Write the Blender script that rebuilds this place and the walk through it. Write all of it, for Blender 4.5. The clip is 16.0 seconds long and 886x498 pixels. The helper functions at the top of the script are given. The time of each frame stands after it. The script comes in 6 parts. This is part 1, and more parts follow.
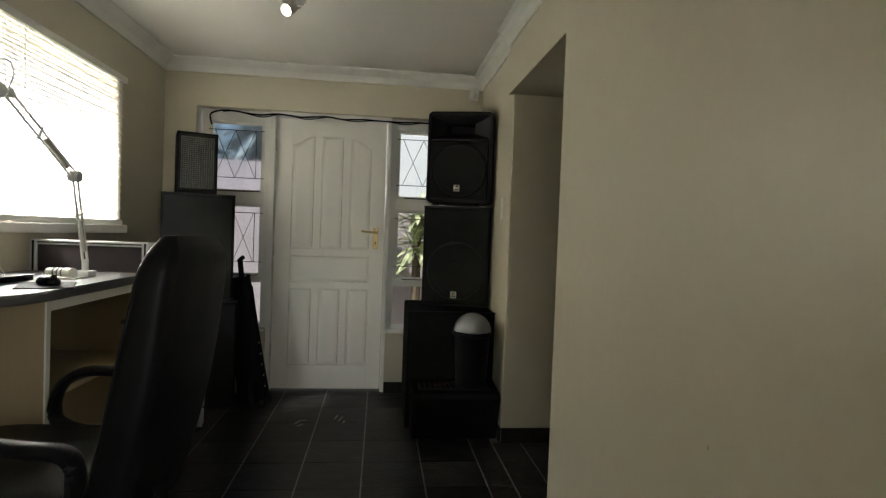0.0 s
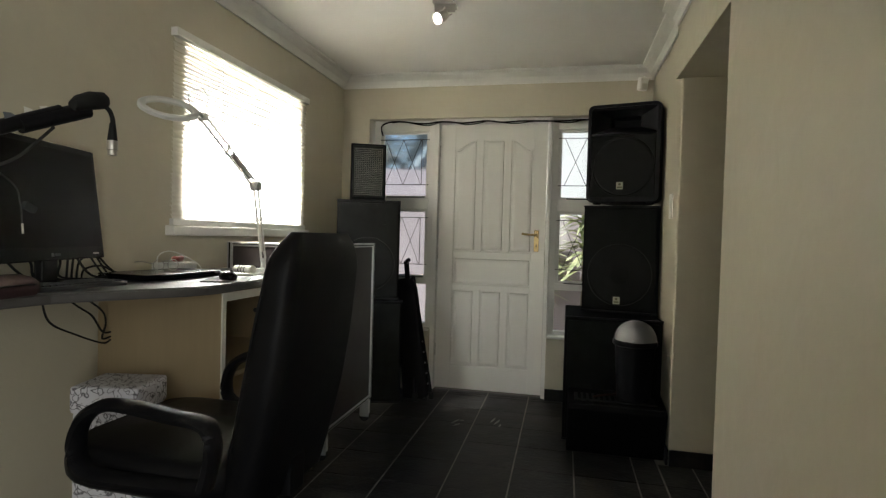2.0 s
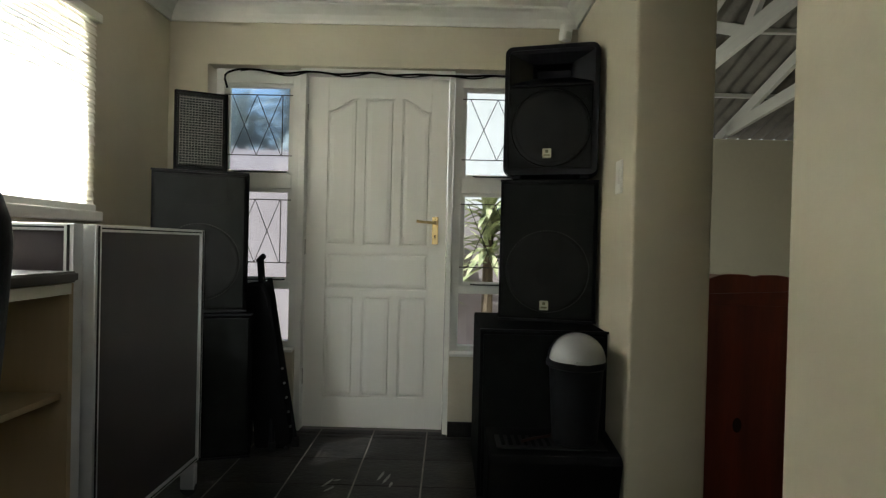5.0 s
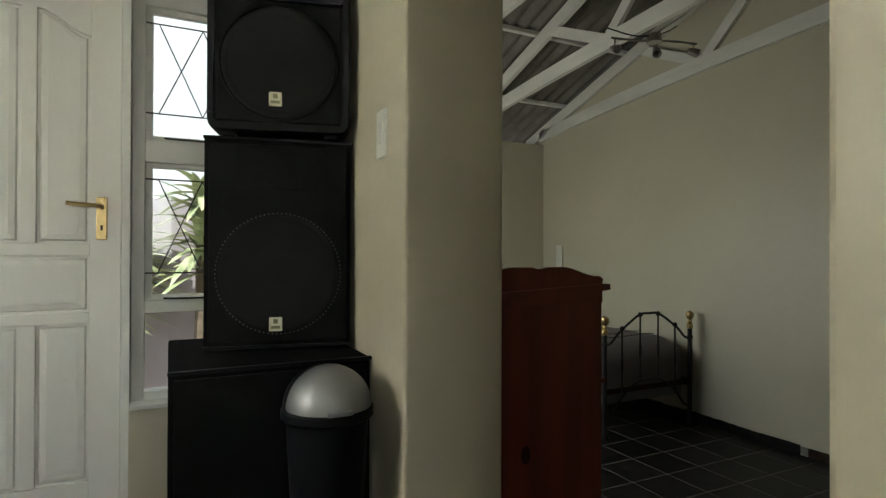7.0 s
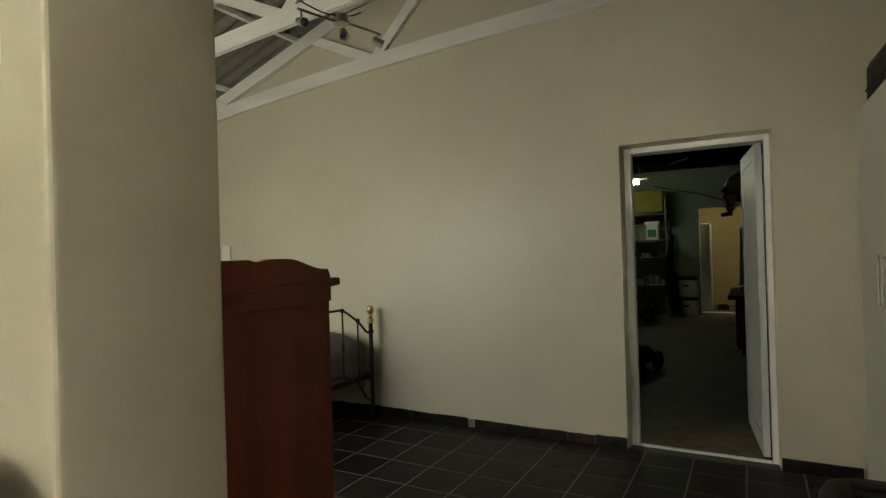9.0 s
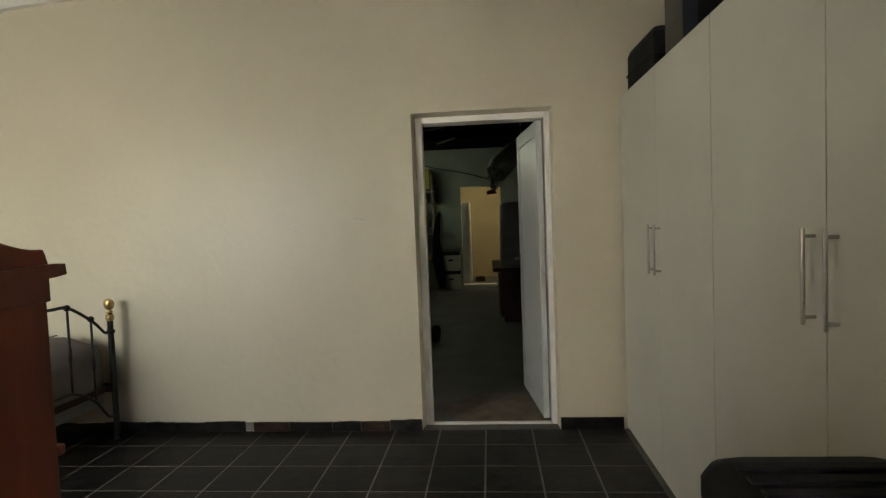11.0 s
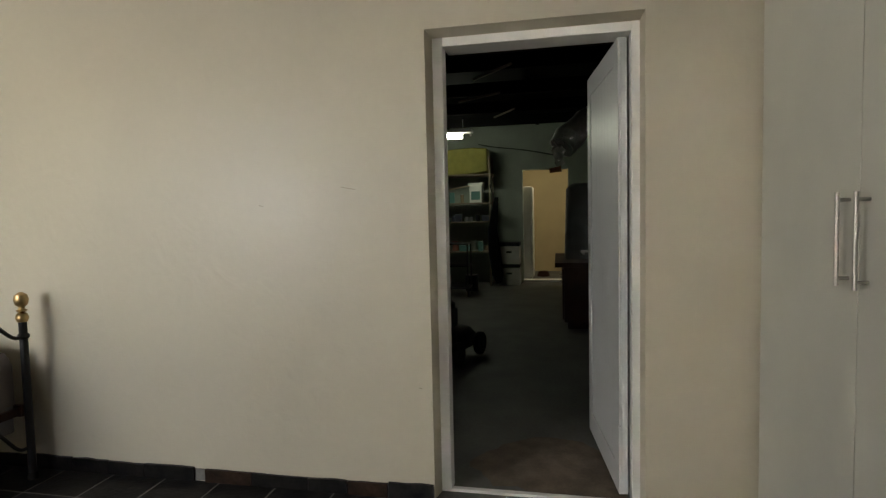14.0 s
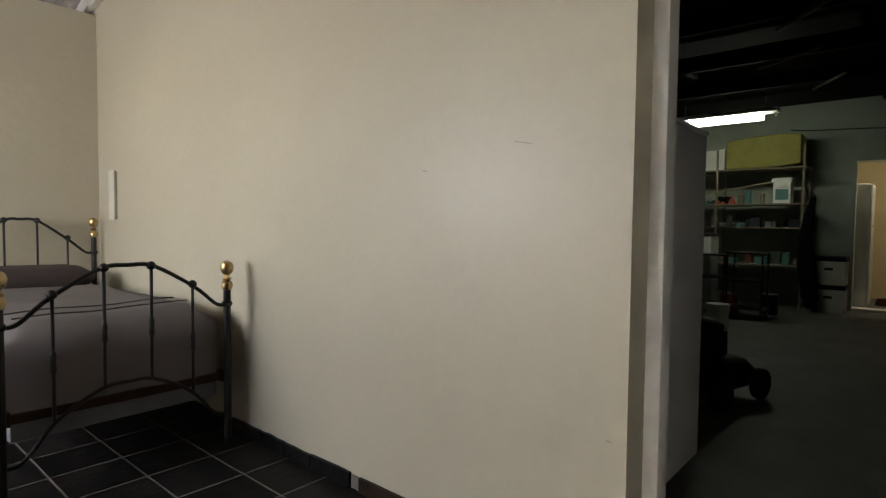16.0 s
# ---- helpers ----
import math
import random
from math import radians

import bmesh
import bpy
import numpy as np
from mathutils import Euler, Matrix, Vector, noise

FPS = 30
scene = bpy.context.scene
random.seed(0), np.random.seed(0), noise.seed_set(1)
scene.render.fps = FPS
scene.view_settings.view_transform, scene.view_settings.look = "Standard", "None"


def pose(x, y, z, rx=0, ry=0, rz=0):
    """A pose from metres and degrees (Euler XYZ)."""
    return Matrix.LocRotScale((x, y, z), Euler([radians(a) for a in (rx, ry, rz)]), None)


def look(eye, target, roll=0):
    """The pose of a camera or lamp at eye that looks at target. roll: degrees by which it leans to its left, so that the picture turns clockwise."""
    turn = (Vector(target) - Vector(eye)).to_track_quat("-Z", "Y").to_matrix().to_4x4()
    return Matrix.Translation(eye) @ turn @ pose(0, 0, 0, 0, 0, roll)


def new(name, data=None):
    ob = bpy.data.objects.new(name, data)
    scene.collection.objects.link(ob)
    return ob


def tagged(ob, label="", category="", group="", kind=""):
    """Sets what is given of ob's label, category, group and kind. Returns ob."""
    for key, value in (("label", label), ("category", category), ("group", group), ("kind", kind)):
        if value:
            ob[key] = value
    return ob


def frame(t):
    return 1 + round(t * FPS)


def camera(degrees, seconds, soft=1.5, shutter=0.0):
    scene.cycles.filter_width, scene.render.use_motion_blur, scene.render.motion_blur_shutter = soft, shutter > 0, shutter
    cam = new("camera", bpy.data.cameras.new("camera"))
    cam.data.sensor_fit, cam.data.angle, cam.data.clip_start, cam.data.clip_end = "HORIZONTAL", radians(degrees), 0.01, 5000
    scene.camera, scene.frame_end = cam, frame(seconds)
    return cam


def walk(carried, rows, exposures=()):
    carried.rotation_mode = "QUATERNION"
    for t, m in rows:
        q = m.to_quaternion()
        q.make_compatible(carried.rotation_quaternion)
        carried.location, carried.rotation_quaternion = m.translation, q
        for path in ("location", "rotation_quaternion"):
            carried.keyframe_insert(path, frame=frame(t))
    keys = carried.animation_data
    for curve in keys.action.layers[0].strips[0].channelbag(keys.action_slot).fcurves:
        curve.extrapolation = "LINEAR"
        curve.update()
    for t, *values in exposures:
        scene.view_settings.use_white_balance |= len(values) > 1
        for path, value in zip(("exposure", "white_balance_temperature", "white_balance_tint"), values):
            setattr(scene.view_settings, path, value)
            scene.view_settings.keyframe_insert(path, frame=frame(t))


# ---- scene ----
# The path: seconds, eye, target, roll.
cam = camera(77.2, 16.0, soft=1.3)
PATH = [
    (0, (-0.424, -0.265, 1.203), (-0.196, 1.721, 1.155), 2.1),
    (0.5, (-0.35, -0.227, 1.218), (-0.32, 1.772, 1.166), 2.0),
    (1, (-0.307, -0.218, 1.204), (-0.458, 1.775, 1.15), 1.7),
    (1.5, (-0.274, -0.212, 1.191), (-0.581, 1.763, 1.139), 1.6),
    (2, (-0.252, -0.194, 1.18), (-0.678, 1.759, 1.134), 1.6),
    (2.5, (-0.249, -0.123, 1.167), (-0.738, 1.815, 1.117), 1.5),
    (3, (-0.293, 0.026, 1.14), (-0.801, 1.96, 1.082), 1.4),
    (5.5, (-0.379, 0.997, 1.081), (-0.165, 2.985, 1.071), 1.2),
    (6, (-0.329, 1.212, 1.069), (0.123, 3.161, 1.07), 0.9),
    (6.5, (-0.269, 1.411, 1.053), (0.382, 3.302, 1.061), 0.6),
    (7, (-0.229, 1.57, 1.042), (0.656, 3.364, 1.053), 0.2),
    (7.5, (-0.215, 1.726, 1.041), (0.934, 3.363, 1.051), -0.1),
    (8, (-0.184, 1.834, 1.031), (1.195, 3.283, 1.049), -0.6),
    (8.5, (-0.141, 1.95, 1.012), (1.458, 3.15, 1.027), -1.2),
    (9, (-0.108, 2.022, 0.999), (1.643, 2.989, 1.006), -1.7),
    (9.5, (-0.06, 2.129, 0.996), (1.826, 2.797, 0.984), -2.0),
    (10, (-0.014, 2.237, 0.984), (1.946, 2.632, 0.958), -2.2),
    (12.5, (0.801, 2.335, 0.977), (2.795, 2.437, 0.858), -2.1),
    (13, (0.997, 2.282, 0.963), (2.985, 2.455, 0.834), -2.0),
    (13.5, (1.247, 2.229, 0.903), (3.224, 2.502, 0.775), -1.7),
    (14, (1.484, 2.237, 0.889), (3.438, 2.645, 0.766), -1.3),
    (14.5, (1.706, 2.222, 0.805), (3.589, 2.888, 0.692), -0.7),
    (15, (1.945, 2.219, 0.728), (3.732, 3.111, 0.619), -0.1),
    (15.5, (2.161, 2.198, 0.731), (3.832, 3.292, 0.633), 0.1),
    (16, (2.329, 2.172, 0.747), (3.843, 3.476, 0.658), 0.6),
]
walk(cam, [(t, look(eye, target, roll)) for t, eye, target, roll in PATH],
     exposures=[(0.0, 0.12, 6300, 7), (2.0, 0.38, 6300, 7), (3.0, 0.42, 6300, 7), (5.5, 0.36, 6100, 3), (7.0, 0.64, 6100, 3), (8.0, 1.02, 6500, 3), (9.0, 1.32, 6700, 3), (10.0, 1.63, 6650, 7), (12.5, 1.98, 6280, 12), (14.5, 1.98, 6180, 15), (16.0, 2.10, 6080, 17)])

# ---- world and light ----
SUN_ELEV, SUN_AZ = radians(48), radians(-122)   # azimuth from north (+y), west is negative
world = bpy.data.worlds.new("sky")
scene.world = world
world.use_nodes = True
wn = world.node_tree.nodes
sky = wn.new("ShaderNodeTexSky")
sky.sky_type = "NISHITA"
sky.sun_disc = False
sky.sun_elevation = SUN_ELEV
sky.sun_rotation = SUN_AZ
world.node_tree.links.new(sky.outputs[0], wn["Background"].inputs[0])
wn["Background"].inputs[1].default_value = 0.15
sun = new("sun", bpy.data.lights.new("sun", "SUN"))
sun.data.energy, sun.data.angle, sun.data.color = 5.0, radians(0.5), (1, 0.95, 0.87)
sun.matrix_world = look(10 * Vector((math.sin(SUN_AZ) * math.cos(SUN_ELEV), math.cos(SUN_AZ) * math.cos(SUN_ELEV), math.sin(SUN_ELEV))), (0, 0, 0))


def area_lamp(name, eye, target, w, h, power, color):
    ob = new(name, bpy.data.lights.new(name, "AREA"))
    ob.data.shape, ob.data.size, ob.data.size_y = "RECTANGLE", w, h
    ob.data.energy, ob.data.color = power, color
    ob.matrix_world = look(eye, target)
    return ob


DAY = (0.93, 0.97, 1.0)
area_lamp("daylight_blind", (-2.17, 2.62, 1.44), (0, 2.62, 1.40), 1.04, 0.38, 132, (1, 0.98, 0.94))
area_lamp("daylight_bedroom", (0.45, 5.55, 1.12), (3, 5.35, 0.9), 1.7, 1.05, 19.5, (1, 0.965, 0.835))
# Two fill lamps added in unseen openings behind the camera, to brighten the front room.
area_lamp("fill_back", (-0.90, -4.32, 1.52), (-0.86, 3.0, 1.60), 1.4, 1.1, 11, (1, 0.97, 0.9))
area_lamp("fill_side", (0.44, -1.45, 1.02), (-1.98, -0.9, 0.95), 0.95, 1.9, 36, (1, 0.97, 0.9))
area_lamp("far_room_lamp", (12.42, 2.45, 2.22), (12.6, 2.45, 0), 0.3, 0.3, 4.8, (1, 0.87, 0.55))

# ---- materials ----


def mat(name, color, rough=0.6, metal=0.0, vary=0.12, scale=6.0, fine=90.0, bump=0.15, spec=0.5, stretch=(1, 1, 1), coat=0.0, piece=0.0, tint=None, dist=0.002, patch=0.0):
    """A surface with large blotches, fine grain and relief; piece: how much each object of a kind differs."""
    m = bpy.data.materials.new(name)
    m.use_nodes = True
    n, l = m.node_tree.nodes, m.node_tree.links
    b = n["Principled BSDF"]
    b.inputs["Roughness"].default_value, b.inputs["Metallic"].default_value = rough, metal
    b.inputs["Specular IOR Level"].default_value = spec
    b.inputs["Coat Weight"].default_value = coat
    co = n.new("ShaderNodeTexCoord")
    mp = n.new("ShaderNodeMapping")
    mp.inputs["Scale"].default_value = stretch
    l.new(co.outputs["Object"], mp.inputs[0])
    vec = mp.outputs[0]
    info = n.new("ShaderNodeObjectInfo")
    if piece:
        add = n.new("ShaderNodeVectorMath")
        add.operation = "MULTIPLY_ADD"
        l.new(info.outputs["Random"], add.inputs[0])
        add.inputs[1].default_value = (37, 23, 11)
        l.new(vec, add.inputs[2])
        vec = add.outputs[0]
    big, small = n.new("ShaderNodeTexNoise"), n.new("ShaderNodeTexNoise")
    for t, s, d in ((big, scale, 4), (small, fine, 3)):
        t.inputs["Scale"].default_value, t.inputs["Detail"].default_value = s, d
        l.new(vec, t.inputs["Vector"])
    mix = n.new("ShaderNodeMix")
    mix.data_type = "RGBA"
    c = Vector(color)
    lo, hi = c * (1 - vary), c * (1 + vary)
    if tint:
        hi = Vector(tint)
    mix.inputs["A"].default_value, mix.inputs["B"].default_value = (*lo, 1), (*hi, 1)
    ramp = n.new("ShaderNodeMapRange")
    ramp.inputs["From Min"].default_value, ramp.inputs["From Max"].default_value = 0.3, 0.7
    l.new(big.outputs[0], ramp.inputs[0])
    l.new(ramp.outputs[0], mix.inputs["Factor"])
    val = n.new("ShaderNodeHueSaturation")
    l.new(mix.outputs["Result"], val.inputs["Color"])
    v1 = n.new("ShaderNodeMapRange")
    v1.inputs["To Min"].default_value, v1.inputs["To Max"].default_value = 1 - vary * 0.7, 1 + vary * 0.7
    l.new(small.outputs[0], v1.inputs[0])
    out = v1.outputs[0]
    if piece:
        v2 = n.new("ShaderNodeMapRange")
        v2.inputs["To Min"].default_value, v2.inputs["To Max"].default_value = 1 - piece, 1 + piece
        l.new(info.outputs["Random"], v2.inputs[0])
        mul = n.new("ShaderNodeMath")
        mul.operation = "MULTIPLY"
        l.new(out, mul.inputs[0])
        l.new(v2.outputs[0], mul.inputs[1])
        out = mul.outputs[0]
    l.new(out, val.inputs["Value"])
    l.new(val.outputs[0], b.inputs["Base Color"])
    r1 = n.new("ShaderNodeMapRange")
    r1.inputs["To Min"].default_value, r1.inputs["To Max"].default_value = max(0.02, rough - 0.1), min(1, rough + 0.1)
    l.new(big.outputs[0], r1.inputs[0])
    l.new(r1.outputs[0], b.inputs["Roughness"])
    if bump:
        bp = n.new("ShaderNodeBump")
        bp.inputs["Strength"].default_value, bp.inputs["Distance"].default_value = bump, dist
        s2 = n.new("ShaderNodeMath")
        s2.operation = "MULTIPLY_ADD"
        l.new(big.outputs[0], s2.inputs[0])
        s2.inputs[1].default_value = 2.0
        l.new(small.outputs[0], s2.inputs[2])
        height = s2.outputs[0]
        if patch:
            # trowel strokes and filled patches
            lump, lift, s3 = n.new("ShaderNodeTexNoise"), n.new("ShaderNodeMapRange"), n.new("ShaderNodeMath")
            lump.inputs["Scale"].default_value, lump.inputs["Detail"].default_value, lump.inputs["Distortion"].default_value = 5.5, 5, 0.6
            l.new(vec, lump.inputs["Vector"])
            lift.inputs["From Min"].default_value, lift.inputs["From Max"].default_value = 0.50, 0.66
            l.new(lump.outputs[0], lift.inputs[0])
            s3.operation = "MULTIPLY_ADD"
            l.new(lift.outputs[0], s3.inputs[0])
            s3.inputs[1].default_value = patch
            l.new(height, s3.inputs[2])
            height = s3.outputs[0]
        l.new(height, bp.inputs["Height"])
        l.new(bp.outputs[0], b.inputs["Normal"])
    return m


def glass(name, rough=0.0, color=(0.95, 0.97, 0.96)):
    m = bpy.data.materials.new(name)
    m.use_nodes = True
    b = m.node_tree.nodes["Principled BSDF"]
    b.inputs["Base Color"].default_value = (*color, 1)
    b.inputs["Transmission Weight"].default_value = 1
    b.inputs["Roughness"].default_value, b.inputs["IOR"].default_value = rough, 1.45
    return m


def glow(name, color, strength):
    m = bpy.data.materials.new(name)
    m.use_nodes = True
    b = m.node_tree.nodes["Principled BSDF"]
    b.inputs["Base Color"].default_value = (0.8, 0.8, 0.8, 1)
    b.inputs["Emission Color"].default_value = (*color, 1)
    b.inputs["Emission Strength"].default_value = strength
    return m


M_WALL = mat("painted_plaster", (0.50, 0.457, 0.350), 0.445, vary=0.04, scale=1.6, fine=22, bump=0.3, dist=0.004, patch=0.8)
M_CEIL = mat("ceiling_paint", (0.82, 0.80, 0.76), 0.8, vary=0.03, scale=2, fine=60, bump=0.08)
M_WHITE = mat("white_gloss_paint", (0.74, 0.73, 0.69), 0.38, vary=0.05, scale=5, fine=60, bump=0.12)
M_DOOR = mat("door_enamel", (0.78, 0.76, 0.71), 0.35, vary=0.02, scale=3, fine=70, bump=0.10, stretch=(1, 1, 0.15))
M_SLATE = mat("slate_tile", (0.0085, 0.0094, 0.0112), 0.40, vary=0.45, scale=9, fine=60, bump=0.55, piece=0.35, dist=0.003, tint=(0.023, 0.0205, 0.0185), spec=0.10)
M_GROUT = mat("grout", (0.16, 0.15, 0.132), 0.9, vary=0.25, scale=14, fine=150, bump=0.3)
M_BLACK = mat("black_carpet_cloth", (0.0042, 0.0042, 0.0046), 0.85, vary=0.3, scale=10, fine=300, bump=0.4, spec=0.03)
M_PLASTIC = mat("black_plastic", (0.006, 0.006, 0.0072), 0.5, vary=0.2, scale=10, fine=220, bump=0.2, spec=0.09)
M_GRILLE = mat("speaker_grille", (0.0050, 0.0054, 0.0052), 0.6, 0.0, vary=0.4, scale=12, fine=420, bump=0.7, spec=0.05)
M_LEATHER = mat("black_leather", (0.005, 0.005, 0.006), 0.42, spec=0.11, vary=0.2, scale=9, fine=160, bump=0.18, dist=0.002)
M_MELA = mat("maple_melamine", (0.29, 0.22, 0.13), 0.45, vary=0.1, scale=5, fine=60, bump=0.05, stretch=(1, 1, 0.12))
M_DESK = mat("grey_laminate", (0.085, 0.080, 0.078), 0.5, vary=0.08, scale=20, fine=250, bump=0.06, spec=0.3)
M_ALU = mat("brushed_aluminium", (0.62, 0.62, 0.62), 0.35, 0.9, vary=0.08, scale=10, fine=200, bump=0.05)
M_FABRIC = mat("dark_screen_fabric", (0.028, 0.022, 0.023), 0.42, vary=0.15, scale=5, fine=260, bump=0.05, spec=0.26)
M_STEEL = mat("brushed_steel", (0.46, 0.44, 0.41), 0.42, 1.0, vary=0.08, scale=20, fine=180, bump=0.05)
M_BRASS = mat("brass", (0.46, 0.34, 0.16), 0.3, 1.0, vary=0.15, scale=30, fine=100, bump=0.05)
M_MAHOG = mat("red_stained_pine", (0.185, 0.034, 0.016), 0.46, vary=0.3, scale=4, fine=50, bump=0.15, stretch=(3, 3, 0.25))
M_IRON = mat("black_iron", (0.012, 0.012, 0.012), 0.4, 0.3, vary=0.2, scale=30, fine=160, bump=0.15)
M_CUPB = mat("white_melamine", (0.63, 0.615, 0.545), 0.5, vary=0.04, scale=3, fine=120, bump=0.06)
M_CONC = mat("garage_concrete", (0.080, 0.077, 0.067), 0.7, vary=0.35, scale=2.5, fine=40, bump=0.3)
M_GWALL = mat("garage_wall", (0.30, 0.33, 0.27), 0.7, vary=0.1, scale=2.5, fine=30, bump=0.2)
M_TIMBER = mat("white_painted_timber", (0.66, 0.64, 0.59), 0.55, vary=0.1, scale=6, fine=60, bump=0.2, stretch=(1, 0.2, 1))
M_ROOF = mat("fibre_cement_sheet", (0.165, 0.152, 0.13), 0.85, vary=0.25, scale=4, fine=40, bump=0.3)
M_SILVER = mat("silver_plastic", (0.22, 0.22, 0.225), 0.45, 0.45, vary=0.06, scale=10, fine=150, bump=0.05)
M_GLASS = glass("window_glass")
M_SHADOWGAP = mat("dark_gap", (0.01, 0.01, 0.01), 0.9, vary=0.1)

M_YARD = mat("yard_paving", (0.30, 0.27, 0.23), 0.85, vary=0.2, scale=3, fine=40)
M_RIPPLE = glass("patterned_glass", 0.10, (0.93, 0.97, 1.0))
M_GARDENWALL = mat("pink_plaster", (0.44, 0.385, 0.405), 0.85, vary=0.08, scale=3, fine=40, bump=0.3)
M_HOUSE = mat("white_house_plaster", (0.80, 0.79, 0.76), 0.8, vary=0.04, scale=1.5, fine=20)
M_SOIL = mat("dry_earth", (0.20, 0.15, 0.10), 0.95, vary=0.3, scale=0.6, fine=12, bump=0.4)
M_BARK = mat("dry_bark", (0.16, 0.12, 0.08), 0.9, vary=0.3, scale=20, fine=90, bump=0.5)
M_LEAF = mat("yucca_leaf", (0.34, 0.41, 0.20), 0.5, vary=0.35, scale=8, fine=60, bump=0.1, tint=(0.64, 0.65, 0.40))
M_LEAFBLUE = mat("agave_leaf", (0.28, 0.34, 0.36), 0.45, vary=0.3, scale=8, fine=60, bump=0.1, tint=(0.48, 0.55, 0.58))
M_PEBBLE = mat("pale_stone", (0.45, 0.42, 0.38), 0.85, vary=0.25, scale=12, fine=80)
M_BADGE = mat("pale_badge", (0.50, 0.50, 0.38), 0.4, 0.3, vary=0.05)
M_CONE = mat("speaker_cone", (0.0066, 0.0066, 0.0066), 0.6, vary=0.25, scale=12, fine=300, bump=0.4, spec=0.07)
M_RIVET = mat("grey_print", (0.085, 0.085, 0.08), 0.5, 0.2, vary=0.1)
M_RIVETDARK = mat("worn_wire", (0.045, 0.045, 0.042), 0.5, 0.4, vary=0.5, scale=25, fine=120)
M_RUBBER = mat("black_rubber", (0.014, 0.014, 0.014), 0.7, vary=0.2, scale=14, fine=200, bump=0.2, spec=0.12)
M_GLOSS = mat("piano_black", (0.004, 0.004, 0.005), 0.25, vary=0.1, scale=8, fine=100, bump=0.0, spec=0.15)
M_SCREEN = mat("screen_face", (0.003, 0.003, 0.003), 0.16, vary=0.05, scale=4, fine=100, bump=0.0, spec=0.05)
M_LAMP = mat("white_lamp_enamel", (0.68, 0.68, 0.66), 0.35, vary=0.05, scale=10, fine=100, bump=0.05)
M_RED = mat("red_plastic", (0.26, 0.04, 0.03), 0.35, vary=0.1)
M_KNOT = mat("dark_knot", (0.03, 0.012, 0.008), 0.55, vary=0.2, spec=0.15)
M_CARTON = mat("blue_black_card", (0.025, 0.028, 0.045), 0.45, vary=0.15)
M_CARTONBLACK = mat("black_card", (0.010, 0.010, 0.012), 0.4, vary=0.15)
M_SHEET = mat("white_sheet", (0.50, 0.48, 0.46), 0.9, vary=0.05)
M_QUILT = mat("grey_mauve_cotton", (0.150, 0.133, 0.130), 0.95, vary=0.08, scale=5, fine=220, bump=0.25)
M_SEAM = mat("dark_stitching", (0.05, 0.04, 0.042), 0.9, vary=0.1)
M_PILLOW = mat("dark_mauve_cotton", (0.050, 0.037, 0.037), 0.95, vary=0.1, scale=6, fine=220, bump=0.25)
M_DOORCOOL = mat("white_door_paint", (0.53, 0.535, 0.525), 0.4, vary=0.05, scale=4, fine=70, bump=0.12)
# Near-black colour carries the gloom under the unlit garage roof.
M_DARKROOF = mat("unlit_dark_timber", (0.007, 0.0065, 0.006), 0.9, vary=0.3, scale=5, fine=60, spec=0.1)
M_FARWALL = mat("tan_wall", (0.40, 0.325, 0.19), 0.7, vary=0.06, scale=2, fine=40)
M_GREYCUP = mat("grey_board", (0.76, 0.73, 0.70), 0.5, vary=0.06, scale=3, fine=80, bump=0.05)
M_SHELF = mat("raw_shelf_board", (0.20, 0.16, 0.11), 0.8, vary=0.2, scale=5, fine=60)
M_YELLOW = mat("yellow_foam", (0.24, 0.22, 0.05), 0.9, vary=0.12, scale=8, fine=150, bump=0.3)
M_GREENTIN = mat("green_paint_tin", (0.10, 0.22, 0.20), 0.4, vary=0.1)
M_SHEETGREY = mat("grey_dust_sheet", (0.15, 0.15, 0.16), 0.9, vary=0.15, scale=6, fine=120, bump=0.3)
M_FOIL = mat("crinkled_foil", (0.42, 0.40, 0.37), 0.45, 0.35, vary=0.15, scale=20, fine=60, bump=0.6)
M_REDBAND = mat("rusty_band", (0.22, 0.08, 0.05), 0.6, vary=0.2)
M_MARK = mat("grey_scuff", (0.34, 0.31, 0.24), 0.8, vary=0.2)
M_RUSTSLATE = mat("rusty_slate", (0.026, 0.016, 0.011), 0.55, vary=0.5, scale=14, fine=60, bump=0.5, spec=0.12)
M_MAROON = mat("maroon_cloth", (0.030, 0.011, 0.013), 0.9, vary=0.15, scale=12, fine=240, bump=0.3)
M_SLATEBLUE = mat("slate_blue_paint", (0.11, 0.12, 0.14), 0.6, vary=0.1)
M_DULLBOX = mat("dull_grey_card", (0.30, 0.29, 0.25), 0.8, vary=0.15)
M_BULB = glow("lamp_face", (1, 0.93, 0.78), 12)
M_TUBE = glow("fluorescent_tube", (0.95, 1.0, 0.72), 5.6)
M_ORANGE = mat("orange_plastic", (0.45, 0.07, 0.03), 0.45, vary=0.1)
M_DUST = mat("brown_dust", (0.115, 0.085, 0.058), 0.9, vary=0.4, scale=9, fine=80, bump=0.4)
M_EMBLEM = mat("olive_print", (0.13, 0.125, 0.06), 0.5, vary=0.2)
M_KEYS = mat("grey_key_plastic", (0.055, 0.055, 0.058), 0.5, vary=0.1, scale=20, fine=200, spec=0.2)
M_CHALK = mat("chalky_scuff", (0.20, 0.20, 0.19), 0.9, vary=0.3, scale=40, fine=200)
# Bar colour is lifted from black to include the glare of the window.
M_BAR = mat("glare_lightened_bar", (0.060, 0.052, 0.045), 0.6, 0.2, vary=0.2, scale=30, fine=120)


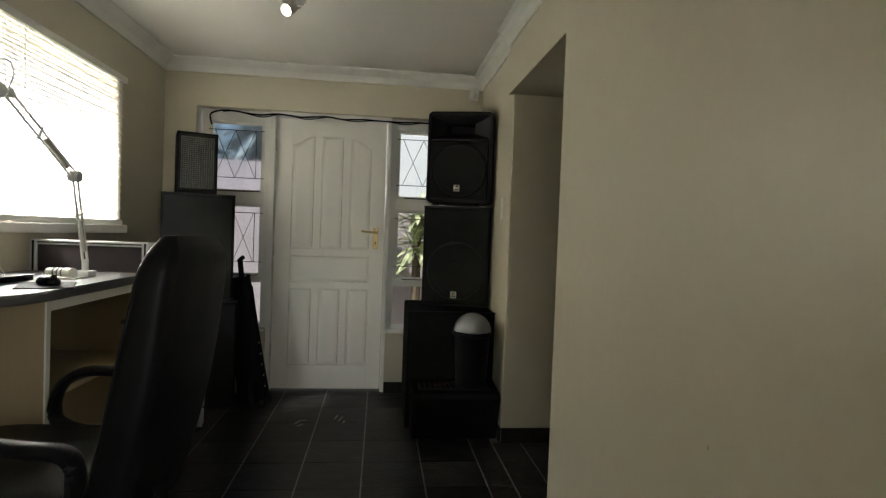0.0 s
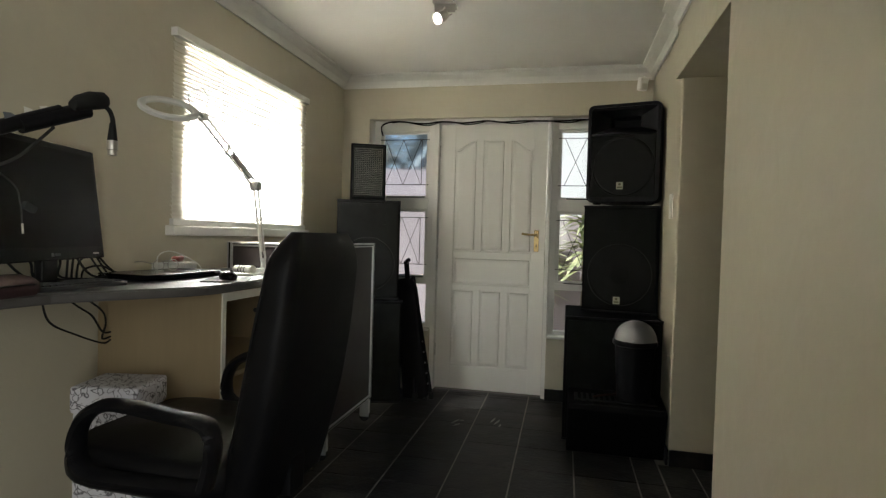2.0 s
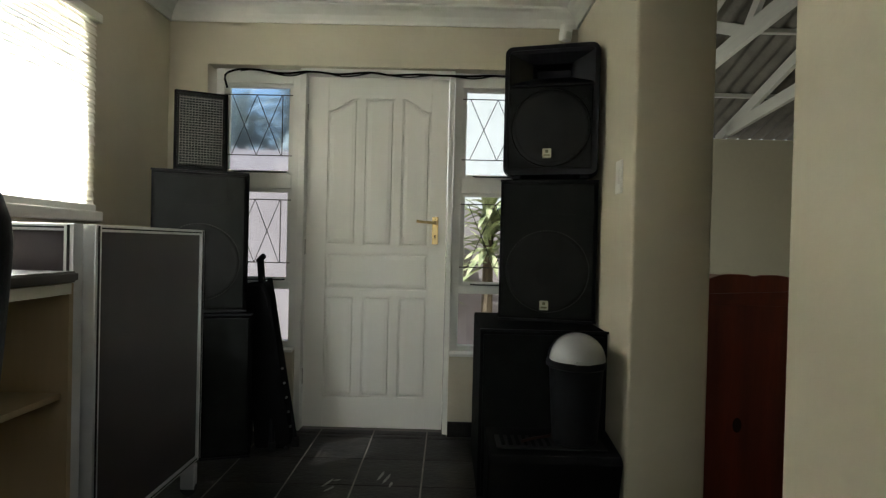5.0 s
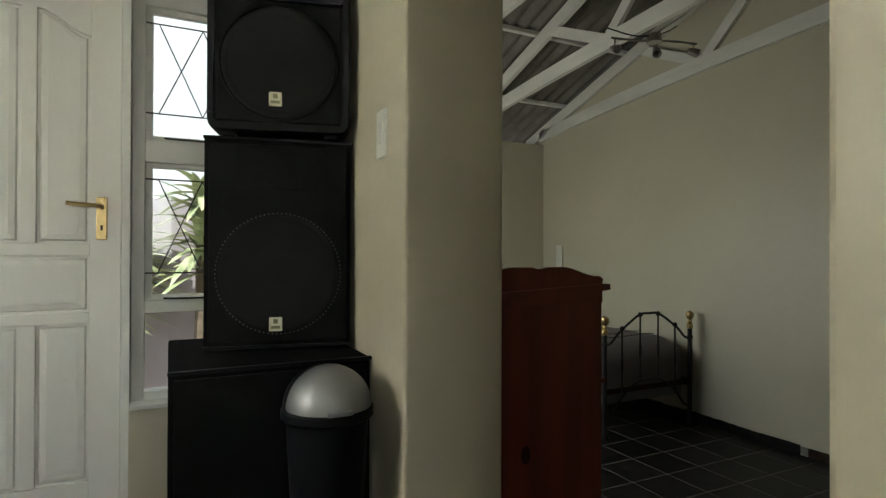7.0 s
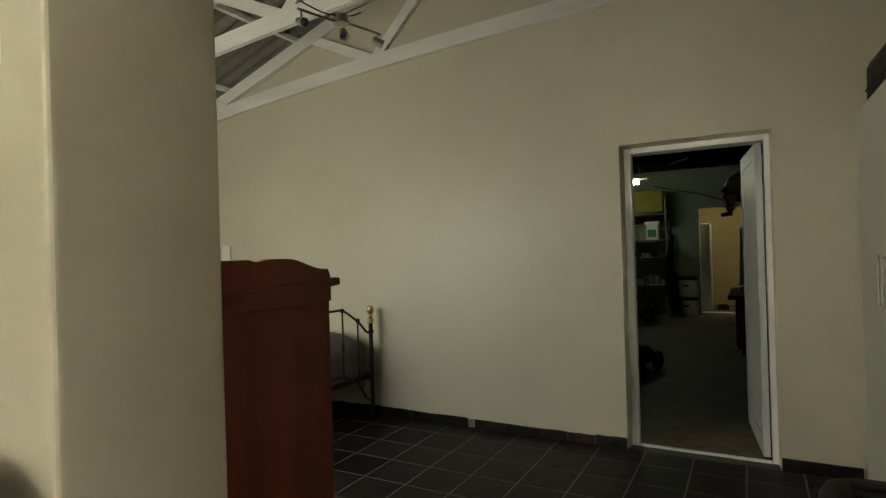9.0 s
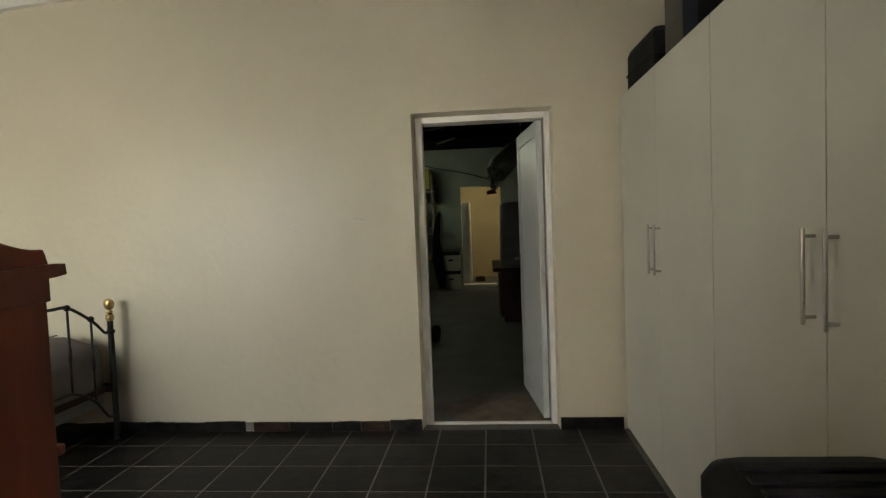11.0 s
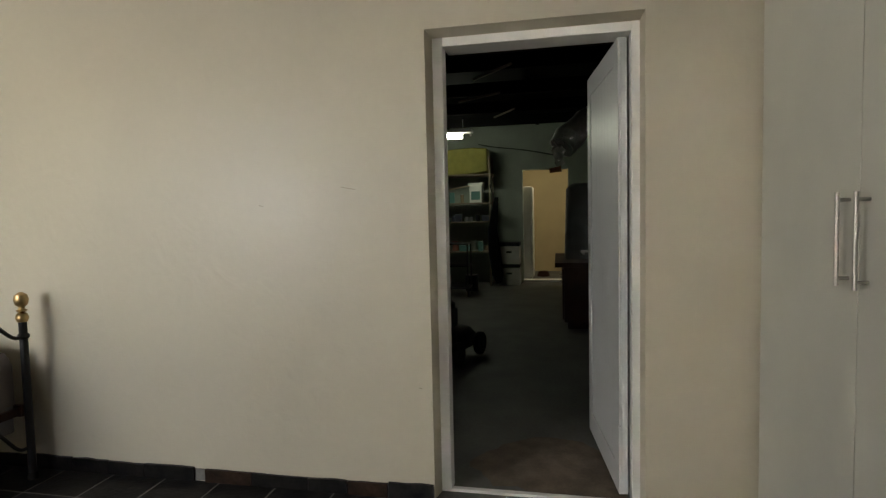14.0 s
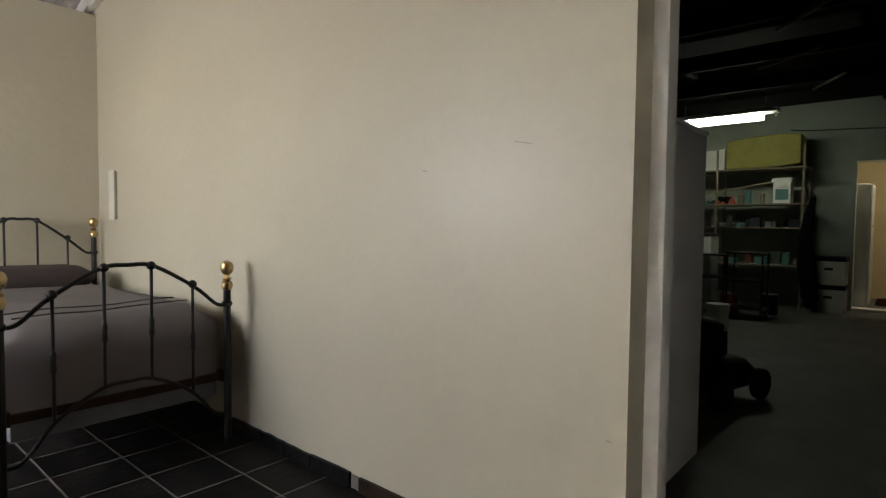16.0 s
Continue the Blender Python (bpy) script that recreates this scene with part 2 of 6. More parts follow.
def blind_material():
    m = bpy.data.materials.new("blind_slat")
    m.use_nodes = True
    n, l = m.node_tree.nodes, m.node_tree.links
    d, t, mx = n.new("ShaderNodeBsdfDiffuse"), n.new("ShaderNodeBsdfTranslucent"), n.new("ShaderNodeMixShader")
    d.inputs[0].default_value = (0.8, 0.78, 0.73, 1)
    t.inputs[0].default_value = (0.8, 0.76, 0.68, 1)
    mx.inputs[0].default_value = 0.5
    l.new(d.outputs[0], mx.inputs[1])
    l.new(t.outputs[0], mx.inputs[2])
    l.new(mx.outputs[0], n["Material Output"].inputs[0])
    return m


def pattern_material():
    m = mat("floral_card", (0.55, 0.54, 0.56), 0.6, vary=0.05)
    n, l = m.node_tree.nodes, m.node_tree.links
    co, nz, wv = n.new("ShaderNodeTexCoord"), n.new("ShaderNodeTexNoise"), n.new("ShaderNodeTexVoronoi")
    nz.inputs["Scale"].default_value = 14
    wv.inputs["Scale"].default_value = 17
    wv.feature = "DISTANCE_TO_EDGE"
    l.new(co.outputs["Object"], nz.inputs["Vector"])
    mxv = n.new("ShaderNodeMix")
    mxv.data_type = "RGBA"
    mxv.inputs["Factor"].default_value = 0.35
    l.new(co.outputs["Object"], mxv.inputs["A"])
    l.new(nz.outputs["Color"], mxv.inputs["B"])
    l.new(mxv.outputs["Result"], wv.inputs["Vector"])
    ramp = n.new("ShaderNodeValToRGB")
    ramp.color_ramp.elements[0].position, ramp.color_ramp.elements[0].color = 0.02, (0.10, 0.09, 0.10, 1)
    ramp.color_ramp.elements[1].position, ramp.color_ramp.elements[1].color = 0.07, (0.58, 0.57, 0.60, 1)
    l.new(wv.outputs["Distance"], ramp.inputs[0])
    l.new(ramp.outputs[0], n["Principled BSDF"].inputs["Base Color"])
    return m


M_BLIND = blind_material()
M_PATTERN = pattern_material()

# ---- building helpers ----


def part(name, bm, material, parent=None, label="", smooth=False):
    me = bpy.data.meshes.new(name)
    bmesh.ops.recalc_face_normals(bm, faces=bm.faces)
    bm.to_mesh(me)
    bm.free()
    me.materials.append(material)
    if smooth:
        for p in me.polygons:
            p.use_smooth = True
        me.set_sharp_from_angle(angle=radians(40))
    ob = new(name, me)
    if parent is not None:
        ob.parent = parent
    if label:
        ob["label"] = label
    return ob


def thing(name, m, label, category, group=""):
    ob = new(name)
    ob.empty_display_size = 0.05
    ob.matrix_world = m
    return tagged(ob, label, category, group)


def box(x0, x1, y0, y1, z0, z1, bevel=0.0, bm=None, seg=2):
    own = bmesh.new()
    vs = [own.verts.new((x, y, z)) for x in (x0, x1) for y in (y0, y1) for z in (z0, z1)]
    for f in ((0, 1, 3, 2), (4, 6, 7, 5), (0, 4, 5, 1), (2, 3, 7, 6), (0, 2, 6, 4), (1, 5, 7, 3)):
        own.faces.new([vs[i] for i in f])
    if bevel:
        bmesh.ops.recalc_face_normals(own, faces=own.faces)
        bmesh.ops.bevel(own, geom=own.edges[:], offset=bevel, segments=seg, affect="EDGES", profile=0.6)
    return join(bm, own)


def join(bm, own):
    if bm is None:
        return own
    me = bpy.data.meshes.new("tmp")
    own.to_mesh(me)
    own.free()
    bm.from_mesh(me)
    bpy.data.meshes.remove(me)
    return bm


def turned(bm, m):
    bmesh.ops.transform(bm, matrix=m, verts=bm.verts)
    return bm


def rod(a, b, r, r2=None, seg=10, bm=None):
    a, b = Vector(a), Vector(b)
    own = bmesh.new()
    d = b - a
    m = Matrix.Translation((a + b) / 2) @ d.to_track_quat("Z", "Y").to_matrix().to_4x4()
    bmesh.ops.create_cone(own, cap_ends=True, segments=seg, radius1=r, radius2=r if r2 is None else r2, depth=d.length, matrix=m)
    return join(bm, own)


def ball(c, r, bm=None, sx=1, sy=1, sz=1, seg=14):
    own = bmesh.new()
    bmesh.ops.create_uvsphere(own, u_segments=seg, v_segments=seg // 2 + 1, radius=r, matrix=Matrix.Translation(c) @ Matrix.Diagonal((sx, sy, sz, 1)))
    return join(bm, own)


def lathe(profile, seg=28, bm=None, at=(0, 0, 0)):
    """profile: (radius, height) pairs turned about z."""
    own = bmesh.new()
    rings = []
    for r, z in profile:
        rings.append([own.verts.new((at[0] + r * math.cos(2 * math.pi * i / seg), at[1] + r * math.sin(2 * math.pi * i / seg), at[2] + z)) for i in range(seg)])
    for p, q in zip(rings, rings[1:]):
        for i in range(seg):
            own.faces.new((p[i], p[(i + 1) % seg], q[(i + 1) % seg], q[i]))
    own.faces.new(rings[0][::-1])
    own.faces.new(rings[-1])
    return join(bm, own)


def tube(points, r, seg=8, bm=None, steps=6):
    """A round bar along a smooth line through the points."""
    pts = [Vector(p) for p in points]
    line = []
    for i in range(len(pts) - 1):
        p0, p1, p2, p3 = pts[max(i - 1, 0)], pts[i], pts[i + 1], pts[min(i + 2, len(pts) - 1)]
        for k in range(steps):
            t = k / steps
            line.append(0.5 * (2 * p1 + (p2 - p0) * t + (2 * p0 - 5 * p1 + 4 * p2 - p3) * t * t + (3 * p1 - p0 - 3 * p2 + p3) * t ** 3))
    line.append(pts[-1])
    own = bmesh.new()
    rings = []
    up = Vector((0.13, 0.21, 0.97)).normalized()
    for i, p in enumerate(line):
        d = (line[min(i + 1, len(line) - 1)] - line[max(i - 1, 0)]).normalized()
        u = d.cross(up)
        if u.length < 0.1:
            u = d.cross(Vector((1, 0, 0)))
        u.normalize()
        v = d.cross(u)
        rings.append([own.verts.new(p + r * (math.cos(2 * math.pi * k / seg) * u + math.sin(2 * math.pi * k / seg) * v)) for k in range(seg)])
    for a, b in zip(rings, rings[1:]):
        for k in range(seg):
            own.faces.new((a[k], a[(k + 1) % seg], b[(k + 1) % seg], b[k]))
    own.faces.new(rings[0][::-1])
    own.faces.new(rings[-1])
    return join(bm, own)


def prism(outline, y0, y1, bm=None, bevel=0.0):
    """An outline in (x, z), given depth from y0 to y1."""
    own = bmesh.new()
    a = [own.verts.new((x, y0, z)) for x, z in outline]
    b = [own.verts.new((x, y1, z)) for x, z in outline]
    own.faces.new(a)
    own.faces.new(b[::-1])
    n = len(a)
    for i in range(n):
        own.faces.new((a[i], b[i], b[(i + 1) % n], a[(i + 1) % n]))
    if bevel:
        bmesh.ops.recalc_face_normals(own, faces=own.faces)
        bmesh.ops.bevel(own, geom=own.edges[:], offset=bevel, segments=2, affect="EDGES", profile=0.6)
    return join(bm, own)


def structure(name, bm, material, label, category):
    return tagged(part(name, bm, material), label, category, kind="structure")

# ---- the setting ----
XW, XP, XQ, XE = -1.98, 0.322, 0.626, 3.90     # west wall, partition faces, east wall
YD, YF, YN, YS = 3.92, 4.00, 7.15, 0.86        # door wall, door leaf, bedroom north and south walls
ZC, ZB = 2.40, -0.42                           # ceiling, bedroom floor
OP0, OP1, OPZ = 1.850, 2.914, 2.040            # opening in the partition
XPS = 0.266                                    # the partition stands proud south of the opening
G0, G1, GZ = 1.885, 2.805, 1.70                # garage doorway
YB = -4.2                                      # back of the front room
PITCH, EAVE, RIDGE = 0.33, 2.56, 4.0
XG, YG0, YG1 = 12.1, -1.6, 5.6                 # garage
TURN = Matrix.Rotation(radians(90), 4, "Z")


def roof_z(y):
    return EAVE + PITCH * (YN - y) if y > RIDGE else EAVE + PITCH * (YN - RIDGE) - PITCH * (RIDGE - y)


def gable(x0, x1, bm, y0, y1):
    out = [(y0, 2.45), (y1, 2.45), (y1, roof_z(y1) - 0.02), (RIDGE, roof_z(RIDGE) - 0.02), (y0, roof_z(y0) - 0.02)]
    return join(bm, turned(prism(out, -x1, -x0), TURN))


w = box(XW - 0.25, XW, YB, 2.06, -0.6, 2.6)
box(XW - 0.25, XW, 3.18, YD + 0.25, -0.6, 2.6, bm=w)
box(XW - 0.25, XW, 2.06, 3.18, -0.6, 1.24, bm=w)
box(XW - 0.25, XW, 2.06, 3.18, 2.04, 2.6, bm=w)
structure("wall_west", w, M_WALL, "beige painted plaster wall with a window opening", "wall")
w = box(XW, -1.76, YD, YD + 0.25, -0.6, 2.6)
box(-1.76, 0.16, YD, YD + 0.25, 2.075, 2.6, bm=w)
box(0.16, XP, YD, YD + 0.25, -0.6, 2.6, bm=w)
box(-1.76, -1.245, YD, YD + 0.25, -0.6, 0.46, bm=w)
box(-0.36, 0.16, YD, YD + 0.25, -0.6, 0.46, bm=w)
structure("wall_north", w, M_WALL, "beige painted plaster wall round the front door", "wall")
w = box(XPS, XQ, -0.95, OP0, -0.6, 2.46, bevel=0.02, seg=4)
box(XPS, XQ, YB, -1.95, -0.6, 2.46, bm=w)
# Unseen opening added for the side fill lamp.
box(XPS + 0.002, XQ - 0.002, -1.96, -0.94, 2.02, 2.45, bm=w)
box(XPS + 0.002, XQ - 0.002, -1.96, -0.94, -0.6, 0.03, bm=w)
box(XP, XQ, OP1, 4.3, -0.6, 2.46, bevel=0.013, seg=4, bm=w)
box(XPS + 0.03, XQ - 0.002, OP0 - 0.02, OP1 + 0.02, OPZ, 2.45, bm=w)
box(XP, XQ, 4.3, 6.7, -0.6, 0.45, bm=w)
box(XP, XQ, 4.3, 6.7, 1.86, 2.45, bm=w)
box(XP, XQ, 6.7, YN + 0.25, -0.6, 2.45, bm=w)
gable(XP, XQ, w, YS - 0.25, YN + 0.25)
structure("wall_partition", w, M_WALL, "thick uneven beige plaster wall with a plain opening", "wall")
# Unseen back wall, its opening added for the back fill lamp.
w = box(XW - 0.25, -1.65, YB - 0.25, YB, -0.6, 2.6)
box(-0.15, XQ, YB - 0.25, YB, -0.6, 2.6, bm=w)
box(-1.65, -0.15, YB - 0.25, YB, -0.6, 0.95, bm=w)
box(-1.65, -0.15, YB - 0.25, YB, 2.1, 2.6, bm=w)
structure("wall_south", w, M_WALL, "beige painted plaster wall", "wall")
w = box(XE, XE + 0.25, YS - 0.25, G0, -0.6, 2.45)
box(XE, XE + 0.25, G1, YN + 0.25, -0.6, 2.45, bm=w)
box(XE, XE + 0.25, G0, G1, GZ, 2.45, bm=w)
gable(XE, XE + 0.25, w, YS - 0.25, YN + 0.25)
structure("wall_east", w, M_WALL, "scuffed beige plaster wall with a doorway to the garage", "wall")
structure("wall_bedroom_north", box(XQ, XE, YN, YN + 0.25, -0.6, 2.36), M_WALL, "low beige plaster wall under the eaves", "wall")
structure("wall_bedroom_south", box(XQ, XE, YS - 0.25, YS, -0.6, 2.5), M_WALL, "beige painted plaster wall behind the cupboards", "wall")
structure("ceiling", box(XW, XP, YB, YD, ZC, ZC + 0.05), M_CEIL, "smooth white painted ceiling board", "ceiling")
structure("roof_front", box(XW - 0.75, XP, YB - 0.3, YD + 0.45, 2.6, 2.66), M_ROOF, "flat roof with a short overhang", "roof")
g = bmesh.new()
box(-12, XP, YD + 0.25, 20, -0.6, -0.25, bm=g)
box(XP, 10, YN + 0.25, 20, -0.6, -0.25, bm=g)
box(-12, XW - 0.25, -6, YD + 0.25, -0.6, -0.25, bm=g)
structure("pavement", g, M_YARD, "pale paved yard outside the front door", "pavement")
structure("ground", box(-400, 400, -400, 400, -0.75, -0.56), M_SOIL, "bare earth round the house", "ground")

# Cornice round the front room's ceiling.
def cornice(m, length):
    prof = [(0, 0), (0.085, 0), (0.085, -0.012), (0.06, -0.022), (0.03, -0.048), (0.018, -0.072), (0.012, -0.09), (0, -0.09)]
    return turned(prism(prof, 0, length), m)


c = cornice(pose(XW + 0.001, YB, ZC), YD - YB)
join(c, cornice(pose(XP - 0.001, YD, ZC, 0, 0, 180), YD - OP1))
join(c, cornice(pose(XPS + 0.029, OP1, ZC, 0, 0, 180), OP1 - OP0))
join(c, cornice(pose(XPS - 0.001, OP0, ZC, 0, 0, 180), OP0 - YB))
join(c, cornice(pose(XW, YD - 0.001, ZC, 0, 0, -90), XP - XW))
structure("trim", c, M_WHITE, "white moulded cornice round the ceiling", "cornice")


# Roof: corrugated sheets with timbers under them.
def corrugated(y0, y1):
    bm = bmesh.new()
    rows = []
    n = int((XE - XQ + 0.2) / 0.0185)
    for i in range(n + 1):
        x = XQ - 0.1 + i * 0.0185
        dz = 0.022 * math.sin(2 * math.pi * x / 0.148)
        rows.append([bm.verts.new((x, y, roof_z(y) + 0.06 + dz)) for y in (y0, y1)])
    for a, b in zip(rows, rows[1:]):
        bm.faces.new((a[0], b[0], b[1], a[1]))
    return bm


r = corrugated(RIDGE, YN + 0.5)
join(r, corrugated(YS - 0.4, RIDGE))
ro = structure("roof", r, M_ROOF, "grey corrugated fibre cement roof seen from below", "roof")
so = ro.modifiers.new("thick", "SOLIDIFY")
so.thickness = 0.008


def chord_z(y):
    d = YN - y
    return 2.40 + 0.115 * d - 0.0115 * d * d


def truss(x):
    t = thing("roof_truss", pose(x, 0, 0), "white painted timber roof truss, nailed joints", "roof truss", "roof trusses")
    half = 0.022
    bm = bmesh.new()
    ys = [YN + 0.02 - i * 0.3 for i in range(20)]
    out = [(y, chord_z(y)) for y in ys] + [(y, chord_z(y) + 0.125) for y in reversed(ys)]
    join(bm, turned(prism(out, -half, half), TURN))
    part("bottom_chord", bm, M_TIMBER, t)
    for y0, y1, nm in ((YN + 0.3, RIDGE, "rafter"), (YS, RIDGE, "rafter")):
        out = [(y0, roof_z(y0) - 0.125), (y1, roof_z(y1) - 0.125), (y1, roof_z(y1)), (y0, roof_z(y0))]
        part(nm, turned(prism(out, -half, half), TURN), M_TIMBER, t)
    webs = [((4.85, chord_z(4.85) + 0.08), (5.55, roof_z(5.55) - 0.08)), ((4.85, chord_z(4.85) + 0.08), (4.02, roof_z(4.02) - 0.08)),
            ((2.95, chord_z(2.95) + 0.08), (3.98, roof_z(3.98) - 0.08)), ((2.95, chord_z(2.95) + 0.08), (2.4, roof_z(2.4) - 0.08))]
    for (ya, za), (yb, zb) in webs:
        a, b = Vector((0, ya, za)), Vector((0, yb, zb))
        m = Matrix.Translation((a + b) / 2) @ (b - a).to_track_quat("Z", "X").to_matrix().to_4x4()
        L = (b - a).length / 2
        part("web", turned(box(-0.044, 0.044, -0.019, 0.019, -L, L, 0.003), m), M_TIMBER, t)
    for y in (YN - 0.12, 4.85, 2.95):
        part("nail_plate", box(0.022, 0.0235, y - 0.07, y + 0.07, chord_z(y) + 0.03, chord_z(y) + 0.12), M_TIMBER, t)
    return t


for x in (XE - 0.03, 2.80, 1.75, 0.75):
    truss(x)
for y in (6.7, 5.75, 4.8, 4.1, 3.2, 2.2, 1.2):
    p = box(XQ, XE, y - 0.025, y + 0.025, roof_z(y), roof_z(y) + 0.04, 0.003)
    tagged(part("purlin", p, M_TIMBER), "white painted timber purlin under the roof sheets", "purlin", "purlins")

# Bases under the slate tiles, and the step between the two floors.
floor = structure("floor", box(XW, XQ, YB, YD + 0.25, -0.12, -0.0032), M_GROUT, "dark riven slate tiles with pale joints", "floor")
floor_bed = structure("floor_bedroom", box(XQ, XE + 0.002, YS, YN, ZB - 0.12, ZB - 0.0032), M_GROUT, "dark riven slate tiles with pale joints, one step lower", "floor")
structure("step", box(XQ, XQ + 0.3, OP0, OP1, ZB, ZB + 0.21, 0.006), M_SLATE, "dark slate step below the opening", "step")

# ---- front door and side windows ----
DX0, DX1, DZ0, DZ1 = -1.206, -0.393, 0.008, 2.037


def front_door():
    d = thing("front_door", pose(DX0, YF, DZ0), "closed cream-white enamelled panel door with arched top panels", "door")
    W, Hh = DX1 - DX0, DZ1 - DZ0
    part("leaf", box(0.002, W - 0.002, 0.014, 0.04, 0, Hh), M_DOOR, d)
    cols = [(0.118, 0.288), (0.336, 0.500), (0.548, 0.712)]
    part("stile", box(0, cols[0][0], 0, 0.014, 0, Hh, 0.003), M_DOOR, d)
    part("stile", box(cols[2][1], W, 0, 0.014, 0, Hh, 0.003), M_DOOR, d)
    x0, x1 = cols[0][0], cols[2][1]
    for z0, z1 in ((0, 0.180), (0.765, 0.805), (1.015, 1.06)):
        part("rail", box(x0, x1, 0.0005, 0.014, z0, z1, 0.003), M_DOOR, d)
    for a, b in ((cols[0][1], cols[1][0]), (cols[1][1], cols[2][0])):
        part("mullion", box(a, b, 0.001, 0.014, 0.180, 0.765, 0.003), M_DOOR, d)
        part("mullion", box(a, b, 0.001, 0.014, 1.06, 1.93, 0.003), M_DOOR, d)
    top = 1.91

    def arch(a, b, rise):
        pts = []
        for i in range(13):
            u = i / 12
            k = u if rise > 0 else 1 - u
            s = k * k * (3 - 2 * k)
            pts.append((a + (b - a) * u, top - 0.075 * (1 - s)))
        return pts

    line = arch(*cols[0], 1) + [(cols[1][0], top), (cols[1][1], top)] + arch(*cols[2], -1)
    part("rail", prism([(x0, Hh)] + line + [(x1, Hh)], 0.0005, 0.014), M_DOOR, d)

    def raised(pts):
        cx = sum(p[0] for p in pts) / len(pts)
        cz = (min(p[1] for p in pts) + max(p[1] for p in pts)) / 2
        hw = (max(p[0] for p in pts) - min(p[0] for p in pts)) / 2
        hh = (max(p[1] for p in pts) - min(p[1] for p in pts)) / 2
        bm = bmesh.new()
        loops = []
        for inset, y in ((0.003, 0.0146), (0.010, 0.0140), (0.015, 0.006), (0.034, 0.002)):
            loops.append([bm.verts.new((cx + (x - cx) * (1 - inset / hw), y, cz + (z - cz) * (1 - inset / hh))) for x, z in pts])
        n = len(pts)
        for a, b in zip(loops, loops[1:]):
            for i in range(n):
                bm.faces.new((a[i], a[(i + 1) % n], b[(i + 1) % n], b[i]))
        bm.faces.new(loops[-1])
        return bm

    for i, (a, b) in enumerate(cols):
        part("panel", raised([(a, 0.180), (b, 0.180), (b, 0.765), (a, 0.765)]), M_DOOR, d)
        up = arch(a, b, 1) if i == 0 else arch(a, b, -1) if i == 2 else [(a, top), (b, top)]
        part("panel", raised([(a, 1.06), (b, 1.06)] + up[::-1]), M_DOOR, d)
    part("panel", raised([(x0, 0.805), (x1, 0.805), (x1, 1.015), (x0, 1.015)]), M_DOOR, d)
    plate = part("handle_plate", box(0.732, 0.768, -0.006, 0.0, 1.075, 1.235, 0.003), M_BRASS, d, "worn brass lever handle plate")
    part("lever", tube([(0.750, -0.006, 1.20), (0.750, -0.045, 1.20), (0.735, -0.052, 1.20), (0.67, -0.052, 1.203), (0.645, -0.048, 1.207)], 0.008), M_BRASS, plate, smooth=True)
    part("keyhole", box(0.746, 0.754, -0.0075, -0.004, 1.11, 1.13), M_BLACK, plate)
    for z in (0.25, 1.0, 1.78):
        part("hinge", rod((-0.004, -0.003, z), (-0.004, -0.003, z + 0.09), 0.006), M_STEEL, d)


front_door()
f = box(-1.245, DX0 - 0.004, YF - 0.05, YF + 0.06, -0.006, 2.07, 0.003)
box(DX1 + 0.004, -0.36, YF - 0.05, YF + 0.06, -0.006, 2.07, 0.003, bm=f)
box(-1.245, -0.36, YF - 0.048, YF + 0.058, 2.045, 2.073, 0.003, bm=f)
structure("door_frame", f, M_WHITE, "white painted timber door frame", "door frame")


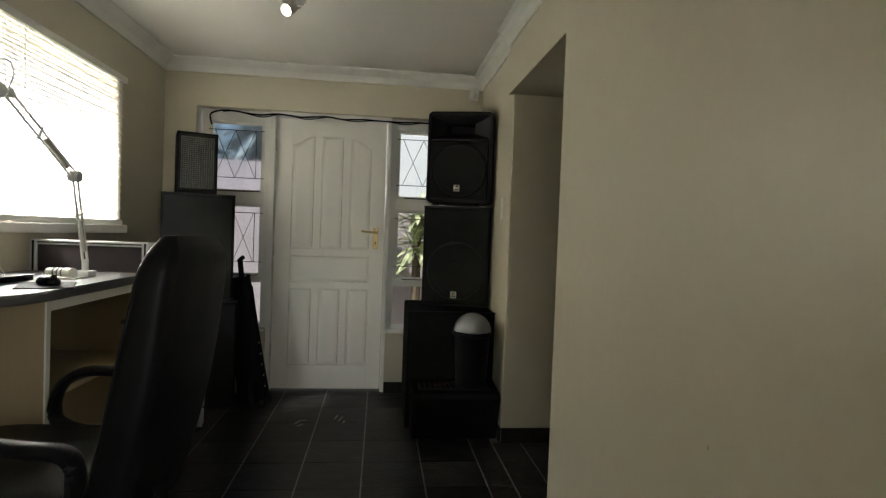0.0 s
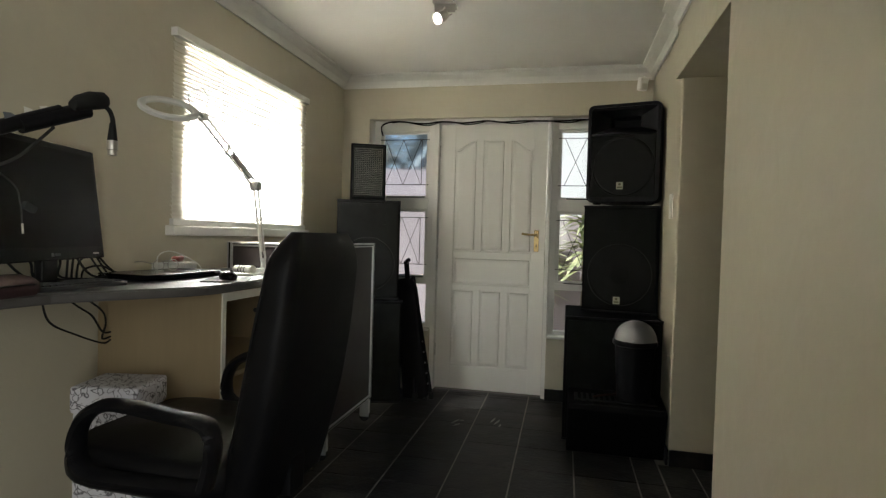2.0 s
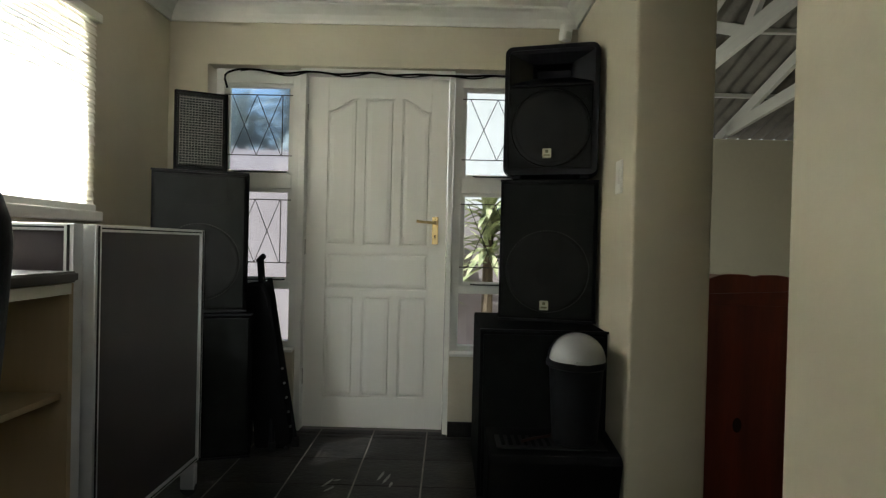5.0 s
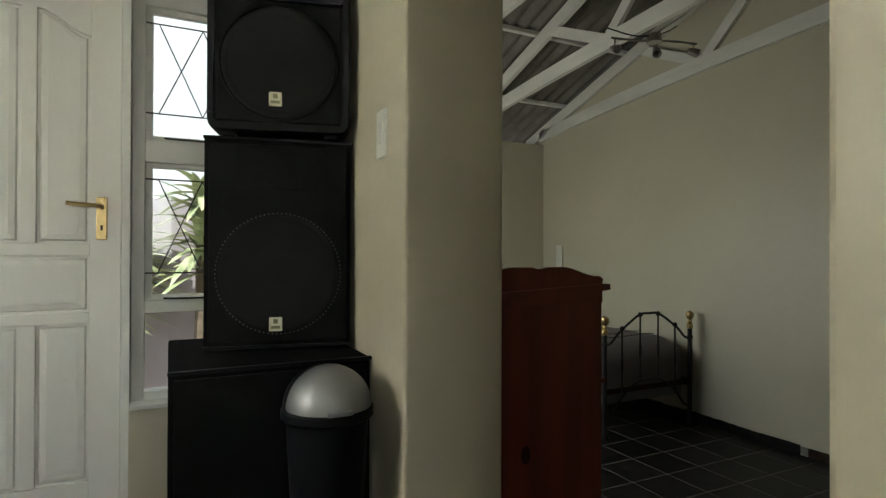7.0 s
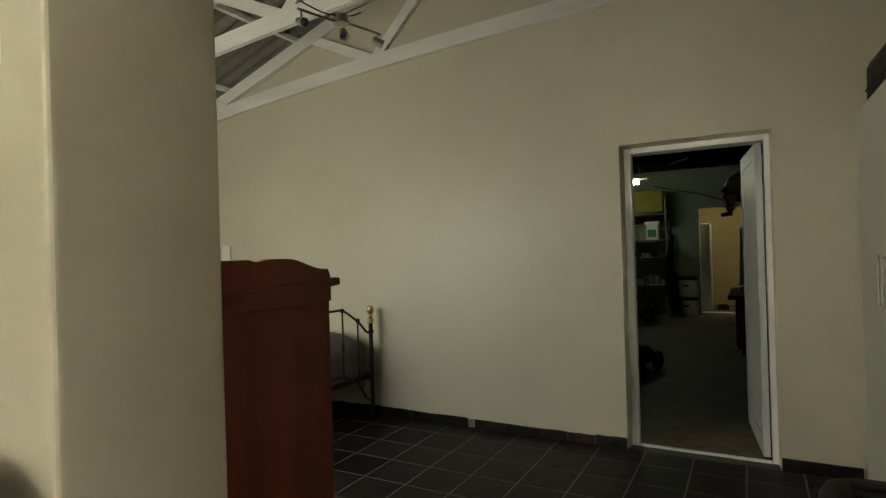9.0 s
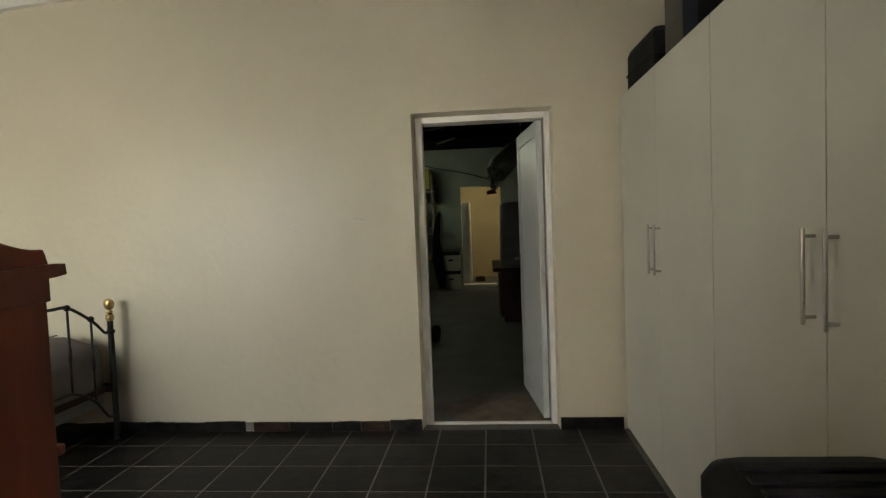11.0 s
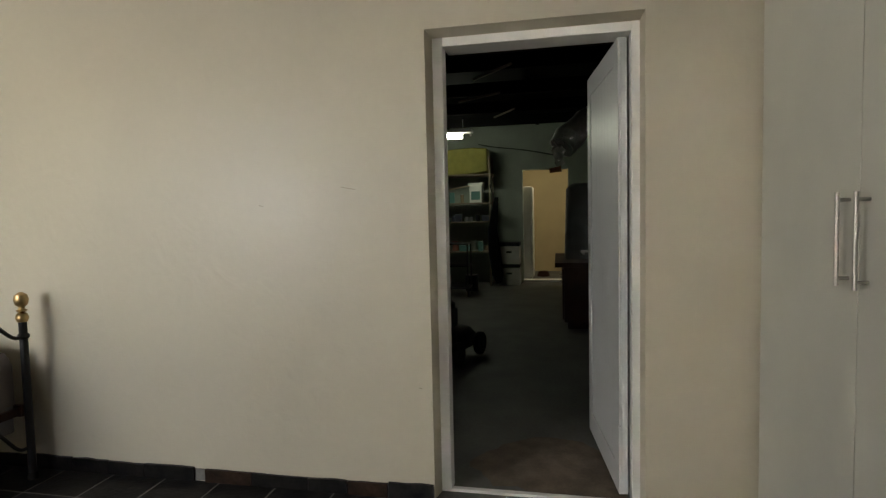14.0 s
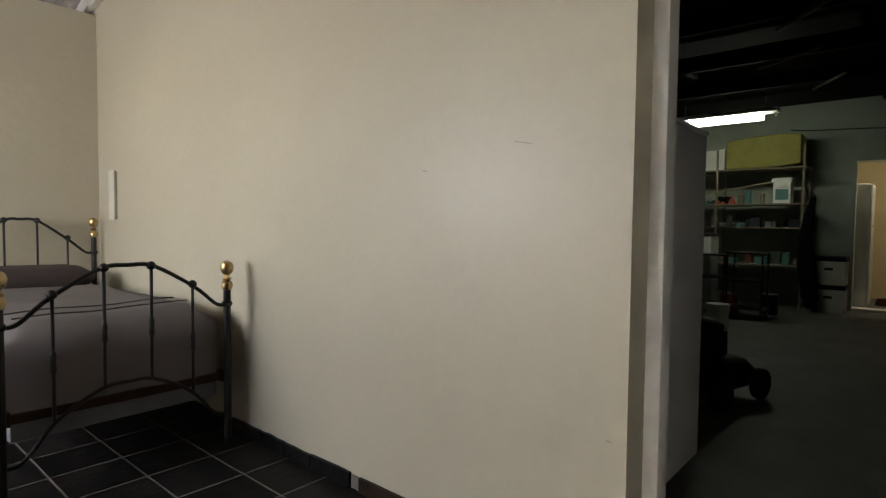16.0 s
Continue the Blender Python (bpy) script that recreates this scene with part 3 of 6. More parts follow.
def side_window(name, x0, x1):
    """Three lights one above the other, with a lattice of thin bars."""
    wdw = thing(name, pose(0, YF, 0), "white painted three-pane side window with diamond burglar bars", "window")
    wdw["kind"] = "structure"
    zs = [(0.515, 0.795), (0.872, 1.365), (1.49, 1.968)]
    e = 0.07
    part("window_frame", box(x0, x0 + 0.045, -0.02, 0.05, 0.47, 2.07, 0.003), M_WHITE, wdw)
    part("window_frame", box(x1 - 0.045, x1, -0.02, 0.05, 0.47, 2.07, 0.003), M_WHITE, wdw)
    for z0, z1 in ((0.47, zs[0][0] - 0.012), (zs[0][1] + 0.01, zs[1][0] - 0.02), (zs[1][1] + 0.02, zs[2][0] - 0.02), (zs[2][1] + 0.02, 2.07)):
        part("window_frame", box(x0 + 0.045, x1 - 0.045, -0.018, 0.048, z0, z1, 0.003), M_WHITE, wdw)
    a, b = x0 + e, x1 - e
    for k, (z0, z1) in enumerate(zs):
        if k:
            s = bmesh.new()
            for q in ((a - 0.025, a, z0 - 0.02, z1 + 0.02), (b, b + 0.025, z0 - 0.02, z1 + 0.02), (a, b, z0 - 0.02, z0), (a, b, z1, z1 + 0.02)):
                box(q[0], q[1], 0.0, 0.03, q[2], q[3], 0.002, bm=s)
            part("sash", s, M_WHITE, wdw)
            part("stay", tube([(a + 0.04, -0.03, z0 - 0.012), (a + 0.1, -0.035, z0 - 0.014), (b - 0.03, -0.035, z0 - 0.012), (b, -0.03, z0 - 0.008)], 0.004, steps=3), M_IRON, wdw)
            za, zb = z0 + 0.085, z1 - 0.045
            bars = bmesh.new()
            for z in (za, zb):
                rod((a - 0.03, -0.012, z), (b + 0.03, -0.012, z), 0.003, seg=6, bm=bars)
            w3 = (b - a - 0.06) / 2
            for i in range(2):
                xa = a + 0.02 + i * w3
                rod((xa, -0.012, za), (xa + w3, -0.012, zb), 0.0024, seg=6, bm=bars)
                rod((xa + w3, -0.012, za), (xa, -0.012, zb), 0.0024, seg=6, bm=bars)
            rod((b - 0.035, -0.012, za), (b - 0.035, -0.012, zb), 0.003, seg=6, bm=bars)
            part("burglar_bars", bars, M_BAR, wdw)
        else:
            a, b = x0 + 0.045, x1 - 0.045
            pn = part("pane", box(a, b, 0.014, 0.018, z0 - 0.012, z1 + 0.01), M_GLASS, wdw)
            pn.visible_shadow = False
            a, b = x0 + e, x1 - e
            continue
        pn = part("pane", box(a, b, 0.014, 0.018, z0, z1), M_RIPPLE if x0 < -1 and k == 2 else M_GLASS, wdw)
        pn.visible_shadow = False


side_window("window_1", -1.735, -1.247)
side_window("window_2", -0.358, 0.155)
s = box(-1.758, -1.247, YD - 0.02, YF + 0.08, 0.455, 0.472, 0.004)
box(-0.358, 0.158, YD - 0.02, YF + 0.08, 0.455, 0.472, 0.004, bm=s)
structure("window_sill", s, M_WHITE, "narrow white painted window sill", "window sill")
pts = [(-1.66, YD + 0.03, 1.95), (-1.67, YD + 0.02, 2.02), (-1.60, YD + 0.02, 2.052)]
for i in range(16):
    pts.append((-1.5 + i * 0.095, YD + 0.022, 2.054 - 0.012 * abs(math.sin(i * 0.9)) - 0.003 * (i % 3)))
cb = thing("cable", pose(0, 0, 0), "black cable pinned along the head of the door frame", "cable")
part("wire", tube(pts, 0.006, 6, steps=3), M_BLACK, cb)
part("wire", tube([(p[0] + 0.02, p[1] - 0.006, p[2] - 0.008 + 0.008 * math.sin(i * 1.7)) for i, p in enumerate(pts[2:])], 0.004, 6, steps=3), M_BLACK, cb)
p = box(XW, -1.76, YD - 0.014, YD - 0.001, 0, 0.085, 0.002)
box(-0.36, XP, YD - 0.014, YD - 0.001, 0, 0.085, 0.002, bm=p)
box(XP - 0.014, XP - 0.001, OP1 - 0.001, YD - 0.015, 0, 0.085, 0.002, bm=p)
box(XP + 0.001, XQ - 0.001, OP1 - 0.014, OP1 - 0.001, 0, 0.085, 0.002, bm=p)
box(XPS - 0.014, XPS - 0.001, YB, OP0, 0, 0.085, 0.002, bm=p)
structure("baseboard", p, M_SLATE, "dark slate skirting tiles", "skirting")

# West window with its venetian blind.
v = thing("window_3", pose(XW, 0, 0), "white framed window behind the blind", "window")
v["kind"] = "structure"
for q in ((2.06, 2.10, 1.24, 2.04), (3.14, 3.18, 1.24, 2.04), (2.6, 2.64, 1.29, 1.99), (2.10, 3.14, 1.24, 1.29), (2.10, 3.14, 1.99, 2.04)):
    part("window_frame", box(-0.16, -0.10, q[0], q[1], q[2], q[3]), M_WHITE, v)
blind = thing("venetian_blind", pose(XW, 0, 0), "closed white venetian blind glowing with daylight", "blind")
part("head_rail", box(0.001, 0.036, 1.96, 3.26, 2.035, 2.072, 0.003), M_WHITE, blind)
part("bottom_rail", box(0.002, 0.026, 1.965, 3.25, 1.196, 1.226, 0.004), M_WHITE, blind)
sl = bmesh.new()
prof = [(-0.0125, -0.0012), (-0.006, 0.0006), (0, 0.0012), (0.006, 0.0006), (0.0125, -0.0012)]
rows = [[sl.verts.new((x, y, z)) for x, z in prof] for y in (1.965, 3.247)]
for i in range(4):
    sl.faces.new((rows[0][i], rows[0][i + 1], rows[1][i + 1], rows[1][i]))
slat = part("slat", sl, M_BLIND, blind)
slat.matrix_basis = pose(0.013, 0, 1.236, 0, 66, 0)
for i in range(1, 40):
    o = slat.copy()
    scene.collection.objects.link(o)
    o.matrix_basis = pose(0.013 + 0.0006 * math.sin(i * 2.1), 0, 1.236 + i * 0.0202, 0, 66 + 1.5 * math.sin(i * 1.3), 0.04 * math.sin(i * 3.7))
for y in (2.2, 2.62, 3.05):
    part("cord", rod((0.022, y, 1.21), (0.022, y, 2.05), 0.0012, seg=5), M_WHITE, blind)
part("wand", rod((0.038, 2.3, 1.6), (0.034, 2.3, 2.04), 0.003, seg=6), M_WHITE, blind)
structure("window_sill_west", box(XW - 0.1, XW + 0.05, 1.945, 3.265, 1.15, 1.195, 0.006), M_WHITE, "white painted timber window sill", "window sill")

# Bedroom window in the partition's outer stretch.
v = thing("window_4", pose(XP, 0, 0), "plain white framed bedroom window", "window")
v["kind"] = "structure"
for q in ((4.3, 4.35, 0.45, 1.86), (6.65, 6.7, 0.45, 1.86), (5.475, 5.525, 0.50, 1.81), (4.35, 6.65, 0.45, 0.50), (4.35, 6.65, 1.81, 1.86)):
    part("window_frame", box(0.02, 0.08, q[0], q[1], q[2], q[3]), M_WHITE, v)

# ---- yard ----
gw = box(-7, -0.95, 6.3, 6.5, -0.3, 1.98, 0.01)
box(-0.95, XP - 0.05, 6.305, 6.495, -0.3, 1.45, 0.01, bm=gw)
structure("garden_wall", gw, M_GARDENWALL, "dusty pink plastered garden wall", "garden wall")


def yucca(name, at, n, length, seed, material, label, th=0.62, broad=1.0):
    rnd = random.Random(seed)
    t = thing(name, pose(*at), label, "plant")
    part("trunk", lathe([(0.06, 0), (0.05, th * 0.5), (0.04, th)], 8), M_BARK, t)
    bm = bmesh.new()
    for i in range(n):
        a, el = rnd.uniform(0, 6.28), rnd.uniform(-0.3, 1.3)
        L, wd = length * rnd.uniform(0.6, 1.1), rnd.uniform(0.025, 0.05) * broad
        base = Vector((0, 0, th + rnd.uniform(-0.5, 0.13)))
        d = Vector((math.cos(a) * math.cos(el), math.sin(a) * math.cos(el), math.sin(el)))
        side = d.cross(Vector((0, 0, 1))).normalized()
        prev = None
        for k in range(6):
            u = k / 5
            c = base + d * L * u + Vector((0, 0, -0.35 * L * u * u))
            ww = wd * (1 - u) ** 0.6 * (0.6 + u) + 0.001
            cur = (bm.verts.new(c - side * ww), bm.verts.new(c + Vector((0, 0, -0.3 * ww))), bm.verts.new(c + side * ww))
            if prev:
                bm.faces.new((prev[0], prev[1], cur[1], cur[0]))
                bm.faces.new((prev[1], prev[2], cur[2], cur[1]))
            prev = cur
    part("leaves", bm, material, t)


yucca("yucca", (-0.02, 5.75, -0.25), 120, 0.46, 3, M_LEAF, "sunlit green yucca with long pointed leaves", 1.62)
yucca("yucca", (-0.65, 6.1, -0.25), 90, 0.6, 4, M_LEAF, "sunlit green yucca with long pointed leaves", 1.3)
yucca("agave", (-2.0, 6.95, -0.25), 190, 0.75, 5, M_LEAFBLUE, "blue-grey agave beyond the patterned glass", 2.75, 1.7)
yucca("agave", (-2.8, 7.0, -0.25), 170, 0.75, 6, M_LEAFBLUE, "blue-grey agave beyond the patterned glass", 2.6, 1.7)
hs = thing("neighbour_house", pose(0, 0, 0), "white plastered neighbouring house beyond the garden wall", "house")
part("wall", box(-1.6, 9, 12.0, 18, -0.3, 5.6), M_HOUSE, hs)
part("roof", prism([(-2.0, 5.6), (9.4, 5.6), (7.0, 7.4), (0.4, 7.4)], 11.7, 18.3), M_ROOF, hs)
st = bmesh.new()
rnd = random.Random(8)
for i in range(160):
    ball((rnd.uniform(-0.7, 0.2), rnd.uniform(4.4, 5.6), -0.25 + rnd.uniform(0, 0.05)), rnd.uniform(0.03, 0.08), st, 1, rnd.uniform(0.7, 1.2), 0.6, 8)
tagged(part("pebbles", st, M_PEBBLE, smooth=True), "loose pale garden stones outside the window", "stones", kind="stuff")
# ---- things of the front room ----


def rrect(hx, hy, r, n=4):
    out = []
    for cx, cy, a0 in ((hx - r, hy - r, 0), (-hx + r, hy - r, 90), (-hx + r, -hy + r, 180), (hx - r, -hy + r, 270)):
        for i in range(n + 1):
            a = radians(a0 + 90 * i / n)
            out.append((cx + r * math.cos(a), cy + r * math.sin(a)))
    return out


def loft(sections, bm=None):
    own = bmesh.new()
    loops = [[own.verts.new(p) for p in s] for s in sections]
    n = len(loops[0])
    for a, b in zip(loops, loops[1:]):
        for i in range(n):
            own.faces.new((a[i], a[(i + 1) % n], b[(i + 1) % n], b[i]))
    own.faces.new(loops[0][::-1])
    own.faces.new(loops[-1])
    return join(bm, own)


def ring(r, z, tube_r, seg=40, dots=0):
    """A ring round the y axis at height z; with dots, a row of rivets."""
    if dots:
        bm = bmesh.new()
        for i in range(dots):
            a = 2 * math.pi * i / dots
            ball((r * math.cos(a), 0, z + r * math.sin(a)), tube_r, bm, seg=5)
        return bm
    return tube([(r * math.cos(2 * math.pi * i / seg), 0, z + r * math.sin(2 * math.pi * i / seg)) for i in range(seg + 1)], tube_r, 6, steps=1)


def cone_disc(r, z, depth):
    bm = lathe([(r, 0), (r * 0.96, 0.002), (r * 0.9, 0.0), (r * 0.36, -depth * 0.5), (r * 0.3, -depth * 0.5 + 0.002), (0.002, -depth * 0.5 + 0.004)], 36)
    return turned(bm, Matrix.Translation((0, 0, z)) @ Matrix.Rotation(radians(90), 4, "X"))


def badge(parent, x, y, z):
    b = part("badge", box(x - 0.020, x + 0.020, y - 0.003, y, z - 0.022, z + 0.022, 0.004), M_BADGE, parent, "small pale badge")
    part("mark", box(x - 0.007, x + 0.007, y - 0.0042, y - 0.002, z + 0.002, z + 0.016, 0.002), M_EMBLEM, b)
    part("mark", box(x - 0.014, x + 0.014, y - 0.0042, y - 0.002, z - 0.014, z - 0.005), M_EMBLEM, b)


def speaker_moulded(m, w, d, h):
    """A plastic loudspeaker with a horn above a round grille."""
    t = thing("loudspeaker", m, "black moulded plastic loudspeaker with a flared horn", "loudspeaker", "speaker stack by the door")
    body = [[(x * (1, 1, 0.62)[k], y0, z + h / 2) for x, z in rrect(w / 2, h / 2, 0.035)] for k, y0 in enumerate((0.02, 0.12, d))]
    bm = loft(body)
    bmesh.ops.delete(bm, geom=[f for f in bm.faces if all(v.co.y < 0.021 for v in f.verts)], context="FACES_ONLY")
    part("cabinet", bm, M_PLASTIC, t, smooth=True)
    rim = bmesh.new()
    o, i = rrect(w / 2, h / 2, 0.035), rrect(w / 2 - 0.022, h / 2 - 0.022, 0.02)
    a = [rim.verts.new((x, 0.021, z + h / 2)) for x, z in o]
    b = [rim.verts.new((x * 0.985, 0.0, z * 0.99 + h / 2)) for x, z in o]
    c = [rim.verts.new((x, 0.0, z + h / 2)) for x, z in i]
    e = [rim.verts.new((x, 0.018, z + h / 2)) for x, z in i]
    n = len(a)
    for p, q in ((a, b), (b, c), (c, e)):
        for k in range(n):
            rim.faces.new((p[k], p[(k + 1) % n], q[(k + 1) % n], q[k]))
    part("rim", rim, M_PLASTIC, t)
    hz0, hz1 = h * 0.70, h - 0.035
    hw = w / 2 - 0.03
    rings = [[(-a, y, z0), (a, y, z0), (a, y, z1), (-a, y, z1)] for a, y, z0, z1 in (
        (hw + 0.008, 0.006, hz0 - 0.004, hz1 + 0.013), (hw - 0.004, 0.012, hz0 + 0.006, hz1 - 0.002), (0.105, 0.062, hz0 + 0.038, hz1 - 0.030),
        (0.092, 0.072, hz0 + 0.044, hz1 - 0.036), (0.080, 0.150, hz0 + 0.052, hz1 - 0.044))]
    horn = loft(rings)
    bmesh.ops.delete(horn, geom=[f for f in horn.faces if all(v.co.y < 0.007 for v in f.verts)], context="FACES_ONLY")
    part("horn", horn, M_PLASTIC, t)
    part("baffle", box(-w / 2 + 0.022, w / 2 - 0.022, 0.0165, 0.022, 0.022, hz0 - 0.006), M_PLASTIC, t)
    part("cross_bar", box(-hw, hw, -0.003, 0.012, hz0 - 0.012, hz0 - 0.002, 0.002), M_PLASTIC, t)
    part("grille", box(-hw, hw, 0.006, 0.016, 0.03, hz0 - 0.014, 0.003), M_GRILLE, t, "fine black metal grille")
    part("woofer", turned(cone_disc(w * 0.40, h * 0.36, 0.012), pose(0, 0.002, 0)), M_CONE, t, smooth=True)
    part("surround", turned(ring(w * 0.415, h * 0.36, 0.003), pose(0, 0.003, 0)), M_GRILLE, t)
    badge(t, -0.012, -0.002, 0.10)
    for x in (-w / 2 + 0.06, w / 2 - 0.06):
        part("foot", box(x - 0.02, x + 0.02, 0.03, 0.08, -0.012, 0.004, 0.003), M_PLASTIC, t)
    return t


def speaker_box(m, w, d, h, label, group, woofer=True, logo=True):
    """A carpeted plywood cabinet with a steel grille."""
    t = thing("loudspeaker", m, label, "loudspeaker", group)
    if woofer:
        out = [(-w / 2, 0.006), (w / 2, 0.006), (w / 2, 0.10), (w * 0.33, d), (-w * 0.33, d), (-w / 2, 0.10)]
        cabinet = loft([[(x, y, z) for x, y in out] for z in (0, h)])
        bmesh.ops.recalc_face_normals(cabinet, faces=cabinet.faces)
        bmesh.ops.bevel(cabinet, geom=cabinet.edges[:], offset=0.006, segments=2, affect="EDGES")
    else:
        cabinet = box(-w / 2, w / 2, 0.006, d, 0, h, 0.008)
    part("cabinet", cabinet, M_BLACK, t)
    part("grille", box(-w / 2 + 0.014, w / 2 - 0.014, -0.002, 0.008, 0.02, h - 0.02, 0.004), M_GRILLE, t, "black perforated steel grille")
    if woofer:
        r = min(w * 0.425, h * 0.36)
        zc = h * 0.40 - 0.03
        part("woofer", turned(cone_disc(r * 0.97, zc, 0.004), pose(0, -0.006, 0)), M_CONE, t, smooth=True)
        part("rivet_ring", turned(ring(r, zc, 0.0024, dots=90), pose(0, -0.003, 0)), M_RIVET, t, "ring of small steel rivets")
        part("horn_panel", box(-w * 0.28, w * 0.28, -0.0035, -0.001, h * 0.76, h * 0.95, 0.001), M_GRILLE, t)
    if logo:
        badge(t, -0.01, -0.014, 0.075)
    for x in (-w / 2 + 0.05, w / 2 - 0.05):
        part("foot", box(x - 0.02, x + 0.02, 0.03, 0.07, -0.010, 0.002, 0.002), M_PLASTIC, t)
    part("edge_trim", box(-w / 2 - 0.002, w / 2 + 0.002, -0.003, 0.014, -0.002, 0.008, 0.002), M_PLASTIC, t)
    part("edge_trim", box(-w / 2 - 0.002, w / 2 + 0.002, -0.003, 0.014, h - 0.008, h + 0.002, 0.002), M_PLASTIC, t)
    return t


RIGHT = "speaker stack by the door"
LEFT = "speaker stack in the corner"
speaker_moulded(pose(0.079, 3.36, 1.419, 0, 0, -15), 0.436, 0.34, 0.605)
speaker_box(pose(0.083, 3.37, 0.740, 0, 0, -11), 0.446, 0.38, 0.656, "black cloth-covered loudspeaker with a round woofer ring", RIGHT)
sub = speaker_box(pose(0.042, 3.155, 0.0), 0.545, 0.60, 0.728, "large plain black bass cabinet standing on the floor", RIGHT, False, False)
lo = thing("wedge_monitor", pose(0, 0, 0), "low black wedge case in front of the bass cabinet", "speaker case")
out = [(2.97, 0.0), (3.148, 0.0), (3.148, 0.315), (2.91, 0.285), (2.895, 0.26)]
part("case", turned(prism(out, 0.205, -0.31, bevel=0.008), TURN), M_BLACK, lo)
part("tray", box(-0.17, 0.26, 2.93, 3.13, 0.30, 0.306, 0.002), M_RUBBER, lo, "scuffed rubber mat on top")
for i in range(7):
    part("slot", box(-0.15 + i * 0.03, -0.135 + i * 0.03, 2.96, 3.1, 0.304, 0.3085), M_BLACK, lo)
tw = thing("twig", pose(-0.02, 3.0, 0.3085), "short dry twig lying on the case", "twig")
part("stick", tube([(-0.05, -0.02, 0.006), (0, 0.0, 0.012), (0.06, 0.03, 0.012), (0.1, 0.05, 0.02)], 0.006, 6), M_KNOT, tw)

turn = 17
speaker_box(pose(-1.585, 3.47, 0.0, 0, 0, turn), 0.50, 0.36, 0.715, "large plain black bass cabinet standing on the floor", LEFT, False, False)
speaker_box(pose(-1.59, 3.48, 0.726, 0, 0, turn), 0.44, 0.34, 0.69, "black cloth-covered loudspeaker with a round woofer ring", LEFT)
sm = thing("small_loudspeaker", pose(-1.63, 3.56, 1.424, 0, 0, 22), "small black loudspeaker with a worn metal grille", "loudspeaker", LEFT)
part("cabinet", box(-0.125, 0.125, 0.008, 0.2, 0, 0.40, 0.008), M_BLACK, sm)
part("grille", box(-0.11, 0.11, 0.0, 0.012, 0.02, 0.385, 0.004), M_GRILLE, sm)
for i in range(26):
    part("grille_wire", box(-0.1, 0.1, -0.003, 0.002, 0.035 + i * 0.013, 0.039 + i * 0.013), M_RIVETDARK, sm)
for i in range(15):
    part("grille_wire", box(-0.1 + i * 0.014, -0.0965 + i * 0.014, -0.0035, 0.0015, 0.03, 0.37), M_RIVETDARK, sm)

# Folded stands leaning beside the corner stack.
rk = thing("folded_stand", pose(0, 0, 0), "black folded speaker stands leaning against the wall", "stand")
for i, (a, b) in enumerate((((-1.34, 3.78, 0.88), (-1.16, 3.70, 0.02)), ((-1.36, 3.74, 0.84), (-1.20, 3.66, 0.02)), ((-1.33, 3.80, 0.80), (-1.26, 3.62, 0.02)), ((-1.40, 3.80, 0.98), (-1.28, 3.72, 0.03)))):
    leg = part("leg", rod(a, b, 0.014 if i < 3 else 0.019, seg=12), M_PLASTIC, rk, smooth=True)
    part("rubber_foot", rod(Vector(b) + Vector((0, 0, 0.03)), Vector(b) - Vector((0, 0, 0.018)), 0.019, seg=10), M_RUBBER, leg)
part("carry_bag", prism([(-1.43, 0.86), (-1.33, 0.87), (-1.29, 0.80), (-1.17, 0.06), (-1.19, 0.004), (-1.36, 0.004)], 3.64, 3.74, bevel=0.02), M_BLACK, rk, "black cloth bag round the stands")
part("brace", rod((-1.31, 3.78, 0.55), (-1.22, 3.66, 0.3), 0.008), M_STEEL, rk)
part("collar", rod((-1.365, 3.79, 0.86), (-1.35, 3.785, 0.80), 0.03, seg=14), M_PLASTIC, rk)
part("knob", rod((-1.41, 3.80, 0.97), (-1.375, 3.78, 1.0), 0.016, seg=10), M_PLASTIC, rk)
for i in range(5):
    part("bolt", rod((-1.225 + i * 0.012, 3.665, 0.42 - i * 0.075), (-1.225 + i * 0.012, 3.65, 0.42 - i * 0.075), 0.006, seg=8), M_RIVET, rk)

# Push-lid bin.
bn = thing("waste_bin", pose(0.148, 3.02, 0.309) @ Matrix.Diagonal((0.88, 0.88, 0.98, 1)), "black plastic bin with a silver domed swing lid", "bin")
part("body", lathe([(0.096, 0), (0.102, 0.004), (0.122, 0.30), (0.126, 0.318)], 36), M_PLASTIC, bn, smooth=True)
part("collar", lathe([(0.128, 0.305), (0.136, 0.311), (0.136, 0.331), (0.128, 0.339), (0.118, 0.343)], 36), M_PLASTIC, bn, smooth=True)
dome = [(0.126 * math.cos(a), 0.336 + 0.108 * math.sin(a)) for a in [radians(5 * i) for i in range(18)]] + [(0.002, 0.444)]
hood = part("hood", turned(lathe([(r * 1.02, z) for r, z in dome], 36), pose(0, 0.012, 0)), M_PLASTIC, bn, smooth=True)
flap = lathe(dome, 36)
bmesh.ops.delete(flap, geom=[v for v in flap.verts if v.co.y > 0.055], context="VERTS")
part("swing_flap", turned(flap, pose(0, -0.014, 0.002)), M_SILVER, bn, "dull silver half-dome flap", smooth=True)
part("lip", box(-0.035, 0.035, -0.146, -0.132, 0.337, 0.349, 0.003), M_SILVER, bn)

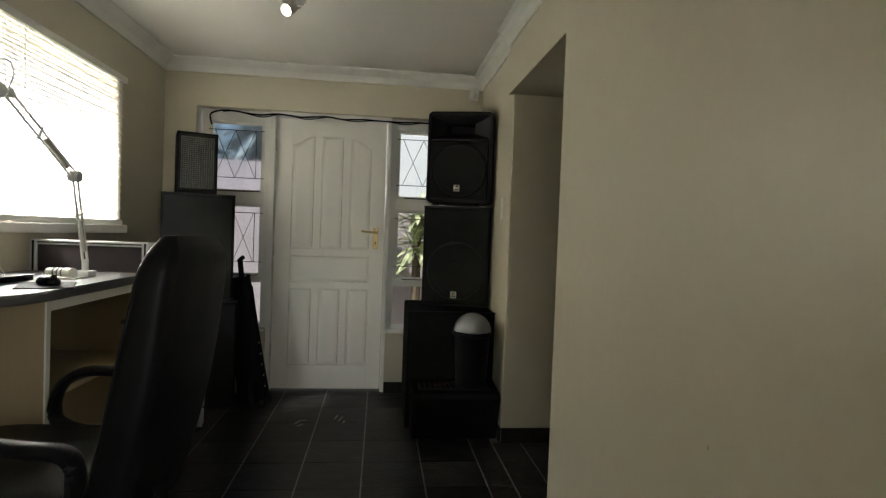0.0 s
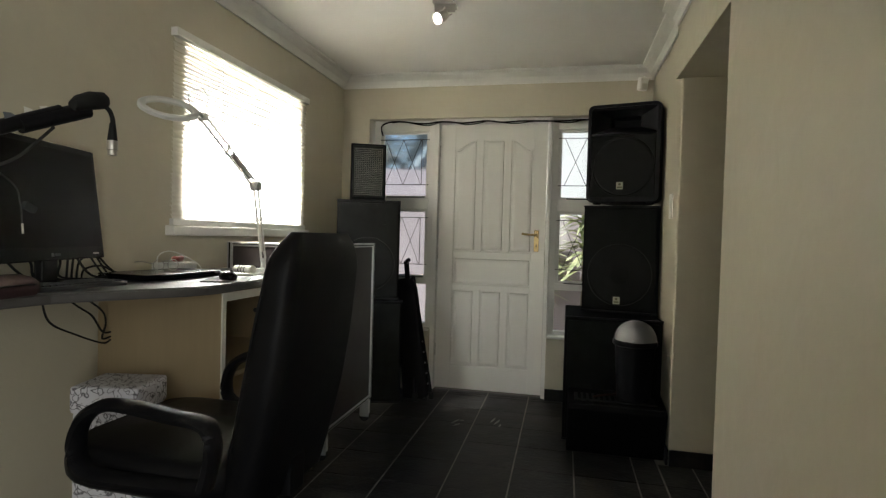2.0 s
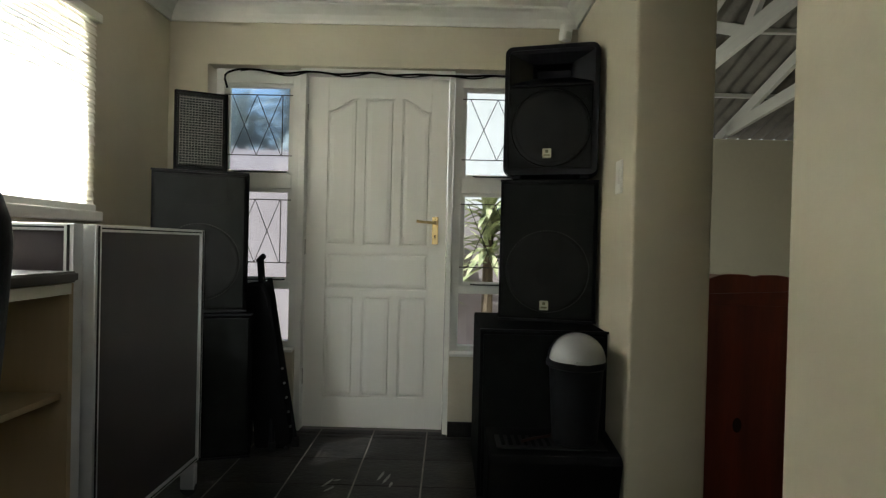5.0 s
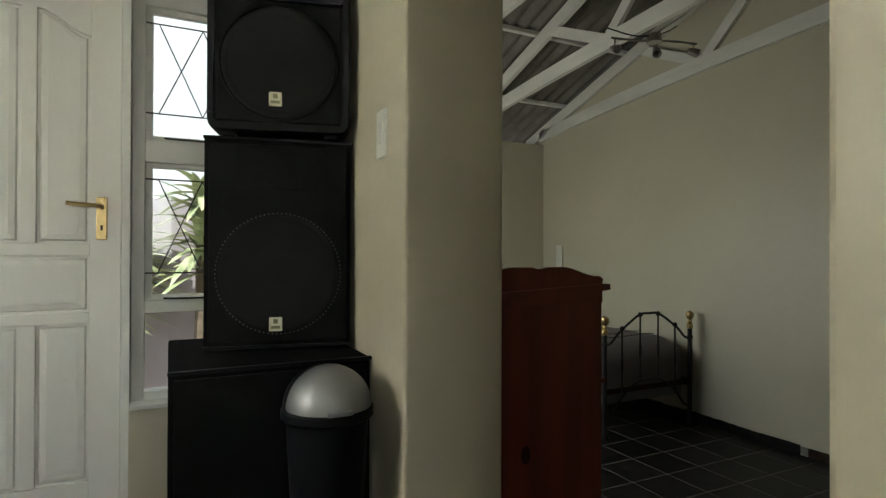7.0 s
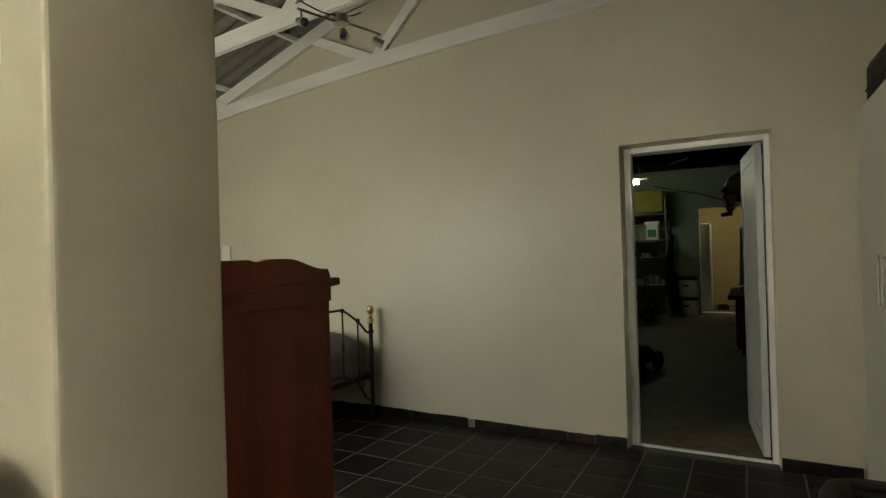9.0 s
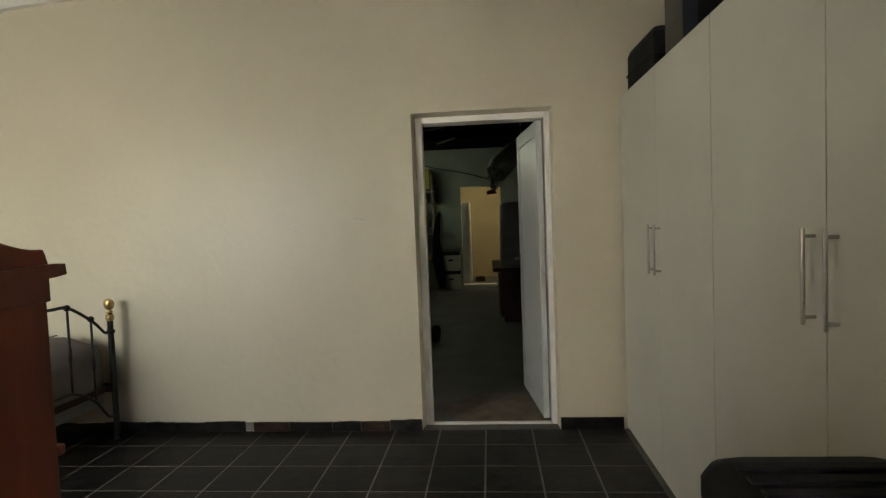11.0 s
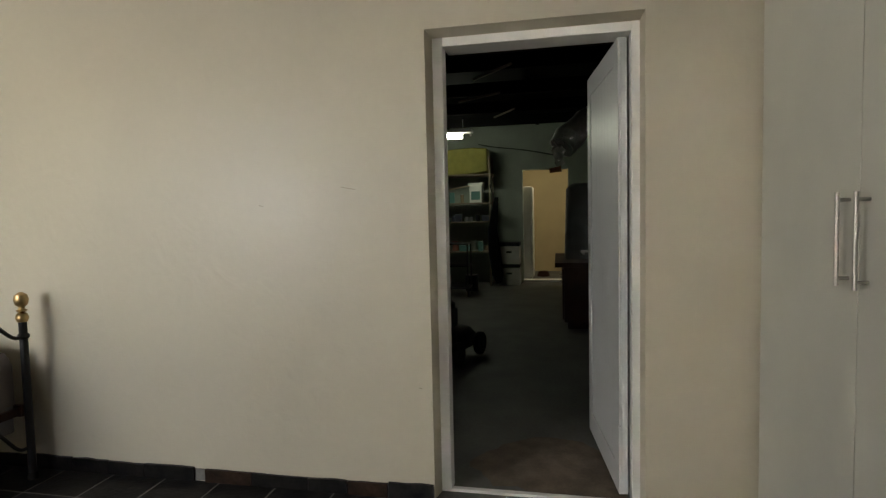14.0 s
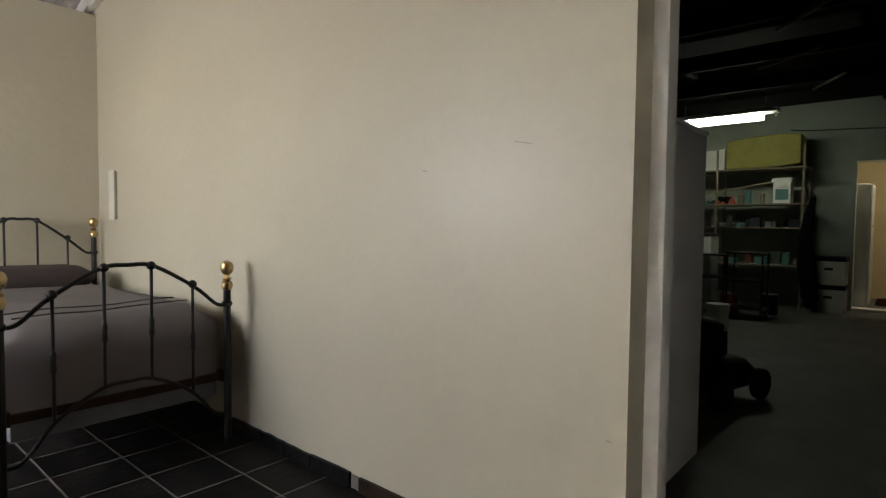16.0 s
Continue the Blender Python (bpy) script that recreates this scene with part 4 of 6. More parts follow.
# Light switch, alarm sensor, ceiling spot.
sw = thing("light_switch", pose(XP, 3.075, 1.38), "white light switch plate on the wall", "light switch")
part("plate", box(-0.010, 0, -0.036, 0.036, -0.068, 0.068, 0.003), M_WHITE, sw)
part("rocker", box(-0.0125, -0.009, -0.013, 0.013, -0.030, 0.030, 0.003), M_WHITE, sw)
pir = thing("alarm_sensor", pose(0.24, 3.87, 2.27), "white motion sensor on a bracket under the cornice", "sensor")
part("body", turned(box(-0.03, 0.03, -0.03, 0.02, -0.045, 0.045, 0.012), pose(0, 0, 0, 12, 0, 25)), M_WHITE, pir)
part("lens", turned(box(-0.02, 0.02, -0.034, -0.028, -0.035, 0.005, 0.004), pose(0, 0, 0, 12, 0, 25)), M_CUPB, pir)
part("bracket", rod((0.0, 0.0, 0.03), (0.02, 0.045, 0.06), 0.012), M_WHITE, pir)
sp = thing("ceiling_spot", pose(-0.90, 2.66, ZC), "square steel ceiling plate with one lit spotlight", "ceiling light")
part("plate", box(-0.055, 0.055, -0.055, 0.055, -0.02, 0, 0.003), M_STEEL, sp)
part("plate_cover", turned(box(-0.055, 0.055, -0.055, 0.055, -0.028, -0.02, 0.002), pose(0, 0, 0, 0, 0, 12)), M_STEEL, sp)
part("stem", rod((0, 0, -0.02), (0, -0.005, -0.062), 0.007), M_STEEL, sp)
AIM = Matrix.Translation((-0.012, -0.03, -0.085)) @ (Vector((-0.55, -1.0, -0.75))).to_track_quat("Z", "Y").to_matrix().to_4x4()
part("lamp_head", turned(lathe([(0.014, -0.045), (0.022, -0.04), (0.028, -0.01), (0.031, 0.035), (0.027, 0.035), (0.024, 0.02)], 24), AIM), M_STEEL, sp, smooth=True)
part("bulb", turned(lathe([(0.024, 0.020), (0.0245, 0.031), (0.02, 0.034), (0.002, 0.036)], 20), AIM), M_BULB, sp, "lit lamp face", smooth=True)
part("knob", rod((0.012, 0.0, -0.07), (0.036, 0.01, -0.058), 0.004), M_STEEL, sp)

# ---- desk corner ----
TOP = 0.985


def desk():
    t = thing("desk", pose(0, 0, 0), "high grey laminate desk with a curved edge", "desk")
    edge = [(-1.70, 0.1), (-1.70, 0.75), (-1.695, 1.0)]
    for i in range(9):
        u = i / 8
        s = u * u * (3 - 2 * u)
        edge.append((-1.69 + 0.25 * s, 1.05 + 0.5 * u))
    edge += [(-1.44, 1.75), (-1.44, 2.372)]
    out = [(XW + 0.004, 0.1)] + edge + [(XW + 0.004, 2.372)]
    bm = bmesh.new()
    a = [bm.verts.new((x, y, TOP)) for x, y in out]
    b = [bm.verts.new((x, y, TOP - 0.032)) for x, y in out]
    bm.faces.new(a)
    bm.faces.new(b[::-1])
    for i in range(len(a)):
        bm.faces.new((a[i], a[(i + 1) % len(a)], b[(i + 1) % len(a)], b[i]))
    bmesh.ops.recalc_face_normals(bm, faces=bm.faces)
    bmesh.ops.bevel(bm, geom=[e for e in bm.edges if abs(e.verts[0].co.z - e.verts[1].co.z) < 1e-4], offset=0.006, segments=3, affect="EDGES")
    part("desktop", bm, M_DESK, t)
    part("wall_bracket", box(XW + 0.004, -1.72, 0.3, 0.34, 0.72, TOP - 0.034), M_ALU, t)
    return t


desk()
cab = thing("desk_cabinet", pose(0, 0, 0), "maple melamine cabinet with an open shelf under the desk", "cabinet")
z1 = TOP - 0.034
part("side_panel", box(XW + 0.004, -1.45, 1.585, 1.603, 0, z1, 0.001), M_MELA, cab)
part("side_panel", box(XW + 0.004, -1.45, 2.35, 2.368, 0, z1, 0.001), M_MELA, cab)
part("back_panel", box(XW + 0.006, XW + 0.014, 1.603, 2.35, 0, z1), M_MELA, cab)
part("shelf", box(XW + 0.014, -1.47, 1.603, 2.35, 0.62, 0.638, 0.001), M_MELA, cab)
part("bottom", box(XW + 0.014, -1.47, 1.603, 2.35, 0.06, 0.078, 0.001), M_MELA, cab)
part("edge_strip", box(-1.4497, -1.444, 1.583, 1.605, 0, z1), M_CUPB, cab, "pale edge strip")
part("edge_strip", box(-1.4497, -1.444, 1.606, 2.35, z1 - 0.03, z1), M_CUPB, cab, "pale edge strip")


def screen(name, m, length, label):
    """A fabric office screen in an aluminium frame; runs along x, faces -y."""
    t = thing(name, m, label, "office screen", "office screens")
    z0, zt = 0.135, 1.122
    part("panel", box(0.02, length - 0.02, -0.012, 0.012, z0 + 0.02, zt - 0.02), M_FABRIC, t)
    for x in (0.0, length - 0.03):
        p = part("post", box(x, x + 0.03, -0.022, 0.022, z0, zt, 0.004), M_ALU, t)
        part("groove", box(x + 0.011, x + 0.019, -0.0235, 0.0235, z0, zt - 0.004), M_RUBBER, p)
    for z in (z0, zt - 0.022):
        p = part("rail", box(0.03, length - 0.03, -0.02, 0.02, z, z + 0.022, 0.003), M_ALU, t)
        part("groove", box(0.03, length - 0.03, -0.0215, 0.0215, z + 0.008, z + 0.013), M_RUBBER, p)
    for x in (0.04, length - 0.06):
        part("foot", box(x - 0.015, x + 0.015, -0.03, 0.03, 0.03, z0, 0.004), M_ALU, t)
        part("castor", turned(lathe([(0.03, -0.012), (0.034, -0.008), (0.034, 0.008), (0.03, 0.012)], 18), pose(x, 0, 0.034, 0, 90, 0)), M_RUBBER, t, smooth=True)
    return t


screen("office_screen", pose(-1.45, 2.43, 0, 0, 0, 90), 0.74, "dark fabric office screen in a grooved aluminium frame on castors")
screen("office_screen", pose(XW + 0.02, 2.40, 0), 0.50, "dark fabric office screen standing behind the desk")


def office_chair(m):
    t = thing("office_chair", m, "tall black leather office chair with looped plastic arms", "office chair")
    secs = []
    for i in range(29):
        u = i / 28
        z = 0.47 + 0.71 * u
        yc = -0.212 - 0.140 * u - 0.012 * math.sin(math.pi * u * 1.2)
        hw = 0.208 + 0.012 * math.sin(math.pi * min(1, u * 0.9 + 0.15))
        th = 0.052 - 0.012 * u + 0.008 * math.sin(math.pi * u)
        if u > 0.84:
            k = (u - 0.84) / 0.16
            hw *= 1 - 0.30 * k ** 2.2
            th *= 1 - 0.62 * k ** 3
        secs.append([(x, y + yc, z) for x, y in rrect(hw, th, th * 0.85, 6)])
    part("backrest", loft(secs), M_LEATHER, t, smooth=True)
    part("headrest_seam", tube([(-0.205, -0.278, 0.99), (-0.1, -0.274, 0.985), (0.1, -0.274, 0.985), (0.205, -0.278, 0.99)], 0.006, 6), M_LEATHER, t)
    for sx in (-1, 1):
        part("back_seam", tube([(sx * 0.206, -0.215, 0.62), (sx * 0.208, -0.250, 0.8), (sx * 0.206, -0.288, 1.0), (sx * 0.19, -0.312, 1.10)], 0.004, 6), M_LEATHER, t)
    seat = []
    for i in range(8):
        u = i / 7
        z = 0.50 + 0.12 * u
        k = 1 - 0.12 * abs(2 * u - 1) ** 3
        seat.append([(x * k, y * k + 0.03, z + 0.015 * math.cos(x * 8) * (u > 0.9)) for x, y in rrect(0.255, 0.26, 0.09, 6)])
    part("seat", loft(seat), M_LEATHER, t, smooth=True)
    for sx in (-1, 1):
        x = sx * 0.295
        loop = [(x, -0.215, 0.60), (x, -0.235, 0.69), (x, -0.215, 0.745), (x, -0.12, 0.757), (x, 0.0, 0.768), (x, 0.07, 0.763), (x, 0.125, 0.73), (x, 0.150, 0.675), (x, 0.145, 0.62), (x, 0.10, 0.592), (x * 0.97, 0.0, 0.582), (x * 0.94, -0.12, 0.580), (x * 0.96, -0.2, 0.59)]
        bm = tube([(a, b, c - 0.014) for a, b, c in loop], 0.016, 8)
        for vv in bm.verts:
            vv.co.x = x + (vv.co.x - x) * 1.8
        part("armrest", bm, M_PLASTIC, t, smooth=True)
    part("mechanism", box(-0.09, 0.09, -0.14, 0.12, 0.45, 0.505, 0.01), M_PLASTIC, t)
    part("back_bracket", box(-0.04, 0.04, -0.29, -0.13, 0.46, 0.62, 0.01), M_PLASTIC, t)
    part("gas_lift", rod((0, 0, 0.10), (0, 0, 0.46), 0.026, seg=16), M_PLASTIC, t)
    for k in range(5):
        a = radians(72 * k + 20)
        c, s_ = math.cos(a), math.sin(a)
        leg = part("leg", loft([[(c * r - s_ * x, s_ * r + c * x, z + zz) for x, zz in rrect(ww, hh, 0.008, 2)] for r, z, ww, hh in ((0.03, 0.115, 0.03, 0.025), (0.16, 0.105, 0.025, 0.02), (0.30, 0.075, 0.018, 0.014))]), M_PLASTIC, t)
        part("castor", turned(lathe([(0.022, -0.024), (0.028, -0.016), (0.028, 0.016), (0.022, 0.024)], 14), pose(c * 0.29, s_ * 0.29, 0.029, 90, 0, math.degrees(a) + 60)), M_RUBBER, leg, smooth=True)
    return t


office_chair(pose(-1.243, 1.225, 0.0, 0, 0, 88))

# Monitor facing the room.
mo = thing("monitor", pose(-1.825, 1.245, TOP, 0, 0, 104), "switched-off black widescreen monitor on a round foot", "monitor")
TILT = Matrix.Translation((0, 0, 0.12)) @ Matrix.Rotation(radians(-7), 4, "X") @ Matrix.Translation((0, 0, -0.12))
part("casing", turned(box(-0.25, 0.25, -0.01, 0.035, 0.088, 0.455, 0.008), TILT), M_GLOSS, mo)
part("bezel", turned(box(-0.255, 0.255, -0.016, -0.008, 0.083, 0.46, 0.004), TILT), M_GLOSS, mo)
part("screen", turned(box(-0.235, 0.235, -0.0185, -0.014, 0.125, 0.44), TILT), M_SCREEN, mo, "dark matt screen")
part("power_light", turned(box(0.19, 0.22, -0.018, -0.014, 0.097, 0.103), TILT), M_STEEL, mo)
part("neck", box(-0.035, 0.035, 0.0, 0.03, 0.012, 0.10, 0.006), M_GLOSS, mo)
part("foot", turned(lathe([(0.11, 0), (0.11, 0.006), (0.09, 0.014), (0.03, 0.02)], 32), Matrix.Diagonal((1.1, 0.8, 1, 1))), M_GLOSS, mo, smooth=True)
part("maker_mark", turned(box(-0.026, -0.014, -0.018, -0.0155, 0.095, 0.107, 0.001), TILT), M_RIVET, mo)
part("maker_mark", turned(box(-0.008, 0.016, -0.018, -0.0155, 0.097, 0.105), TILT), M_RIVET, mo)
kb = thing("keyboard", pose(-1.780, 1.20, TOP, 0, 0, 86), "slim dark grey keyboard lying on the desk", "keyboard")
part("case", box(-0.22, 0.22, -0.07, 0.065, 0, 0.014, 0.004), M_KEYS, kb)
keys = bmesh.new()
for r_ in range(5):
    for c_ in range(20):
        box(-0.21 + c_ * 0.021, -0.193 + c_ * 0.021, -0.058 + r_ * 0.023, -0.04 + r_ * 0.023, 0.013, 0.019, bm=keys)
part("keys", keys, M_KEYS, kb)

# Magnifier lamp.
lampx = thing("magnifier_lamp", pose(0, 0, 0), "white articulated magnifier lamp clamped to the desk", "desk lamp")
B, E1, T1 = Vector((-1.60, 2.12, TOP)), Vector((-1.64, 2.11, 1.386)), Vector((-1.735, 1.855, 1.647))
part("clamp", box(B.x - 0.03, B.x + 0.03, B.y - 0.035, B.y + 0.03, TOP, TOP + 0.025, 0.004), M_LAMP, lampx)
part("pivot", rod(B + Vector((0, 0, 0.02)), B + Vector((0, 0, 0.07)), 0.012), M_LAMP, lampx)
for a, b in ((B + Vector((0, 0, 0.06)), E1), (E1, T1)):
    sd = Vector((0.0, 0.016, 0.004)) if b is E1 else Vector((0.0, 0.010, 0.014))
    for k in (-1, 1):
        part("arm_bar", rod(a + k * sd, b + k * sd, 0.005, seg=8), M_LAMP, lampx, smooth=True)
    mid = a.lerp(b, 0.55)
    part("spring", rod(a.lerp(b, 0.12), a.lerp(b, 0.48), 0.008, seg=8), M_STEEL, lampx, smooth=True)
    part("cross_link", rod(mid - sd * 1.6, mid + sd * 1.6, 0.006, seg=8), M_LAMP, lampx)
part("elbow", rod(E1 + Vector((0.02, 0, 0)), E1 - Vector((0.02, 0, 0)), 0.022, seg=16), M_LAMP, lampx, smooth=True)
part("wrist", rod(T1 + Vector((0.015, 0, 0)), T1 - Vector((0.015, 0, 0)), 0.017, seg=16), M_LAMP, lampx, smooth=True)
HC = Vector((-1.718, 1.63, 1.632))
hm = Matrix.Translation(HC) @ Vector((0.39, -0.335, 0.885)).to_track_quat("Z", "Y").to_matrix().to_4x4()
hb = lathe([(0.078, -0.010), (0.078, 0.0), (0.083, 0.008), (0.098, 0.010), (0.105, 0.005), (0.105, -0.008), (0.095, -0.013), (0.082, -0.012), (0.078, -0.010)], 44)
bmesh.ops.delete(hb, geom=[f for f in hb.faces if len(f.verts) > 4], context="FACES_ONLY")
head = part("lamp_head", turned(hb, hm), M_LAMP, lampx, smooth=True)
part("lens", turned(lathe([(0.0785, -0.004), (0.0785, -0.001)], 32), hm), M_GLASS, head, smooth=True)
part("yoke", rod(T1, HC + Vector((0.02, 0.10, 0.024)), 0.010, seg=10), M_LAMP, lampx, smooth=True)
part("flex", tube([T1 + Vector((0, 0.0, 0.01)), T1 + Vector((0, 0.03, 0.08)), T1 + Vector((0, -0.01, 0.115)), T1 + Vector((0, -0.09, 0.07)), HC + Vector((0.02, 0.10, 0.03))], 0.003, 6), M_LAMP, lampx)

# Microphone boom.
mi = thing("microphone_stand", pose(0, 0, 0), "black microphone boom with an empty clip and hanging connector", "microphone stand")
C = Vector((-1.232, 0.80, 1.430))
S0 = Vector((-1.36, 0.25, 1.17))
part("boom", rod(S0, C + Vector((-0.02, -0.06, -0.02)), 0.014, seg=12), M_PLASTIC, mi, smooth=True)
part("sleeve", rod(C + Vector((-0.036, -0.135, -0.062)), C + Vector((-0.005, -0.012, -0.006)), 0.0165, seg=14), M_PLASTIC, mi, smooth=True)
clip = loft([[(x, y, z + dz) for x, z in rrect(hx, hz, min(hx, hz) * 0.8, 5)] for y, hx, hz, dz in ((-0.055, 0.010, 0.010, -0.012), (-0.04, 0.016, 0.016, -0.006), (-0.012, 0.017, 0.019, 0.002), (0.018, 0.016, 0.018, 0.006), (0.030, 0.011, 0.012, 0.006))])
part("clip", turned(clip, Matrix.Translation(C + Vector((0.0, 0.0, 0.012))) @ Matrix.Rotation(radians(6), 4, "X")), M_RUBBER, mi, "thick rubber clip", smooth=True)
part("cable", tube([C + Vector((0, 0.02, 0.012)), C + Vector((0.002, 0.037, 0.004)), C + Vector((0.003, 0.046, -0.015)), C + Vector((0.0, 0.049, -0.03))], 0.005, 8), M_RUBBER, mi)
co = part("connector_boot", rod(C + Vector((0, 0.049, -0.022)), C + Vector((0, 0.049, -0.06)), 0.006, 0.0105, 14), M_RUBBER, mi, smooth=True)
part("connector", lathe([(0.0105, -0.06), (0.011, -0.062), (0.011, -0.08), (0.0095, -0.081), (0.0095, -0.092), (0.004, -0.093)], 18, at=C + Vector((0, 0.049, 0))), M_STEEL, co, "steel audio plug", smooth=True)
part("upright", rod((S0.x, S0.y, 0.03), (S0.x, S0.y, 1.18), 0.012, seg=12), M_PLASTIC, mi, smooth=True)
part("base", turned(lathe([(0.13, 0), (0.13, 0.012), (0.11, 0.02), (0.02, 0.035)], 28), pose(S0.x, S0.y, 0)), M_IRON, mi, smooth=True)
part("cable", tube([(-1.25, 0.722, 1.375), (-1.25, 0.68, 1.334), (-1.25, 0.64, 1.300), (-1.26, 0.58, 1.270)], 0.003, 8), M_RUBBER, mi)
part("cable", tube([(-1.25, 0.60, 1.279), (-1.25, 0.642, 1.253), (-1.25, 0.654, 1.22), (-1.25, 0.659, 1.176)], 0.0016, 6), M_RUBBER, mi)
part("plug", rod((-1.25, 0.6585, 1.182), (-1.25, 0.660, 1.163), 0.002, seg=8), M_STEEL, mi, "small silver plug tip")
part("cable_clip", turned(box(-0.006, 0.006, -0.013, 0.013, -0.007, 0.007, 0.003), pose(-1.25, 0.672, 1.213, -25, 0, 0)), M_RUBBER, mi)

# Small tags tied to the boom.
for (y_, z_, a_), m_, lab in (((0.652, 1.376, 25), M_SLATEBLUE, "slate-grey tag"), ((0.690, 1.392, 15), M_WHITE, "white tag"), ((0.726, 1.406, 35), M_WHITE, "white tag")):
    out = [(-0.012, -0.020), (0.003, -0.022), (0.013, -0.007), (0.011, 0.004), (0.002, 0.012), (-0.011, 0.017), (-0.013, 0.003)]
    part("tag", turned(turned(prism(out, -0.001, 0.001), TURN), pose(-1.268, y_, z_, a_, 0, 0)), m_, mi, lab)

# Small things on and under the desk.
lp = thing("laptop", pose(-1.80, 1.72, TOP, 0, 0, 84), "closed thin dark laptop on the desk", "laptop")
part("body", box(-0.20, 0.18, -0.125, 0.11, 0.004, 0.018, 0.004), M_GLOSS, lp)
part("lid", box(-0.20, 0.18, -0.125, 0.11, 0.0185, 0.026, 0.003), M_GLOSS, lp)
gl = thing("spectacles", pose(-1.80, 1.73, TOP + 0.027, 0, 0, 70), "thin metal spectacles lying folded open", "spectacles")
for sx in (-1, 1):
    part("rim", turned(ring(0.022, 0.022, 0.0018, 20), pose(sx * 0.03, 0, 0)), M_STEEL, gl)
    part("temple", tube([(sx * 0.055, 0, 0.028), (sx * 0.06, 0.07, 0.035), (sx * 0.058, 0.12, 0.03)], 0.002, 6), M_STEEL, gl)
part("bridge", tube([(-0.008, 0, 0.026), (0, -0.002, 0.03), (0.008, 0, 0.026)], 0.0016, 6), M_STEEL, gl)
ms = thing("mouse", pose(-1.525, 1.735, TOP + 0.004, 0, 0, 60), "small black computer mouse", "mouse")
part("shell", turned(ball((0, 0, 0.010), 0.05, sx=0.58, sy=1.0, sz=0.46, seg=20), pose(0, 0, 0)), M_GLOSS, ms, smooth=True)
part("wheel", rod((-0.004, -0.03, 0.03), (0.004, -0.03, 0.03), 0.008), M_RUBBER, ms)
mp_ = thing("mouse_pad", pose(-1.535, 1.745, TOP, 0, 0, 25), "thin black mouse pad", "mouse pad")
part("pad", box(-0.08, 0.08, -0.11, 0.11, 0, 0.004, 0.001), M_RUBBER, mp_)
sc = thing("screwdriver", pose(-1.915, 1.97, TOP + 0.064, 0, 0, 20), "red handled steel screwdriver on the white box", "screwdriver")
part("handle", turned(lathe([(0.006, 0), (0.013, 0.005), (0.012, 0.05), (0.014, 0.09), (0.008, 0.1)], 14), pose(0, 0, 0, 90, 0, 0)), M_RED, sc, smooth=True)
part("shaft", rod((0, 0, 0), (0, 0.09, 0), 0.003), M_STEEL, sc)
sc2 = thing("screwdriver", pose(-1.90, 1.86, TOP + 0.012, 0, 0, 75), "black handled steel screwdriver on the desk", "screwdriver")
part("handle", turned(lathe([(0.006, 0), (0.012, 0.005), (0.012, 0.08), (0.007, 0.09)], 14), pose(0, 0, 0, 90, 0, 0)), M_PLASTIC, sc2, smooth=True)
part("shaft", rod((0, 0, 0), (0, 0.08, 0), 0.003), M_STEEL, sc2)
pb = thing("white_box", pose(-1.93, 1.95, TOP, 0, 0, 5), "small white cardboard box on the desk", "box")
part("carton", box(-0.03, 0.03, -0.12, 0.12, 0, 0.045, 0.003), M_WHITE, pb)
part("lid_flap", box(-0.031, 0.031, -0.121, -0.04, 0.0455, 0.049, 0.001), M_WHITE, pb)
wc = thing("white_cable", pose(0, 0, 0), "curved thin white cable", "cable")
part("wire", tube([(-1.86, 1.76, TOP + 0.005), (-1.87, 1.77, TOP + 0.08), (-1.85, 1.83, TOP + 0.10), (-1.80, 1.92, TOP + 0.05), (-1.79, 1.95, TOP + 0.004)], 0.0025, 6), M_WHITE, wc)
cl = thing("cloth_roll", pose(-1.66, 2.06, TOP + 0.02, 0, 0, 70), "rolled white cloth with grey stripes by the lamp", "cloth")
part("roll", turned(rod((0, -0.06, 0), (0, 0.06, 0), 0.02, 0.016, 16), Matrix.Identity(4)), M_CUPB, cl, smooth=True)
for k in (-0.02, 0.0, 0.02):
    part("stripe", rod((0, k - 0.003, 0), (0, k + 0.003, 0), 0.0195, seg=16), M_DESK, cl)
pp = thing("paper_pad", pose(-1.62, 2.02, TOP, 0, 0, 8), "white paper pad beside the lamp", "paper")
part("sheets", box(-0.06, 0.05, -0.05, 0.09, 0, 0.006, 0.001), M_WHITE, pp)
rng = random.Random(5)
ck = thing("cable_tangle", pose(0, 0, 0), "tangled black cables behind the monitor", "cable")
for i in range(5):
    x0, y0 = -1.93 + rng.uniform(0, 0.05), 1.12 + i * 0.06
    part("wire", tube([(x0, y0, TOP + 0.16), (x0 + 0.02, y0 + 0.03, TOP + 0.08), (x0 + rng.uniform(0, 0.05), y0 + rng.uniform(0.04, 0.12), TOP + 0.02), (x0 + rng.uniform(0.0, 0.08), y0 + rng.uniform(0.1, 0.28), TOP + 0.006)], 0.004, 6), M_RUBBER, ck)
for i, (y0, y1, h_) in enumerate(((1.42, 1.56, 0.13), (1.44, 1.60, 0.09), (1.40, 1.52, 0.17), (1.46, 1.63, 0.05))):
    part("wire", tube([(-1.93, y0, TOP + 0.004), (-1.935, y0 + 0.02, TOP + h_ * 0.8), (-1.93, (y0 + y1) / 2, TOP + h_), (-1.92, y1 - 0.03, TOP + h_ * 0.5), (-1.90 + 0.01 * i, y1, TOP + 0.005)], 0.0038, 6), M_RUBBER, ck)
pu = thing("soft_pouch", pose(-1.715, 0.965, TOP, 0, 0, 10) @ Matrix.Diagonal((1.15, 1.5, 1.1, 1)), "dark maroon soft cloth pouch on the desk", "pouch")
